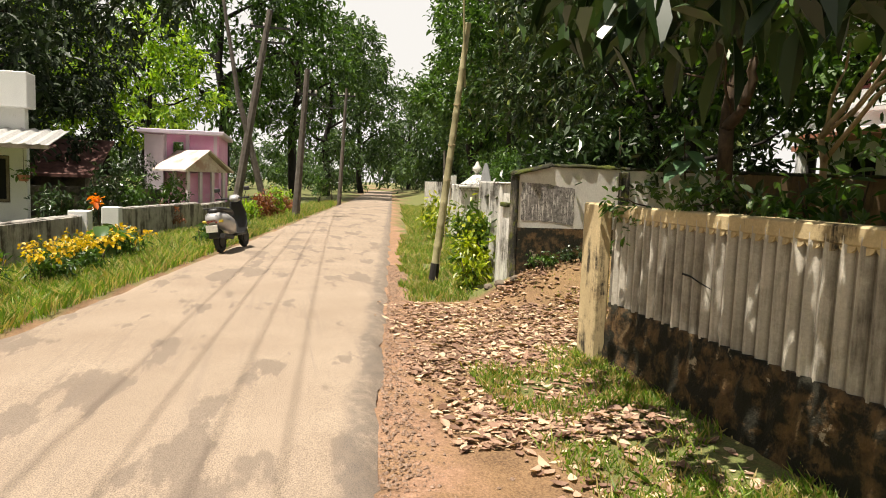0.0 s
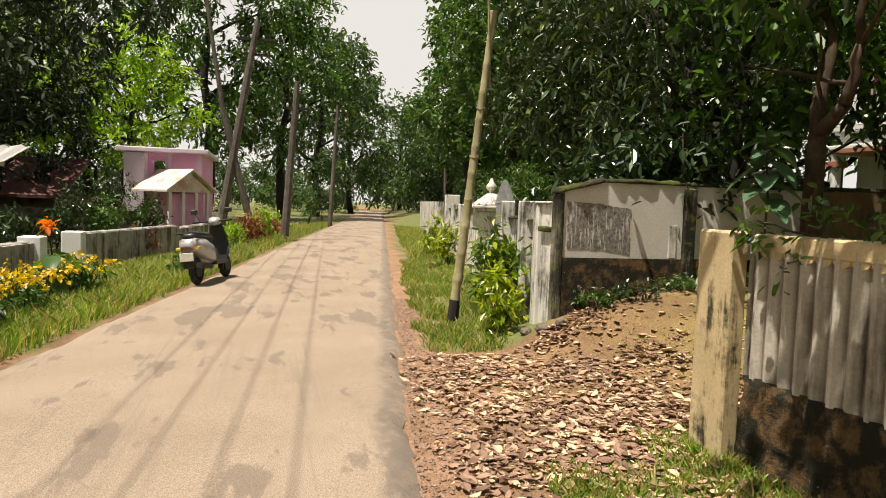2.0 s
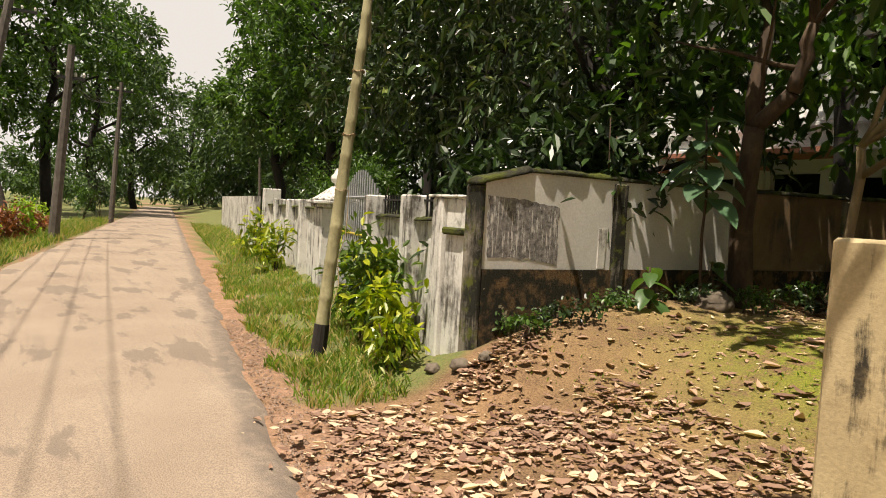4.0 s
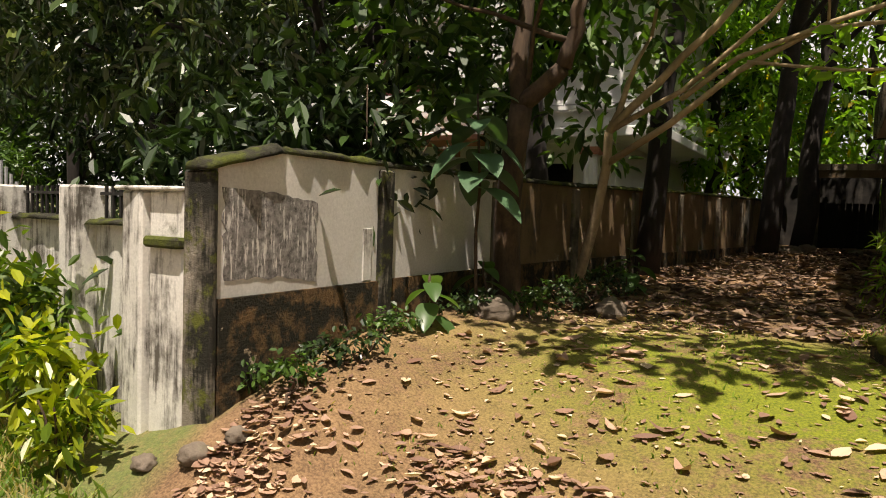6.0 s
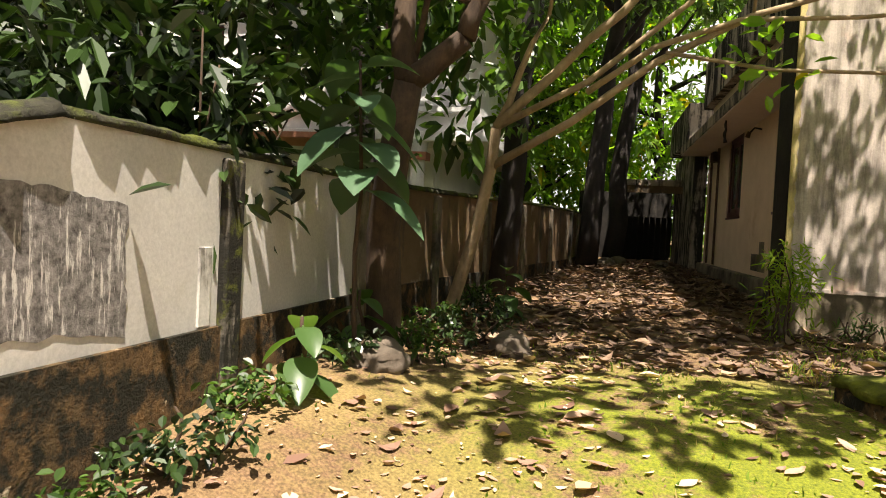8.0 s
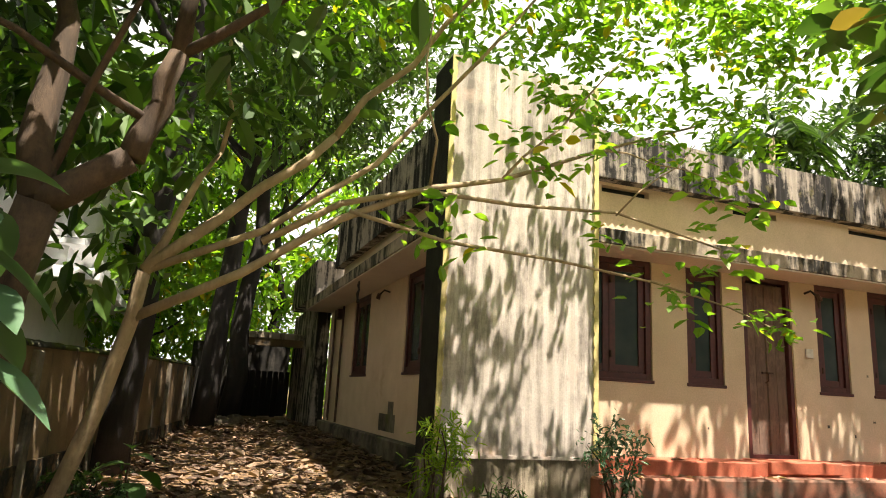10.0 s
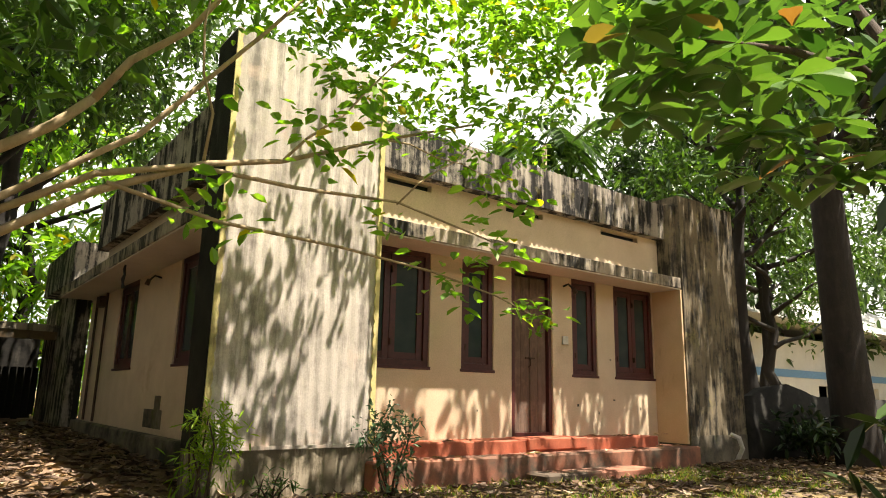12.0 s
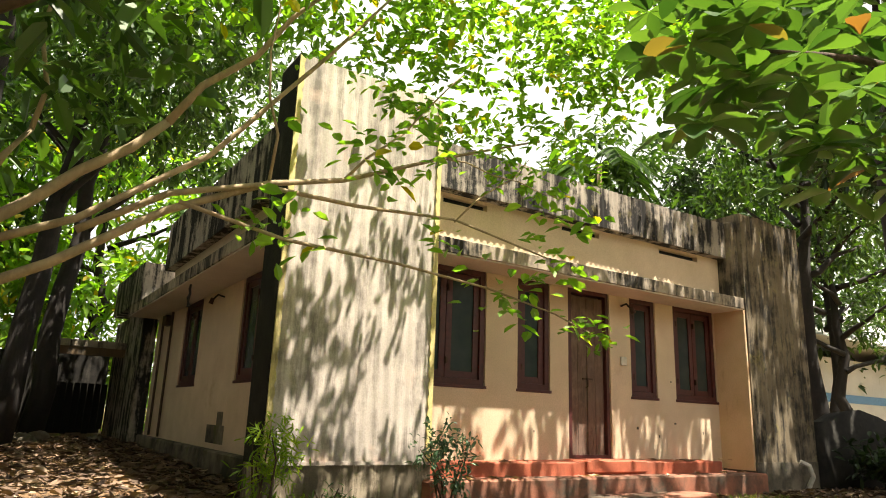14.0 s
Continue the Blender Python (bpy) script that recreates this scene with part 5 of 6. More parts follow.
far_woods("far_woods_right", [((x, 11 - 0.165 * x * 0.6 + q.uniform(-2, 2), q.uniform(1.0, 4.0)), (3.5, 3.0, 3.0)) for x in range(-75, -12, 5)], 14000, 0.42, M_leaf_dark, 203)
far_woods("far_woods_north", [((x, 30 + q.uniform(-3, 3), q.uniform(1.0, 8.0)), (4.0, 3.0, 3.0)) for x in range(-26, 50, 4)] + [((38 + q.uniform(-3, 3), y, q.uniform(1.0, 7.0)), (4, 4, 3.5)) for y in range(-10, 30, 5)], 18000, 0.5, M_leaf_mid, 204)
far_woods("far_woods_south", [((x, -24 + q.uniform(-3, 3), z), (3.5, 2.5, 3.2)) for x in range(-14, 46, 4) for z in (2.5, 7.0, 11.5)], 22000, 0.8, M_leaf_dark, 206)
far_woods("far_woods_east", [((34 + q.uniform(-2, 2), y, z), (2.5, 3.5, 3.2)) for y in range(-24, 8, 4) for z in (2.5, 7.0, 11.5)], 13000, 0.8, M_leaf_dark, 207)
far_woods("lane_end_greenery", [((x, y, z), (1.6, 1.2, 1.2)) for x in (-5, -3, -1, 1, 3) for y, z in ((21.0, 1.2), (22.0, 3.2), (24.0, 5.2))], 12000, 0.24, M_leaf_lime, 205)


# ---- neighbour's house behind the lane wall ----
M_white_house = surface("white_house_paint", (0.70, 0.70, 0.70), (0.82, 0.82, 0.80), 1.2, streak=(0.42, 0.41, 0.38), streak_lo=0.6, streak_hi=0.8, bumpy=0.1)
nb = empty("neighbour_house", "white two-storey house with cornices behind the trees", "house")
part("ground_floor", holed(-11.0, -4.4, 0.6, 3.05, 0.2, [(-10.2, -9.2, 1.4, 2.6), (-8.2, -7.0, 0.7, 2.7), (-6.2, -5.2, 1.4, 2.6)], pose(0, 14.0, 0)), M_white_house, nb)
part("lane_wall", boxed(-4.5, -4.3, 14.2, 25.0, 0.6, 3.05), M_white_house, nb)
part("upper_floor", holed(-11.0, -3.6, 3.25, 6.6, 0.2, [(-10.0, -8.8, 4.2, 5.4), (-6.4, -5.2, 4.2, 5.4)], pose(0, 13.2, 0)), M_white_house, nb)
part("upper_lane_wall", holed(13.4, 25.0, 3.25, 6.6, 0.2, [(17.0, 18.2, 4.3, 5.5), (21.0, 22.2, 4.3, 5.5)], pose(-3.6, 0, 0, 0, 0, 90)), M_white_house, nb)
part("floor_slab", boxed(-11.3, -3.05, 12.9, 26.6, 3.05, 3.25, bevel=0.02), M_white_house, nb)
for k, (o, z) in enumerate(((0.25, 3.62), (0.18, 3.74), (0.10, 3.84), (0.22, 5.9), (0.3, 6.6))):
    part("cornice", boxed(-11.0 - o, -3.6 + o, 13.2 - o, 13.199, z, z + 0.09), M_white_house, nb)
    part("cornice", boxed(-3.599, -3.6 + o, 13.2, 25.0, z, z + 0.09), M_white_house, nb)
part("roof", boxed(-11.4, -3.1, 12.8, 25.4, 6.7, 6.85), M_white_house, nb)
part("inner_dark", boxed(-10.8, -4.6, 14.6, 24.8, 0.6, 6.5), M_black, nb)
M_terra = plain("terracotta_band", (0.36, 0.15, 0.09), 0.7)
for x in (-10.8, -7.9, -4.5):
    c = part("column", tube(bmesh.new(), [(x, 13.1, 0.6), (x, 13.1, 2.7), (x, 13.1, 3.05)], [0.16, 0.14, 0.2], 12), M_white_house, nb)
    part("capital", boxed(x - 0.2, x + 0.2, 12.92, 13.28, 2.7, 2.85), M_terra, c)
part("tile_eave", boxed(-9.5, -5.5, 11.6, 12.9, 2.9, 3.0, pose(0, 0, 0)), M_terra, nb)
for x0, x1, n in ((-6.35, -5.25, 1), (-9.95, -8.85, 1)):
    part("window", bmesh_frame(x0, x1, 4.23, 5.37, 0.07, 0.02, 0.1, pose(0, 13.2, 0)), M_frame, nb)
nb.location.x = 0.25

# ---- left of the road: houses, walls ----
M_pink = surface("pink_paint", (0.78, 0.36, 0.62), (0.88, 0.50, 0.74), 1.0, bumpy=0.08, stain=(0.75, 0.62, 0.70), stain_lo=0.6, stain_hi=0.75)
M_lilac = surface("pale_lilac_paint", (0.66, 0.56, 0.66), (0.80, 0.72, 0.80), 1.0, bumpy=0.08)
M_tile_pale = surface("sun_bleached_roof_tile", (0.62, 0.52, 0.47), (0.76, 0.67, 0.60), 3.0, stain=(0.45, 0.3, 0.25), bumpy=0.4)
pink = empty("pink_house", "bright pink house with a gabled porch and flat roof", "house")
PX = -30.0
part("body", holed(-7.4, -4.05, -0.1, 3.35, 0.2, [(-6.2, -5.7, 2.3, 3.0)], pose(PX, 0, 0, 0, 0, 90) @ Matrix.Scale(-1, 4, (0, 1, 0)) @ Matrix.Translation((0, -0.2, 0))), M_pink, pink)
part("side_wall", boxed(PX - 6, PX - 0.2, -4.25, -4.05, -0.1, 3.35), M_pink, pink)
part("lilac_wing", boxed(PX + 0.01, PX + 0.5, -7.4, -6.55, -0.1, 3.3), M_lilac, pink, "pale lilac wing wall")
part("flat_roof", boxed(PX - 6.2, PX + 0.75, -7.7, -3.75, 3.35, 3.55, bevel=0.03), M_lilac, pink)
for y in (-6.55, -5.5, -4.2):
    part("pier", boxed(PX, PX + 0.12, y - 0.08, y + 0.08, 1.6, 3.35), M_lilac, pink)
PORCH = pose(PX + 0.3, -5.75, 0, 0, 0, 40)
for x, y in ((2.0, -0.95), (2.0, -0.3), (2.0, 0.35), (2.0, 0.95), (0.9, -0.95)):
    part("porch_post", boxed(x - 0.07, x + 0.07, y - 0.07, y + 0.07, -0.1, 1.56, PORCH), M_lilac, pink)
part("porch_wall", boxed(0.1, 1.75, -0.85, 0.9, -0.1, 1.5, PORCH), M_pink, pink)
bm = bmesh.new()
for y0, y1, z0, z1 in ((-1.3, 0.0, 1.55, 2.5), (0.0, 1.3, 2.5, 1.55)):
    vs = [bm.verts.new(p) for p in ((-0.4, y0, z0), (-0.4, y1, z1), (2.35, y1, z1), (2.35, y0, z0), (-0.4, y0, z0 + 0.09), (-0.4, y1, z1 + 0.09), (2.35, y1, z1 + 0.09), (2.35, y0, z0 + 0.09))]
    for q in ((0, 1, 2, 3), (4, 5, 6, 7), (0, 1, 5, 4), (1, 2, 6, 5), (2, 3, 7, 6), (3, 0, 4, 7)):
        bm.faces.new([vs[i] for i in q])
bmesh.ops.transform(bm, matrix=PORCH, verts=bm.verts)
part("porch_roof", bm, M_tile_pale, pink, "pale tiled porch gable")
bm = bmesh.new()
vs = [bm.verts.new(p) for p in ((2.1, -1.1, 1.56), (2.1, 1.1, 1.56), (2.1, 0.0, 2.42), (2.0, -1.1, 1.56), (2.0, 1.1, 1.56), (2.0, 0.0, 2.42))]
for q in ((0, 1, 2), (3, 4, 5), (0, 1, 4, 3), (1, 2, 5, 4), (2, 0, 3, 5)):
    bm.faces.new([vs[i] for i in q])
bmesh.ops.transform(bm, matrix=PORCH, verts=bm.verts)
part("gable", bm, M_tile_pale, pink)

white = empty("white_house", "small white house with a corrugated sheet canopy", "house")
WX = -13.0
part("wall", holed(-13.0, -7.12, -0.1, 2.45, 0.2, [(-8.9, -7.5, 0.6, 1.75)], pose(WX, 0, 0, 0, 0, 90) @ Matrix.Scale(-1, 4, (0, 1, 0)) @ Matrix.Translation((0, -0.2, 0))), M_white_house, white)
part("parapet", boxed(WX - 0.3, WX + 0.3, -13.0, -6.98, 2.9, 3.75, bevel=0.02), M_white_house, white)
part("upper_wall", boxed(WX - 0.25, WX, -12.9, -7.14, 2.45, 2.9), M_white_house, white)
part("window", bmesh_frame(-8.88, -7.52, 0.62, 1.73, 0.06, 0.0, 0.1, pose(WX, 0, 0, 0, 0, 90)), M_plinth, white)
part("dark_room", boxed(WX - 0.5, WX - 0.3, -12, -7.4, 0, 2.4), M_black, white)
M_tin = plain("weathered_tin", (0.55, 0.54, 0.52), 0.45, 0.4)
bm = bmesh.new()
n = 60
rows = []
for i in range(n + 1):
    y = -12.0 + 5.85 * i / n
    w = 0.03 * math.sin(i * math.pi / 1.5)
    rows.append([bm.verts.new((WX - 0.02, y, 2.42 + w)), bm.verts.new((WX + 1.6, y, 2.0 + w)), bm.verts.new((WX + 1.6, y, 1.985 + w)), bm.verts.new((WX - 0.02, y, 2.405 + w))])
for r0, r1 in zip(rows, rows[1:]):
    for k in range(4):
        bm.faces.new((r0[k], r0[(k + 1) % 4], r1[(k + 1) % 4], r1[k]))
part("canopy", bm, M_tin, white, "corrugated tin canopy")
part("fascia", boxed(WX + 1.55, WX + 1.62, -12.0, -6.15, 1.9, 1.99), M_plinth, white)
pot = part("hanging_pot", tube(bmesh.new(), [(WX + 0.9, -6.9, 1.15), (WX + 0.9, -6.9, 1.3)], [0.09, 0.14], 12), M_terra, white)
tagged(crown("pot_leaves", [((WX + 0.9, -6.9, 1.4), (0.2, 0.2, 0.15))], 60, 0.14, M_leaf_mid, pot, seed=300), kind="stuff")
part("pot_hanger", tube(bmesh.new(), [(WX + 0.9, -6.9, 1.3), (WX + 0.9, -6.9, 2.2)], [0.006], 4), M_dark_metal, pot)

shed = empty("low_shed", "low dark shed with a rusty red roof in the shade", "shed")
part("wall", boxed(-25.0, -20.0, -11.0, -7.6, -0.1, 1.25), M_plinth, shed)
bm = bmesh.new()
vs = [bm.verts.new(p) for p in ((-19.5, -11.3, 1.2), (-19.5, -7.2, 1.2), (-22.5, -7.2, 2.5), (-22.5, -11.3, 2.5), (-19.5, -11.3, 1.3), (-19.5, -7.2, 1.3), (-22.5, -7.2, 2.6), (-22.5, -11.3, 2.6))]
for q in ((0, 1, 2, 3), (4, 5, 6, 7), (0, 1, 5, 4), (1, 2, 6, 5), (2, 3, 7, 6), (3, 0, 4, 7)):
    bm.faces.new([vs[i] for i in q])
part("roof", bm, plain("old_dark_roof_tile", (0.11, 0.045, 0.035), 0.85, vary=0.5, scale=6.0), shed, "old dark red tile roof")

left_wall = empty("wall_left", "low grey rain-streaked garden wall with white gateposts", "boundary wall", kind="structure")
M_grey_wall = surface("grey_streaked_wall", (0.30, 0.28, 0.25), (0.50, 0.47, 0.42), 3.0, streak=(0.07, 0.06, 0.05), streak_lo=0.46, streak_hi=0.6, streak_scale=6.0, bumpy=0.4)
for a, b, z in (((0.0, -6.0), (-8.1, -4.75), 0.62), ((-9.9, -4.55), (-14.2, -3.35), 0.66), ((-14.2, -3.35), (-17.0, -2.9), 0.6)):
    wall_run(a, b, -0.3, z, z, -0.16, M_grey_wall, left_wall, "panel")
    rough_cap((a[0], a[1] + 0.0), b, z, z, 0.11, 0.03, left_wall, M_grey_wall)
for x, y in ((-8.15, -4.68), (-9.8, -4.5)):
    part("gatepost", boxed(x - 0.17, x + 0.17, y - 0.17, y + 0.17, -0.3, 0.72, None, 0.015), M_white_house, left_wall)
part("low_dark_wall", boxed(-19.0, -18.8, -12.0, -5.0, -0.2, 0.9), M_plinth, left_wall)


# ---- poles and wires ----
M_concrete = surface("old_concrete_pole", (0.085, 0.072, 0.06), (0.16, 0.137, 0.115), 5.0, streak=(0.16, 0.14, 0.12), bumpy=0.3)


def utility_pole(foot, head, r, arms, label, stay=None):
    p = empty("utility_pole", label, "utility pole")
    part("shaft", tube(bmesh.new(), [foot, head], [r, r * 0.62], 8), M_concrete, p)
    h = Vector(head)
    for dz, w in arms:
        c = h - Vector((0, 0, dz))
        arm = part("cross_arm", boxed(-0.05, 0.05, -w, w, -0.04, 0.04, Matrix.Translation(c)), M_dark_metal, p)
        for s in (-0.9, -0.3, 0.3, 0.9):
            part("insulator", tube(bmesh.new(), [c + Vector((0, s * w, 0.04)), c + Vector((0, s * w, 0.12)), c + Vector((0, s * w, 0.17))], [0.03, 0.045, 0.02], 8), M_white_paint, arm)
    if stay:
        part("prop", tube(bmesh.new(), stay, [r * 0.8, r * 0.6], 8), M_concrete, p)
    return p


utility_pole((-24.0, -2.9, -0.1), (-24.0, -1.55, 8.3), 0.19, ((0.7, 0.8), (1.3, 0.6)), "leaning grey concrete power pole with cross arms", [(-24.0, -1.6, -0.1), (-24.0, -2.75, 4.6)])
utility_pole((-24.2, -2.75, 4.4), (-24.2, -3.5, 9.2), 0.10, (), "thin slanting wooden pole tied to the power pole")
utility_pole((-19.9, -0.5, -0.1), (-19.9, -0.15, 5.4), 0.15, ((0.9, 0.35),), "grey concrete power pole at the road edge")
utility_pole((-33.0, 2.2, -0.1), (-33.0, 2.5, 6.5), 0.13, ((0.4, 0.5),), "distant power pole at the road edge")
utility_pole((-17.5, 4.6, -0.1), (-17.5, 4.5, 2.6), 0.06, (), "thin pale post beside the wall")
bm = bmesh.new()
for k in range(4):
    for p, q in (((-24.0, -2.2 + 0.4 * k, 7.7), (-45.0, 1.2 + 0.4 * k, 7.4)), ((-24.0, -2.2 + 0.4 * k, 7.7), (14.0, -5.6 + 0.4 * k, 8.2)), ((-19.9, -0.4 + 0.15 * k, 4.6), (-33.0, 2.3 + 0.15 * k, 5.9))):
        p, q = Vector(p), Vector(q)
        tube(bm, [p.lerp(q, i / 14) - Vector((0, 0, 2.2 * (i / 14) * (1 - i / 14))) for i in range(15)], [0.008], 4)
tagged(mesh_object("power_lines", bm, M_dark_metal), "thin sagging black power lines along the road", "cable", kind="stuff")

# ---- bamboo prop ----
M_bamboo = bark("grey_green_bamboo", (0.17, 0.15, 0.075), (0.34, 0.31, 0.17), 6.0)
bam = empty("bamboo_pole", "leaning grey-green bamboo pole with a burnt foot", "pole")
foot, head = Vector((-3.88, 1.09, -0.1)), Vector((-3.92, 1.50, 3.75))
bm = bmesh.new()
pts, rad = [], []
for k in range(13):
    f = k / 12
    for d, g in ((-0.006, 0.0), (0.0, 0.006), (0.006, 0.0)):
        pts.append(foot.lerp(head, min(1, max(0, f + d))))
        rad.append(0.062 - 0.022 * f + g)
tube(bm, pts, rad, 12)
part("culm", bm, M_bamboo, bam, smooth=True)
part("burnt_foot", tube(bmesh.new(), [foot, foot.lerp(head, 0.105)], [0.071, 0.068], 12), M_bark_dark, bam)
for k, f in enumerate((0.42, 0.55, 0.7)):
    c = foot.lerp(head, f)
    part("tie", tube(bmesh.new(), [c + Vector((0.055 * math.cos(a), 0.055 * math.sin(a), 0.01 * math.sin(3 * a))) for a in np.linspace(0, 6.2, 13)], [0.006], 5), M_bark_pale, bam)
part("side_stick", tube(bmesh.new(), [head - Vector((0.0, 0.02, 0.9)), head + Vector((0.1, -0.12, 0.5))], [0.02, 0.015], 6), M_bamboo, bam)
part("hanging_string", tube(bmesh.new(), bendy(foot.lerp(head, 0.42) + Vector((0.06, 0.05, 0)), foot + Vector((0.08, 0.08, 0.35)), 6, 0.03, 5), [0.004], 4), M_bark_pale, bam)


# ---- scooter ----
def make_scooter():
    s = empty("scooter", "silver and black scooter parked at the road edge", "scooter")
    m = pose(-8.15, -1.95, 0.02, 0, 0, 163) @ pose(0, 0, 0, -7, 0, 0)
    M_sil = plain("silver_scooter_paint", (0.45, 0.44, 0.44), 0.3, 0.2, 0.1)
    M_rub = plain("black_rubber", (0.02, 0.02, 0.02), 0.8)
    M_lens = plain("red_lamp_lens", (0.30, 0.02, 0.02), 0.25)
    M_seat = plain("black_vinyl", (0.025, 0.024, 0.024), 0.45)

    def loft(rows, n=10):
        bm = bmesh.new()
        rings = []
        for x, z, w, h in rows:
            rings.append([bm.verts.new(m @ Vector((x, math.copysign(abs(math.cos(a)) ** 0.7, math.cos(a)) * w, z + math.copysign(abs(math.sin(a)) ** 0.7, math.sin(a)) * h))) for a in np.linspace(0, 2 * math.pi, n, endpoint=False)])
        for a, b in zip(rings, rings[1:]):
            for k in range(n):
                bm.faces.new((a[k], a[(k + 1) % n], b[(k + 1) % n], b[k]))
        bm.faces.new(rings[0]), bm.faces.new(rings[-1])
        return bm

    for name, x in (("rear_wheel", -0.62), ("front_wheel", 0.62)):
        bm = bmesh.new()
        tube(bm, [m @ Vector((x + 0.175 * math.cos(a), 0, 0.22 + 0.175 * math.sin(a))) for a in np.linspace(0, 2 * math.pi, 25)], [0.05], 8, False)
        w = part(name, bm, M_rub, s, smooth=True)
        part("rim", tube(bmesh.new(), [m @ Vector((x, -0.05, 0.22)), m @ Vector((x, 0.05, 0.22))], [0.12], 14), M_dark_metal, w)
    part("tail_body", loft([(-0.90, 0.64, 0.10, 0.07), (-0.78, 0.64, 0.17, 0.13), (-0.5, 0.58, 0.20, 0.18), (-0.15, 0.48, 0.17, 0.17), (0.0, 0.38, 0.11, 0.1)]), M_sil, s, "silver side panels", True)
    part("seat", loft([(-0.82, 0.78, 0.08, 0.04), (-0.6, 0.80, 0.14, 0.06), (-0.25, 0.77, 0.14, 0.06), (0.02, 0.73, 0.08, 0.05)]), M_seat, s, "black vinyl seat", True)
    part("footboard", boxed(-0.1, 0.42, -0.15, 0.15, 0.27, 0.32, m, 0.01), M_seat, s)
    part("front_apron", loft([(0.36, 0.30, 0.15, 0.03), (0.42, 0.45, 0.19, 0.05), (0.44, 0.70, 0.18, 0.05), (0.40, 0.92, 0.12, 0.05)]), M_seat, s, "", True)
    part("headset", loft([(0.27, 0.98, 0.07, 0.05), (0.37, 1.0, 0.11, 0.075), (0.46, 0.97, 0.08, 0.06)]), M_sil, s, "", True)
    part("handlebar", tube(bmesh.new(), [m @ Vector((0.24, -0.34, 1.0)), m @ Vector((0.34, -0.15, 1.0)), m @ Vector((0.34, 0.15, 1.0)), m @ Vector((0.24, 0.34, 1.0))], [0.017], 8), M_rub, s)
    for y in (-1, 1):
        mi = part("mirror", boxed(0.26, 0.28, y * 0.30 - 0.06, y * 0.30 + 0.06, 1.14, 1.22, m, 0.01), M_seat, s)
        part("mirror_stem", tube(bmesh.new(), [m @ Vector((0.30, y * 0.22, 1.0)), m @ Vector((0.27, y * 0.29, 1.15))], [0.007], 5), M_dark_metal, mi)
    part("front_mudguard", loft([(0.45, 0.40, 0.06, 0.03), (0.62, 0.47, 0.08, 0.03), (0.80, 0.38, 0.05, 0.03)]), M_sil, s, "", True)
    part("fork", tube(bmesh.new(), [m @ Vector((0.62, 0.07, 0.22)), m @ Vector((0.45, 0.05, 0.7))], [0.02], 6), M_dark_metal, s)
    part("rear_mudguard", boxed(-0.90, -0.80, -0.09, 0.09, 0.28, 0.5, m, 0.02), M_seat, s)
    part("number_plate", boxed(-0.935, -0.92, -0.11, 0.11, 0.40, 0.53, m, 0.004), M_white_paint, s, "white number plate")
    part("tail_lamp", boxed(-0.90, -0.83, -0.10, 0.10, 0.57, 0.64, m, 0.015), M_lens, s, "red tail lamp")
    for y in (-0.15, 0.15):
        part("indicator", boxed(-0.86, -0.80, y - 0.04, y + 0.04, 0.57, 0.62, m, 0.01), M_stripe, s)
    part("grab_rail", tube(bmesh.new(), [m @ Vector(q) for q in ((-0.5, 0.14, 0.8), (-0.9, 0.12, 0.84), (-0.9, -0.12, 0.84), (-0.5, -0.14, 0.8))], [0.014], 6), M_dark_metal, s)
    part("exhaust", tube(bmesh.new(), [m @ Vector((-0.9, -0.17, 0.33)), m @ Vector((-0.4, -0.16, 0.27))], [0.05, 0.045], 10), M_dark_metal, s)
    part("side_stand", tube(bmesh.new(), [m @ Vector((0.0, 0.1, 0.25)), m @ Vector((0.05, 0.24, 0.04))], [0.012], 5), M_dark_metal, s)


make_scooter()


# ---- low plants ----
def bush(name, x, y, rx, ry, h, n, leaf, material, label, seed, width=0.4, stems=5, per=9):
    z = ground_height(x, y)
    b = empty(name, label, "shrub")
    q = random.Random(seed)
    lines = [(bendy((x + q.uniform(-0.1, 0.1), y + q.uniform(-0.1, 0.1), z - 0.05), (x + q.uniform(-rx, rx) * 0.7, y + q.uniform(-ry, ry) * 0.7, z + h * q.uniform(0.6, 0.95)), 4, 0.03, seed + k), (0.012, 0.005)) for k in range(stems)]
    for line in lines:
        limbs("stem", [line], M_bark_brown, b, 5)
    clumps = [((x + q.uniform(-rx, rx) * 0.5, y + q.uniform(-ry, ry) * 0.5, z + h * q.uniform(0.35, 0.85)), (rx * 0.6, ry * 0.6, h * 0.28)) for k in range(6)]
    tagged(crown("foliage", clumps, n, leaf, material, b, per=per, width=width, droop=0.15, shell=0.2, seed=seed), kind="stuff")
    return b


CROT = "bright yellow-green croton shrub by the white wall"
bush("croton_shrub", -4.15, 1.75, 0.40, 0.28, 1.0, 520, 0.15, M_leaf_croton_dark, "tall green croton shrub with a few yellow leaves", 501, 0.36)
bush("croton_shrub", -4.75, 1.88, 0.42, 0.28, 1.05, 460, 0.15, M_leaf_croton_dark, "tall green croton shrub with a few yellow leaves", 502, 0.36)
bush("croton_shrub", -3.50, 1.60, 0.27, 0.22, 0.68, 300, 0.14, M_leaf_croton, CROT, 503, 0.38)
bush("croton_shrub", -3.05, 1.42, 0.19, 0.18, 0.45, 200, 0.12, M_leaf_croton, CROT, 504, 0.38)
bush("croton_shrub", -10.5, 2.75, 0.4, 0.3, 0.8, 260, 0.18, M_leaf_croton, CROT, 505, 0.36)
bush("croton_shrub", -13.0, 3.2, 0.5, 0.4, 0.9, 260, 0.2, M_leaf_croton, CROT, 506, 0.36)
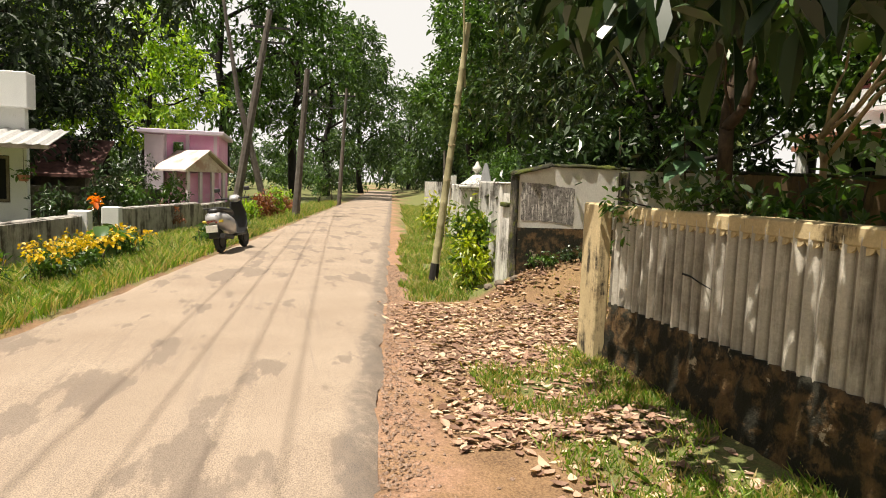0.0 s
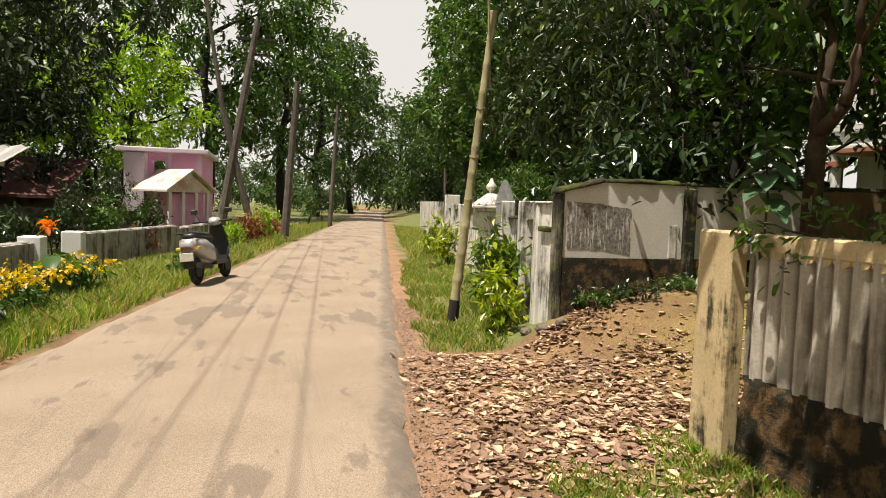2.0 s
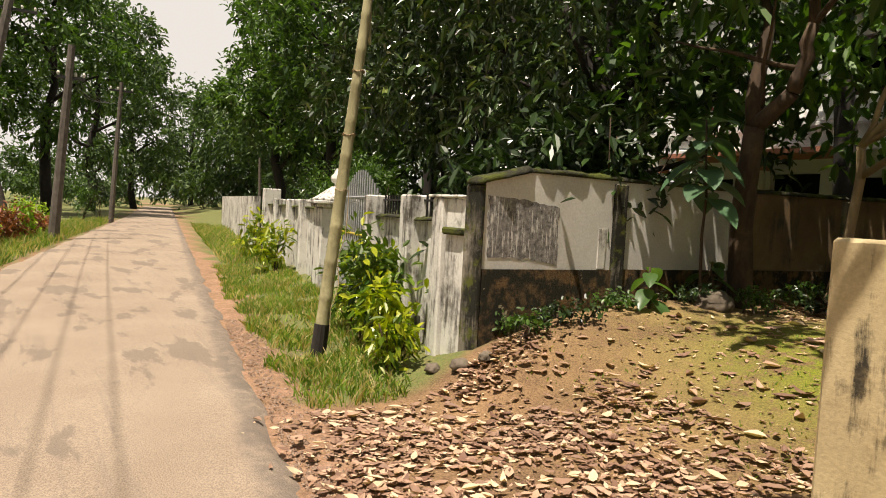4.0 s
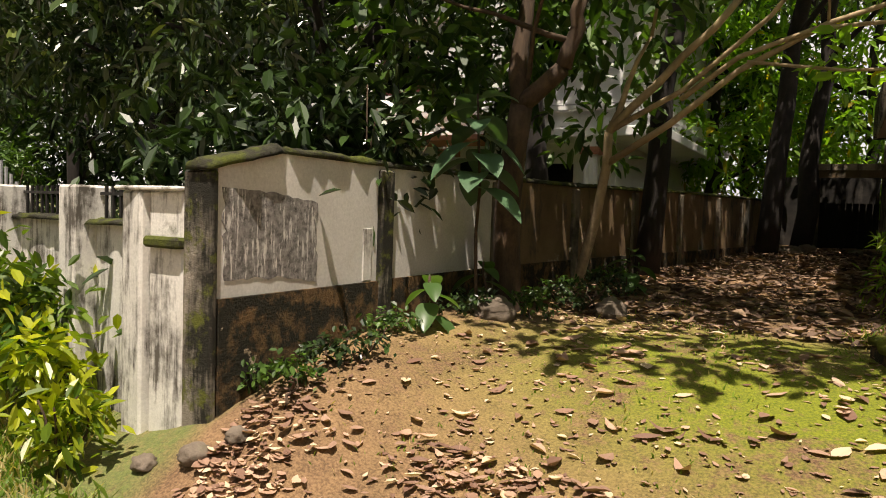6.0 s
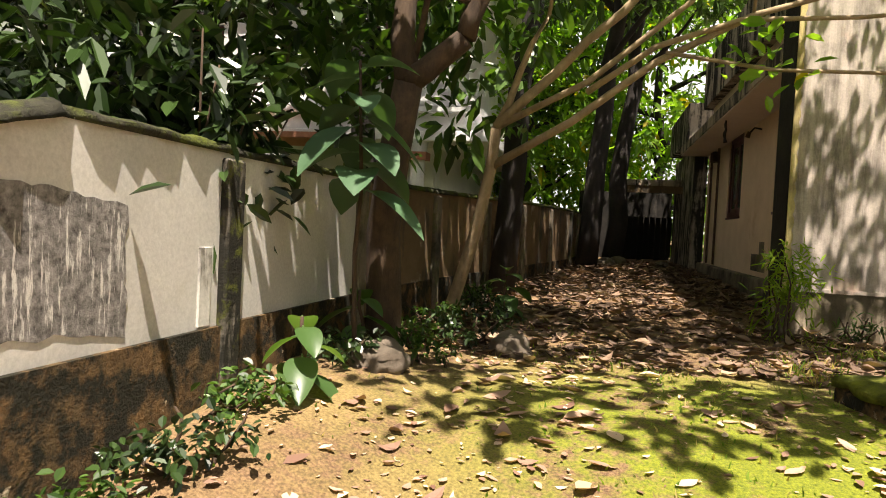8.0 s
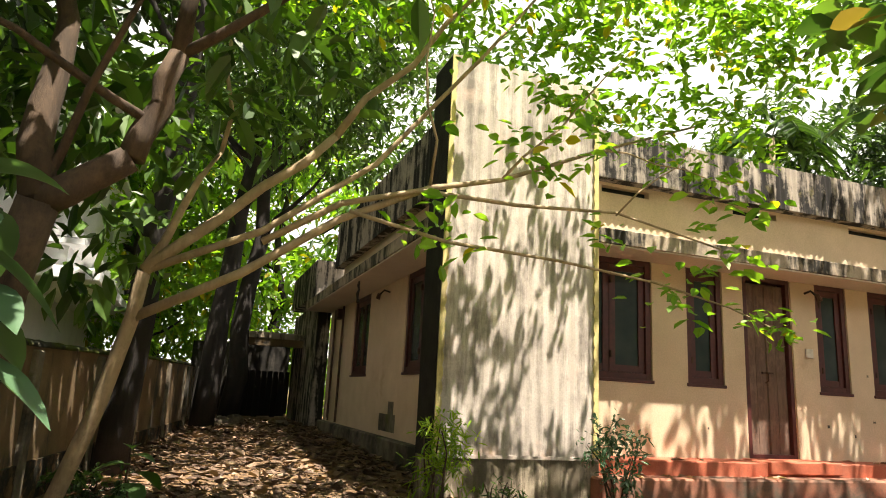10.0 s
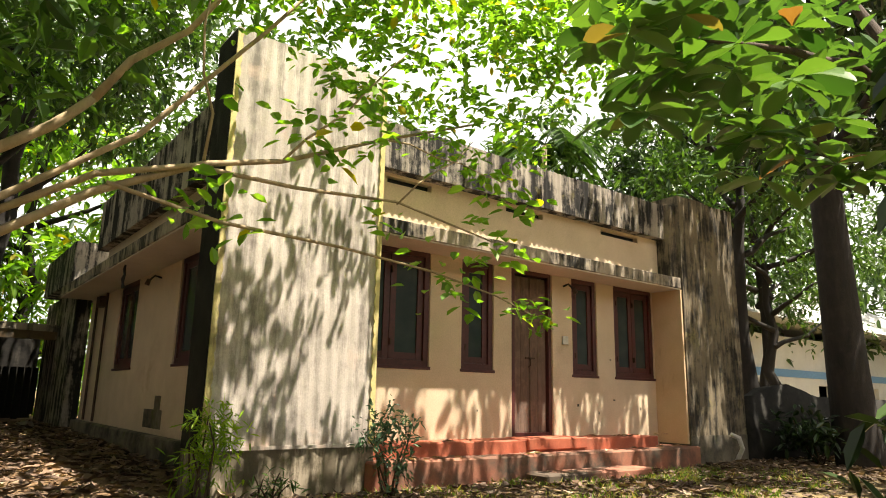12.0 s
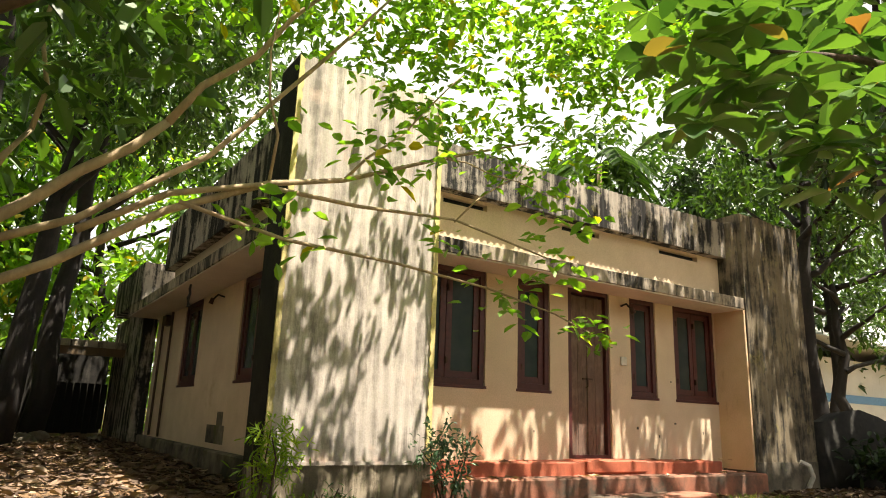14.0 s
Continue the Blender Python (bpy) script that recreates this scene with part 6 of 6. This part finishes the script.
bush("feathery_bush", -9.5, 4.2, 1.3, 0.8, 2.0, 2600, 0.14, M_leaf_mid, "feathery green bush over the compound wall", 507, 0.25)
bush("feathery_bush", -11.8, 4.7, 1.5, 0.9, 2.2, 2600, 0.15, M_leaf_mid, "feathery green bush over the compound wall", 508, 0.25)
bush("corner_bush", -3.6, 2.7, 0.8, 0.6, 1.9, 1400, 0.16, M_leaf_dark, "dark leafy bush behind the corner post", 509)
bush("corner_bush", -2.9, 3.4, 0.7, 0.9, 2.0, 1400, 0.17, M_leaf_dark, "dark leafy bush behind the white wall", 510)
# by the house
bush("pillar_bush", 2.35, 6.30, 0.48, 0.28, 0.75, 620, 0.06, M_leaf_teak, "small-leaved bush at the foot of the pillar", 511, 0.45)
bush("fern_clump", 0.72, 6.35, 0.28, 0.22, 0.75, 520, 0.10, M_leaf_light, "feathery fern growing against the pillar", 512, 0.2)
bush("fern_clump", 1.3, 6.45, 0.25, 0.18, 0.25, 160, 0.09, M_leaf_mid, "feathery fern growing against the pillar", 513, 0.2)
# along the foot of the lane wall
for k, (x, y, r, h) in enumerate(((-2.25, 2.1, 0.25, 0.3), (-2.2, 2.55, 0.3, 0.35), (-2.25, 3.0, 0.25, 0.25), (-2.1, 3.9, 0.3, 0.3), (-1.75, 4.35, 0.3, 0.35), (-1.6, 5.0, 0.35, 0.4), (-2.0, 5.4, 0.3, 0.5), (-1.7, 6.1, 0.35, 0.4), (-1.9, 7.2, 0.35, 0.4))):
    bush("wall_weed", x, y, r, r, h * 0.6, 240, 0.05, M_leaf_dark if k % 2 else M_leaf_mid, "low green weeds at the foot of the wall", 520 + k, 0.6, 3)


def broad_plant(x, y, h, leaves, size, label, seed, material=None, top=None, low=0.35):
    """A plant of a few broad leaves round one stem."""
    q = random.Random(seed)
    z = ground_height(x, y)
    p = empty("broad_leaf_plant", label, "plant")
    stem = bendy((x, y, z - 0.05), top or (x + q.uniform(-0.06, 0.06), y + q.uniform(-0.06, 0.06), z + h), 5, 0.02, seed)
    limbs("stem", [(stem, (0.016, 0.008))], M_bark_brown, p, 6)
    tip = stem[-1]
    for k in range(leaves):
        f = low + (1 - low) * k / max(1, leaves - 1)
        a = k * 2.4 + q.uniform(-0.3, 0.3)
        base = Vector(stem[0]).lerp(Vector(tip), f)
        d = Vector((math.cos(a), math.sin(a), q.uniform(-0.6, 0.0) + (f - 0.6) * 0.8))
        s = size * q.uniform(0.7, 1.1) * (1.1 - 0.5 * max(0, f - 0.8) * 4 * 0.5)
        n, w = 7, 0.34 * s
        d.normalize()
        side = d.cross(Vector((0, 0, 1))).normalized()
        nor = side.cross(d)
        bm = bmesh.new()
        rows = []
        for i in range(n + 1):
            u = i / n
            wid = w * math.sin(math.pi * (u ** 0.8)) ** 0.75 + 0.004
            c = base + d * (s * (0.12 + u)) - Vector((0, 0, 1)) * (0.42 * s * u * u)
            rows.append([bm.verts.new(c - side * wid + nor * wid * 0.25), bm.verts.new(c - side * wid * 0.5 + nor * wid * 0.07), bm.verts.new(c), bm.verts.new(c + side * wid * 0.5 + nor * wid * 0.07), bm.verts.new(c + side * wid + nor * wid * 0.25)])
        for r0, r1 in zip(rows, rows[1:]):
            for j in range(4):
                bm.faces.new((r0[j], r0[j + 1], r1[j + 1], r1[j]))
        tube(bm, [base, base + d * s * 0.13], [0.006, 0.004], 5)
        part("leaf", bm, material or M_leaf_big, p, smooth=True)
    return p


broad_plant(-2.08, 3.98, 1.5, 15, 0.34, "tall young plant with broad drooping green leaves", 601, M_leaf_teak, (-2.10, 3.9, 2.30), 0.6)
broad_plant(-2.1, 3.35, 0.35, 7, 0.22, "small broad-leaved seedling on the bare earth", 602)
broad_plant(-1.55, 6.4, 0.45, 7, 0.24, "small broad-leaved seedling beside the lane", 603)
broad_plant(-2.1, 4.15, 0.4, 7, 0.22, "small broad-leaved seedling beside the trunk", 604)
broad_plant(-6.3, -3.9, 0.65, 9, 0.42, "clump of tall canna leaves in the verge", 605)
broad_plant(-6.7, -3.75, 0.6, 8, 0.40, "clump of tall canna leaves in the verge", 606)
# orange flower
fl = broad_plant(-6.9, -4.1, 1.0, 3, 0.3, "single orange canna flower on a tall stem", 607)
fz = ground_height(-6.9, -4.1) + 1.02
M_orange = foliage("orange_petal", (0.75, 0.16, 0.01), (0.85, 0.28, 0.02), 0.3, 0.5)
tagged(crown("petals", [((-6.9, -4.1, fz), (0.05, 0.05, 0.05))], 26, 0.11, M_orange, fl, per=13, width=0.7, seed=608), kind="stuff")

# verge flowers and hedge on the left
for k in range(16):
    x = -2.2 - k * 0.36 + R.uniform(-0.15, 0.15)
    y = road_left(x) - R.uniform(0.9, 1.9)
    b = bush("flowering_weed", x, y, 0.34, 0.34, R.uniform(0.4, 0.6), 190, 0.11, M_leaf_mid, "yellow-flowered weeds along the verge", 700 + k, 0.3, 3)
    tagged(crown("blossom", [((x, y, ground_height(x, y) + 0.48), (0.34, 0.34, 0.10))], 72, 0.06, M_flower, b, per=6, width=0.8, seed=760 + k), kind="stuff")
for k in range(5):
    x = -8.8 - k * 0.8
    y = road_left(x) - 0.7 + R.uniform(-0.2, 0.2)
    b = bush("flowering_weed", x, y, 0.4, 0.3, R.uniform(0.4, 0.6), 190, 0.12, M_leaf_mid, "yellow-flowered weeds along the verge", 800 + k, 0.3, 3)
M_red_leaf = foliage("red_brown_hedge_leaf", (0.12, 0.035, 0.015), (0.30, 0.10, 0.04), 0.3, 0.5)
for k in range(7):
    x = -16.5 - k * 1.3
    bush("red_hedge", x, road_left(x) - 1.4, 0.7, 0.5, R.uniform(0.7, 1.1), 420, 0.16, M_red_leaf if k % 3 else M_leaf_light, "red and green leafed hedge beside the road", 820 + k)
bush("round_topiary", -12.5, -3.75, 0.28, 0.28, 0.9, 300, 0.09, M_red_leaf, "round brown clipped shrub behind the wall", 840)
for k, (x, y, h) in enumerate(((-13.5, -5.5, 1.6), (-15.0, -5.0, 1.3), (-11.5, -6.0, 1.2), (-17.0, -4.4, 1.5), (-28.0, -7.3, 2.4), (-33.0, 1.0, 1.8), (-38.0, 2.2, 2.2))):
    bush("garden_shrub", x, y, 0.8, 0.7, h, 700, 0.16, M_leaf_mid if k % 2 else M_leaf_dark, "leafy green garden shrub", 850 + k)

# dark growth and building to the east
for k, (x, y, h) in enumerate(((9.7, 5.9, 0.7), (10.9, 5.0, 0.6), (12.4, 4.4, 0.7), (14.5, 4.2, 0.9))):
    bush("shade_bush", x, y, 0.7, 0.5, h, 420, 0.17, M_leaf_dark, "dark bush in deep shade beside the house", 870 + k)
wall_e = empty("wall_east", "low black mossy wall beside the house", "boundary wall", kind="structure")
bm = bmesh.new()
n = 60
rows = []
for i in range(n + 1):
    u = 12.0 * i / n
    top = 1.62 + 0.22 * max(0.0, 1 - abs(u - 1.0) / 0.9) + 0.05 * noise.noise(Vector((u * 2.2, 0, 4))) + 0.03 * noise.noise(Vector((u * 7, 1, 4)))
    rows.append([bm.verts.new(p) for p in ((u, -0.12, 0.2), (u, -0.05 + 0.04 * noise.noise(Vector((u * 4, 3, 0))), top * 0.7), (u, 0.0, top), (u, 0.32, top - 0.03), (u, 0.4, 0.2))])
for a, b in zip(rows, rows[1:]):
    for k in range(5):
        bm.faces.new((a[k], a[(k + 1) % 5], b[(k + 1) % 5], b[k]))
bm.faces.new(rows[0]), bm.faces.new(rows[-1])
bmesh.ops.transform(bm, matrix=pose(9.2, 6.72, 0, 0, 0, -9), verts=bm.verts)
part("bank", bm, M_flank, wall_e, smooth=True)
blue = empty("far_building", "white and pale blue low building beyond the trees", "building")
M_blue = plain("pale_blue_band", (0.16, 0.34, 0.62), 0.6)
BM = pose(19.5, 13.0, 0)
part("wall", holed(0.0, 18.0, 0.0, 3.9, 0.25, [(3.4, 4.3, 0.2, 2.2), (6.6, 7.8, 1.2, 2.2), (11.0, 12.2, 1.2, 2.2)], BM), M_white_house, blue)
part("inside", boxed(0.3, 17.7, 0.8, 5.0, 0.0, 3.6, BM), M_black, blue)
part("blue_band", boxed(-0.02, 18.0, -0.03, 0.0, 2.45, 2.72, BM), M_blue, blue, "pale blue painted band")
bm = bmesh.new()
vs = [bm.verts.new(p) for p in ((-1.2, -1.2, 4.3), (19.2, -1.2, 4.3), (19.2, 7.2, 4.3), (-1.2, 7.2, 4.3), (3.2, 3.0, 6.9), (14.8, 3.0, 6.9))]
for q in ((0, 1, 5, 4), (1, 2, 5), (2, 3, 4, 5), (3, 0, 4), (0, 1, 2, 3)):
    bm.faces.new([vs[i] for i in q])
bmesh.ops.transform(bm, matrix=BM, verts=bm.verts)
part("roof", bm, M_tin, blue, "pale hipped sheet roof")

# low growth closing the far end of the road
for k in range(16):
    x = -62.0 - 3.0 * (k % 4) - 10.0 * (k % 2)
    y = (road_left(x) - 2.5 - 4.0 * (k // 4) if k % 2 else road_right(x) + 2.5 + 4.0 * (k // 4))
    bush("far_thicket", x, y, 3.2, 2.4, R.uniform(2.6, 4.2), 520, 0.55, M_leaf_far, "dense green thicket at the far roadside", 1900 + k)

# ---- low mossy wall stub in the yard ----
stub = empty("mossy_kerb", "low crumbling wall stub thick with bright moss", "kerb")
M_moss_top = surface("bright_cushion_moss", (0.05, 0.06, 0.008), (0.20, 0.22, 0.02), 9.0, stain=(0.03, 0.026, 0.014), stain_lo=0.55, stain_hi=0.66, stain_scale=4.0, bumpy=0.9, depth=0.03)
for name, z0, z1, w, mat, sd in (("core", 0.1, 0.72, 0.13, M_dado, 1.0), ("moss_cap", 0.70, 0.77, 0.15, M_moss_top, 2.0)):
    bm = bmesh.new()
    rows = []
    for i in range(31):
        c = Vector((0.58, 4.42, 0)).lerp(Vector((1.05, 2.5, 0)), i / 30)
        ring = []
        for dx, z in ((-w, z0), (-w * 1.02, z1 - 0.03), (-w * 0.7, z1), (w * 0.7, z1), (w * 1.02, z1 - 0.03), (w, z0)):
            j = noise.noise(Vector((i * 0.5, dx * 30, z * 4 + sd))) * 0.025
            ring.append(bm.verts.new(c + Vector((dx + j, j, z + (j if z > 0.3 else 0)))))
        rows.append(ring)
    for a, b in zip(rows, rows[1:]):
        for k in range(6):
            bm.faces.new((a[k], a[(k + 1) % 6], b[(k + 1) % 6], b[k]))
    bm.faces.new(rows[0]), bm.faces.new(rows[-1])
    part(name, bm, mat, stub, smooth=True)

# ---- rocks ----
def rock(x, y, r, seed, label="grey half-buried rock on the bare earth"):
    bm = bmesh.new()
    bmesh.ops.create_icosphere(bm, subdivisions=3, radius=r)
    for v in bm.verts:
        v.co *= 1 + 0.35 * noise.fractal(v.co * (2.2 / r) + Vector((seed, 0, 0)), 1.0, 2.0, 3)
        v.co.z *= 0.7
        v.co += Vector((x, y, ground_height(x, y) + r * 0.25))
    return tagged(mesh_object("rock", bm, M_rock, True), label, "rock")


M_rock = surface("grey_brown_rock", (0.10, 0.08, 0.058), (0.24, 0.195, 0.15), 6.0, moss=(0.09, 0.09, 0.04), bumpy=0.8)
rock(-1.95, 4.0, 0.17, 1.0)
rock(-1.35, 4.95, 0.14, 2.0)
rock(-2.35, 1.62, 0.075, 3.0)
rock(-2.62, 1.55, 0.06, 4.0)
rock(-2.2, 1.75, 0.06, 5.0)
for k in range(6):
    rock(R.uniform(-1.0, 0.8), R.uniform(15.0, 16.2), R.uniform(0.1, 0.2), 10.0 + k, "pale broken stone at the end of the lane")


# ---- gravel at the road's edge ----
def gravel(n, seed):
    rng = np.random.default_rng(seed)
    verts, faces = [], []
    shape = np.array([(1, 0, 0), (-1, 0, 0), (0, 1, 0), (0, -1, 0), (0, 0, 0.8), (0, 0, -0.5)], float)
    tri = np.array([(0, 2, 4), (2, 1, 4), (1, 3, 4), (3, 0, 4), (2, 0, 5), (1, 2, 5), (3, 1, 5), (0, 3, 5)])
    for k in range(n):
        x = rng.uniform(-6.0, 6.0)
        y = road_right(x) + abs(rng.normal(0.06, 0.2))
        r = 0.005 + 0.013 * rng.random() ** 3
        faces.append(tri + len(verts) * 6)
        verts.append(shape * r * rng.uniform(0.6, 1.3, (6, 1)) + np.array((x, y, ground_height(x, y) + r * 0.4)))
    tagged(raw_mesh("gravel", np.concatenate(verts), np.concatenate(faces), M_gravel), "loose reddish gravel along the broken road edge", "gravel", kind="stuff")


M_gravel = surface("reddish_gravel", (0.16, 0.10, 0.07), (0.42, 0.30, 0.22), 30.0, bumpy=0.5)
gravel(6000, 61)


# ---- litter, grass ----
def fallen_leaves(name, n, area, size, seed, keep, label, curl=0.3, lift=0.012, material=None):
    """Dry leaves of eleven corners, each cupped and curled its own way."""
    rng = np.random.default_rng(seed)
    x = rng.uniform(area[0], area[1], n * 4)
    y = rng.uniform(area[2], area[3], n * 4)
    ok = np.array([keep(a, b) > rng.random() for a, b in zip(x, y)])
    x, y = x[ok][:n], y[ok][:n]
    k = len(x)
    z = np.array([ground_height(a, b) + 0.028 * noise.fractal(Vector((a * 0.9, b * 0.9, 0.3)), 1.0, 2.0, 4) for a, b in zip(x, y)]) + rng.uniform(0.002, lift, k)
    s = (size * (0.35 + 0.95 * rng.random(k) ** 1.6))[:, None]
    a = rng.uniform(0, 6.283, k)
    tilt = rng.normal(0, 0.12, (k, 2))
    way = np.stack([np.cos(a), np.sin(a), tilt[:, 0]], 1)
    side = np.stack([-np.sin(a), np.cos(a), tilt[:, 1]], 1)
    up = np.array((0.0, 0.0, 1.0))
    base = np.stack([x, y, z], 1)
    bend, cup = rng.normal(0, curl, (k, 1)), rng.normal(0.1, curl * 1.3, (k, 1))
    wide = rng.uniform(0.17, 0.30, (k, 1))
    verts = []
    for u, w in ((-0.5, 0.0), (-0.25, 0.75), (0.0, 1.0), (0.25, 0.7), (0.5, 0.0)):
        mid = base + way * s * u + up * s * np.abs(bend) * u * u * 1.6
        sides = (0,) if w == 0 else (-1, 0, 1)
        for q in sides:
            verts.append(mid + side * s * wide * w * q + up * s * wide * w * np.abs(cup) * abs(q))
    v = np.stack(verts, 1).reshape(-1, 3)
    o = np.arange(k)[:, None] * 11
    quads = np.concatenate([o + np.array([q]) for q in ((1, 2, 5, 4), (2, 3, 6, 5), (4, 5, 8, 7), (5, 6, 9, 8))], 0).tolist()
    tris = np.concatenate([o + np.array([q]) for q in ((0, 2, 1), (0, 3, 2), (7, 8, 10), (8, 9, 10))], 0).tolist()
    tagged(raw_mesh(name, v, quads + tris, material or M_litter), label, "leaf litter", kind="stuff")


def yard(x, y):
    n = noise.noise(Vector((x * 1.4, y * 1.4, 0)))
    return max(0.12, 0.55 + 1.1 * n) * (1.0 if y - road_right(x) > 0.3 else 0.3 if y - road_right(x) > 0.06 else 0.04)


def clear_of_wall(x, y):
    return 1.0 if y < 1.35 or y > 1.7 or x < 0.3 else 0.0


fallen_leaves("fallen_leaves_roadside", 7500, (-2.3, 2.2, -0.1, 2.3), 0.088, 41, lambda x, y: yard(x, y) * clear_of_wall(x, y) * (1.3 if y < 1.7 else 0.7), "pinkish brown dry leaves thick on the roadside earth", 0.3, 0.03)
fallen_leaves("fallen_leaves_wall_foot", 900, (0.8, 5.5, 0.2, 1.35), 0.11, 44, lambda x, y: 0.4 + 0.5 * noise.noise(Vector((x * 2, y * 2, 9))), "brown dry leaves scattered in grass below the fluted wall")
fallen_leaves("fallen_leaves_yard", 640, (-2.0, 3.2, 2.0, 5.4), 0.125, 45, lambda x, y: yard(x, y), "large curled dry leaves on the mossy yard", 0.36)
fallen_leaves("leaf_crumbs", 3600, (-2.3, 3.2, 0.2, 5.4), 0.05, 46, lambda x, y: yard(x, y) * clear_of_wall(x, y), "small dry leaf crumbs on the earth")
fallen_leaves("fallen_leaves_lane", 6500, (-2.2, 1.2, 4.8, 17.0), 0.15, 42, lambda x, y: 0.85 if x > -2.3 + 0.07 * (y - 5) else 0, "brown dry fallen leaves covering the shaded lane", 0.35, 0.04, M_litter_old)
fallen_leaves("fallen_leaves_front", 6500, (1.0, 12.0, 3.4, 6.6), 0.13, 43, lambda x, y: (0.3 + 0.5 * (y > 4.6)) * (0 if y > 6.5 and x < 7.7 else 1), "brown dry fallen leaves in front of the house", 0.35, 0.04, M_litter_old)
bm = bmesh.new()
for k in range(26):
    x = R.uniform(2.6, 7.4)
    y, z = (R.uniform(6.6, 6.8), 0.915) if k % 2 else (R.uniform(6.85, 7.1), 1.055)
    a, s = R.uniform(0, 6.28), R.uniform(0.05, 0.1)
    c = [bm.verts.new((x + s * u * math.cos(a) - s * w * math.sin(a), y + s * u * math.sin(a) + s * w * math.cos(a), z + h)) for u, w, h in ((-1, 0, 0.0), (0, 0.4, 0.025), (1, 0, 0.005), (0, -0.4, 0.02))]
    bm.faces.new((c[0], c[1], c[2])), bm.faces.new((c[0], c[2], c[3]))
tagged(mesh_object("fallen_leaves_porch", bm, M_litter), "a few curled dry leaves on the red porch", "leaf litter", kind="stuff")


def grass(name, n, area, h, seed, keep, label):
    rng = np.random.default_rng(seed)
    x = rng.uniform(area[0], area[1], n * 4)
    y = rng.uniform(area[2], area[3], n * 4)
    ok = np.array([keep(a, b) > rng.random() for a, b in zip(x, y)])
    x, y = x[ok][:n], y[ok][:n]
    z = np.array([ground_height(a, b) for a, b in zip(x, y)])
    b = np.stack([x, y, z - 0.01], 1)
    k = len(b)
    lean = rng.normal(0, 0.45, (k, 2))
    hh = h * rng.uniform(0.4, 1.3, k)
    a = rng.uniform(0, 6.283, k)
    w = np.stack([np.cos(a), np.sin(a), np.zeros(k)], 1) * 0.006
    tip = b + np.stack([lean[:, 0] * hh, lean[:, 1] * hh, hh], 1)
    mid = b + np.stack([lean[:, 0] * hh * 0.35, lean[:, 1] * hh * 0.35, hh * 0.6], 1)
    v = np.stack([b - w, b + w, mid + w * 0.8, tip, mid - w * 0.8], 1).reshape(-1, 3)
    f = np.arange(k)[:, None] * 5 + np.array([[0, 1, 2, 3, 4]])
    tagged(raw_mesh(name, v, f, M_grass), label, "grass", kind="stuff")


def verge_right(x, y):
    d = y - road_right(x)
    return (0.0 if d < 0.24 + 0.28 * noise.noise(Vector((x * 2.2, y * 2.2, 4))) else 1.0) * (1.0 if y < cw(x) - 0.02 else 0.0) * (0.35 + 1.3 * noise.noise(Vector((x * 1.6, y * 1.6, 1))))


grass("grass_verge_right", 26000, (-12.0, -2.4, 0.2, 3.4), 0.11, 51, verge_right, "short green and straw grass on the verge")
grass("grass_far_verge", 6000, (-32.0, -12.0, 1.8, 6.0), 0.22, 52, lambda x, y: 1.0 if road_right(x) + 0.5 < y < cw(x) else 0, "rough green grass on the verge")
grass("grass_verge_left", 30000, (-13.0, 0.5, -6.0, -1.2), 0.20, 53, lambda x, y: 1.0 if 0.1 < road_left(x) - y < 2.3 else 0, "long green grass along the road edge")
grass("grass_verge_left_far", 8000, (-36.0, -13.0, -4.0, 3.0), 0.25, 54, lambda x, y: 1.0 if 0.1 < road_left(x) - y < 1.8 else 0, "long green grass along the road edge")
grass("grass_by_wall", 9000, (0.2, 5.0, 0.35, 1.5), 0.08, 55, lambda x, y: max(0.0, 0.25 + 1.2 * noise.noise(Vector((x * 1.8, y * 1.8, 7)))), "thin grass at the foot of the fluted wall")
grass("grass_yard", 3500, (-2.4, 3.0, 1.6, 6.4), 0.035, 56, lambda x, y: max(0.0, 0.1 + 1.0 * noise.noise(Vector((x * 1.5, y * 1.5, 11)))), "sparse short grass and moss tufts in the yard")
grass("grass_by_house", 5000, (0.4, 8.0, 4.6, 6.5), 0.07, 57, lambda x, y: max(0.0, 0.2 + 1.0 * noise.noise(Vector((x * 1.6, y * 1.6, 13)))), "sparse short grass before the house")


# creeper on the end of the fluted wall
creep = empty("creeper", "green creeper sprawling over the end of the fluted wall", "climber")
limbs("stem", [(bendy((1.1, 1.75, 0.1), (1.2, 1.68, 1.3), 6, 0.03, 901), (0.012, 0.008)), (bendy((1.2, 1.68, 1.3), (0.75, 1.5, 1.42), 5, 0.03, 902), (0.008, 0.004)), (bendy((1.2, 1.68, 1.3), (1.9, 1.6, 1.45), 5, 0.04, 903), (0.008, 0.004))], M_bark_brown, creep, 5)
tagged(crown("foliage", [((1.15, 1.62, 1.40), (0.3, 0.16, 0.10)), ((0.85, 1.5, 1.36), (0.2, 0.1, 0.07)), ((1.6, 1.66, 1.45), (0.35, 0.2, 0.14)), ((2.3, 1.75, 1.4), (0.4, 0.2, 0.12)), ((1.0, 1.46, 1.2), (0.1, 0.05, 0.12))], 420, 0.075, M_leaf_mid, creep, per=7, width=0.5, shell=0.1, seed=904), kind="stuff")
for k, (x, y, h) in enumerate(((1.5, 1.9, 1.5), (2.4, 2.0, 1.6), (3.3, 2.1, 1.5), (4.3, 1.9, 1.7))):
    bush("yard_shrub", x, y, 0.4, 0.25, h, 420, 0.13, M_leaf_mid if k % 2 else M_leaf_mango, "leafy shrub behind the fluted wall", 910 + k)
